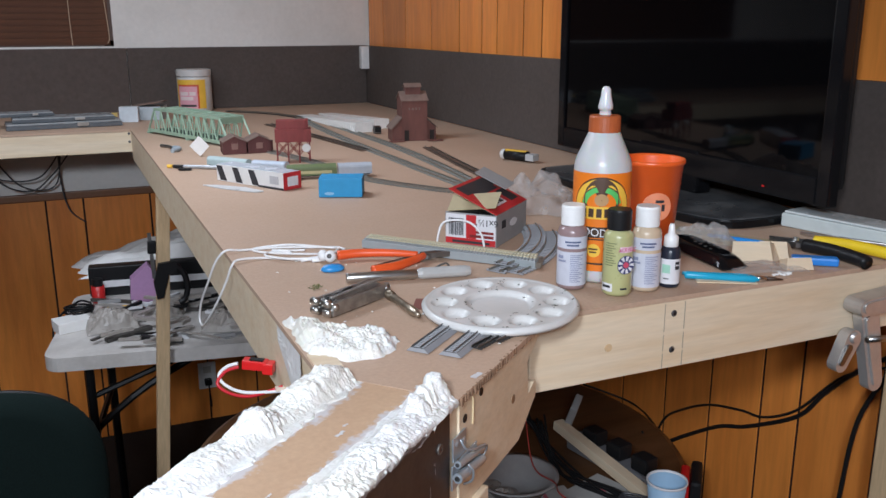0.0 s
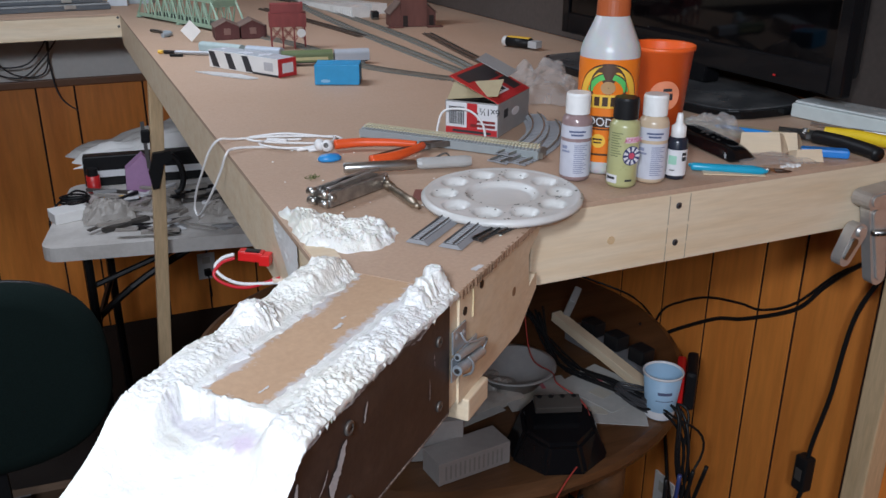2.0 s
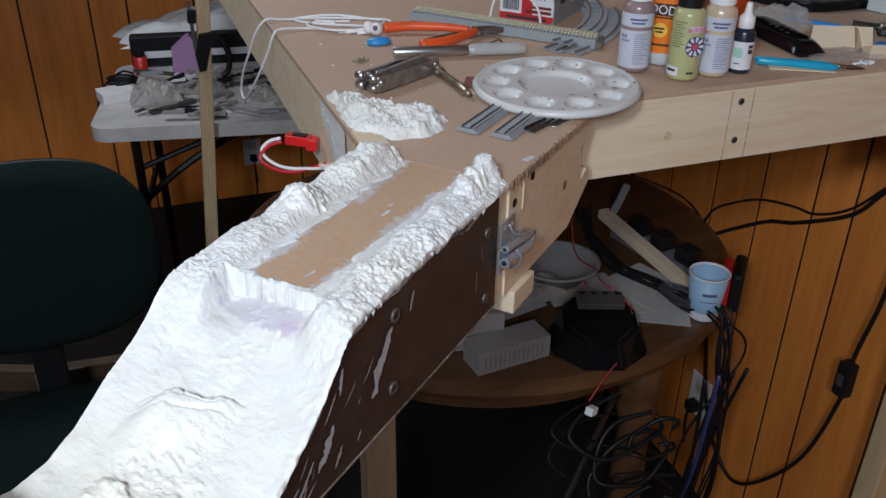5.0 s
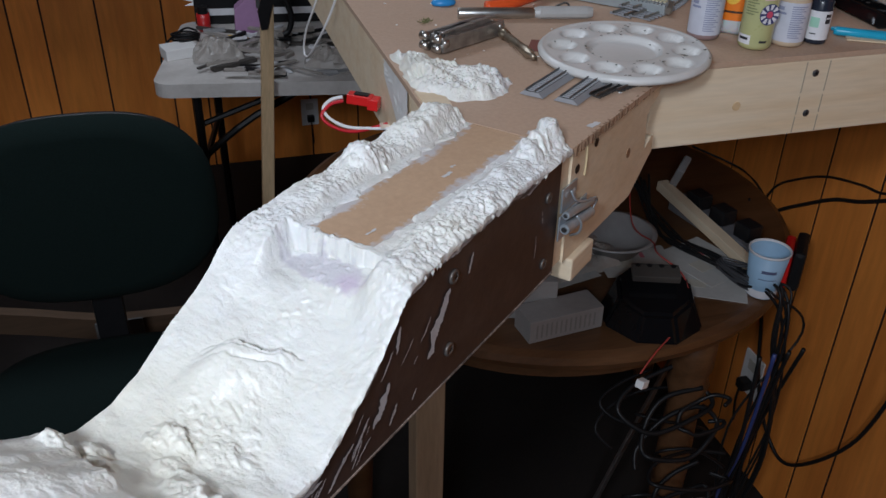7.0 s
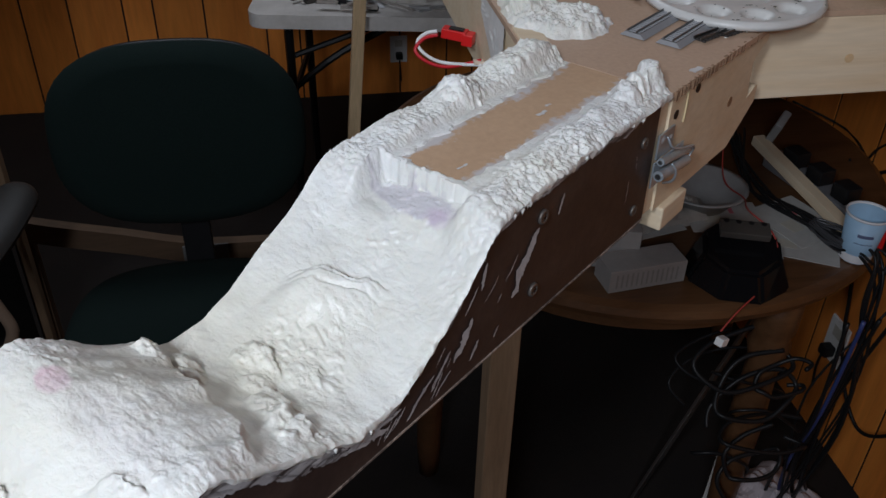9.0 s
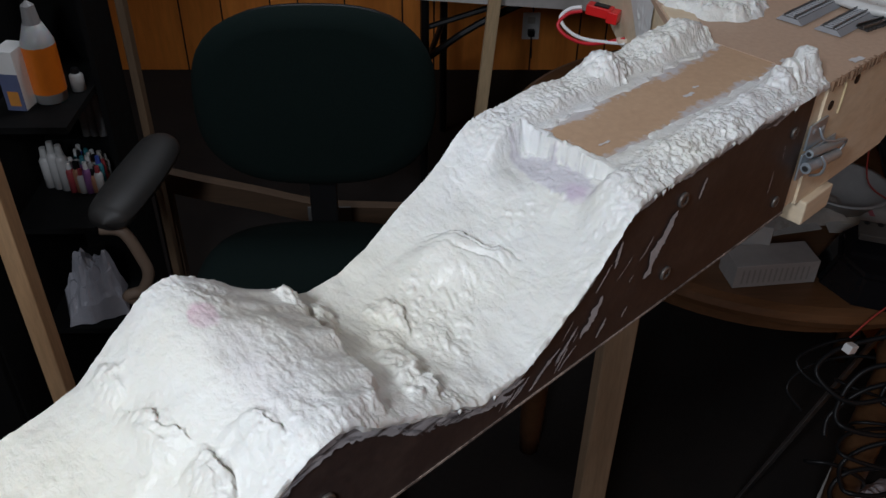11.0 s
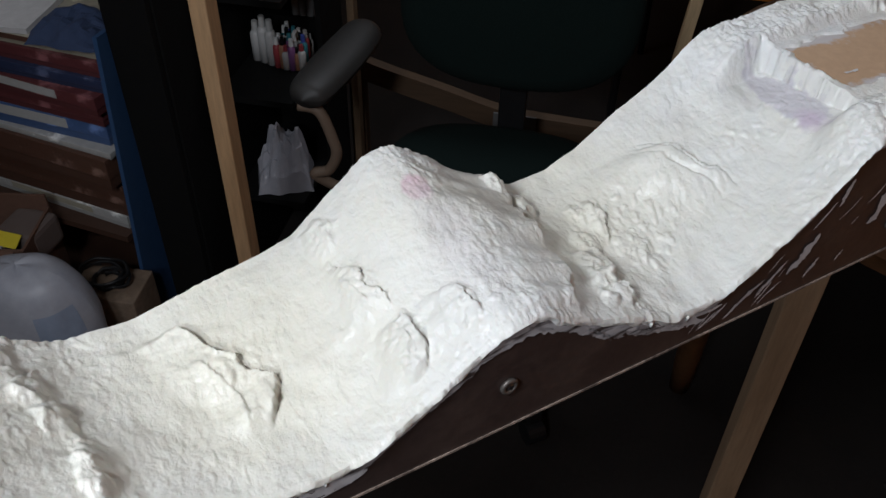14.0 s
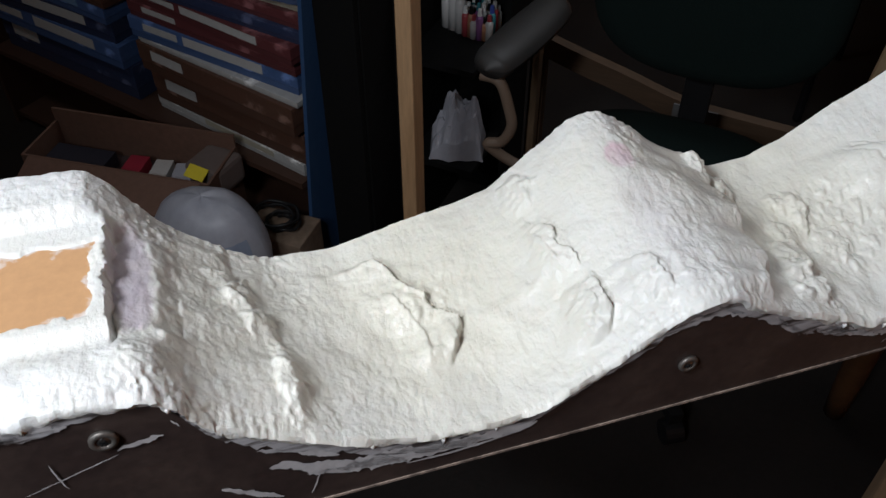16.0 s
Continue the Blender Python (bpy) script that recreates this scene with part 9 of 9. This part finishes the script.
for side in ((-0.30, -0.13, 0, 0.19, -0.124, 0.225), (-0.30, 0.019, 0, 0.19, 0.025, 0.26), (-0.30, -0.1238, 0, -0.294, 0.0188, 0.225), (0.184, -0.1238, 0, 0.19, 0.0188, 0.225), (-0.2938, -0.1238, 0, 0.1838, 0.0188, 0.006)):
    part("side", boxes(side), CARDB, crate)
part("flap", boxes((-0.28, 0, 0, 0.17, 0.10, 0.004)), CARDB, crate, m=pose(0, -0.131, 0.225, -160, 0, 0))
thing("dark_box", boxes((-0.29, -0.12, -0.0845, 0.16, 0.02, -0.0006)), plain("dark_base", (0.02, 0.014, 0.012), 0.8), crate.matrix_world, "low dark box under the carton", "box")
thing("filler_box", boxes((-0.28, -0.115, 0.007, 0.17, 0.015, 0.145)), plain("dark_filler", (0.05, 0.03, 0.03), 0.8), crate.matrix_world, "dark box packed inside the carton", "box")
for k, (x, tone, w) in enumerate(((-0.20, (0.02, 0.02, 0.03), 0.16), (-0.05, (0.30, 0.02, 0.04), 0.05), (0.02, (0.50, 0.48, 0.46), 0.045), (0.08, (0.38, 0.38, 0.42), 0.05))):
    thing("small_pack", boxes((-w / 2, -0.035, 0, w / 2, 0.035, 0.04), bevel=0.002), plain("pack_%d" % k, tone, 0.5), crate.matrix_world @ pose(x, -0.055, 0.1456, 0, 0, 4 * k), "small boxed pack in the carton", "pack", "packs in the carton")
yl = empty("tool_pouch", crate.matrix_world @ pose(0.152, -0.028, 0.1456, 0, 0, -14), "grey pouch with a bright yellow tag", "pouch")
part("pouch", boxes((-0.05, -0.05, 0, 0.05, 0.05, 0.075), bevel=0.012), plain("grey_brown_cloth", (0.13, 0.10, 0.09), 0.9), yl)
part("tag", boxes((-0.028, -0.014, 0.0765, 0.028, 0.020, 0.078)), plain("yellow_tag", (0.62, 0.50, 0.02), 0.6), yl, "bright yellow paper tag", m=pose(0.0, -0.028, 0.004, 28, 0, 0))
SACK = material("white_sack_film", (0.36, 0.37, 0.41), 0.45, spots=(0.29, 0.305, 0.36), spot_scale=6, spot_level=0.55, spot_sharp=0.3, grain=0.06)


def sack_skin(a0, a1, v0, v1, lift, na, nv):
    """Part of a full, rounded sack: angle round it, height along it."""
    def at(u, v):
        a, t = a0 + (a1 - a0) * u, v0 + (v1 - v0) * v
        bulge = 1 + 0.06 * noise.noise(Vector((math.cos(a) * 1.6, math.sin(a) * 1.6, t * 2))) + 0.022 * noise.noise(Vector((math.cos(a) * 6, math.sin(a) * 6, t * 5)))
        r = (max(0.0, math.cos(max(0.0, t) * math.pi / 2)) ** 0.7 if t > 0 else 1.0 + 0.12 * t) * bulge
        z = 0.20 + (0.185 * math.sin(t * math.pi / 2) * (1 + 0.05 * noise.noise(Vector((math.cos(a), math.sin(a), 4)))) if t > 0 else 0.20 * t)
        return ((0.142 * r + lift) * math.cos(a), (0.098 * r + lift) * math.sin(a), z + lift * max(0.0, t))
    return sheet(na, nv, at)


sack = empty("white_sack", pose(-1.093, 1.208, 0.0008, 0, 0, 6), "full rounded white plastic sack with faint blue print on the floor", "sack")
part("film", sack_skin(0, 2 * math.pi, -0.985, 1.0, 0.0, 48, 40), SACK, sack, smooth=True)
part("print_patch", sack_skin(-1.15, -0.35, 0.15, 0.42, 0.0012, 14, 8), plain("faded_blue_print", (0.24, 0.285, 0.37), 0.45), sack, "faded blue print", smooth=True)
thing("tan_carton", boxes((-0.085, -0.055, 0, 0.085, 0.055, 0.188), bevel=0.004), plain("tan_cardboard", (0.19, 0.135, 0.095), 0.9, grain=0.2, grain_scale=60, bump=0.4), pose(-1.035, 1.375, 0.0006, 0, 0, 4), "worn tan carton standing on the floor", "box")
for k in range(4):
    r = 0.034 + 0.007 * k
    cord([(-1.030 + r * math.cos(a * 0.7 + k) + 0.014 * math.sin(k * 2), 1.372 + 0.8 * r * math.sin(a * 0.7 + k), 0.194 + 0.009 * k + 0.010 * abs(math.sin(a * 1.3))) for a in range(13)], 0.0042, "thick black cable coiled on the tan carton", group="cables by the cartons")
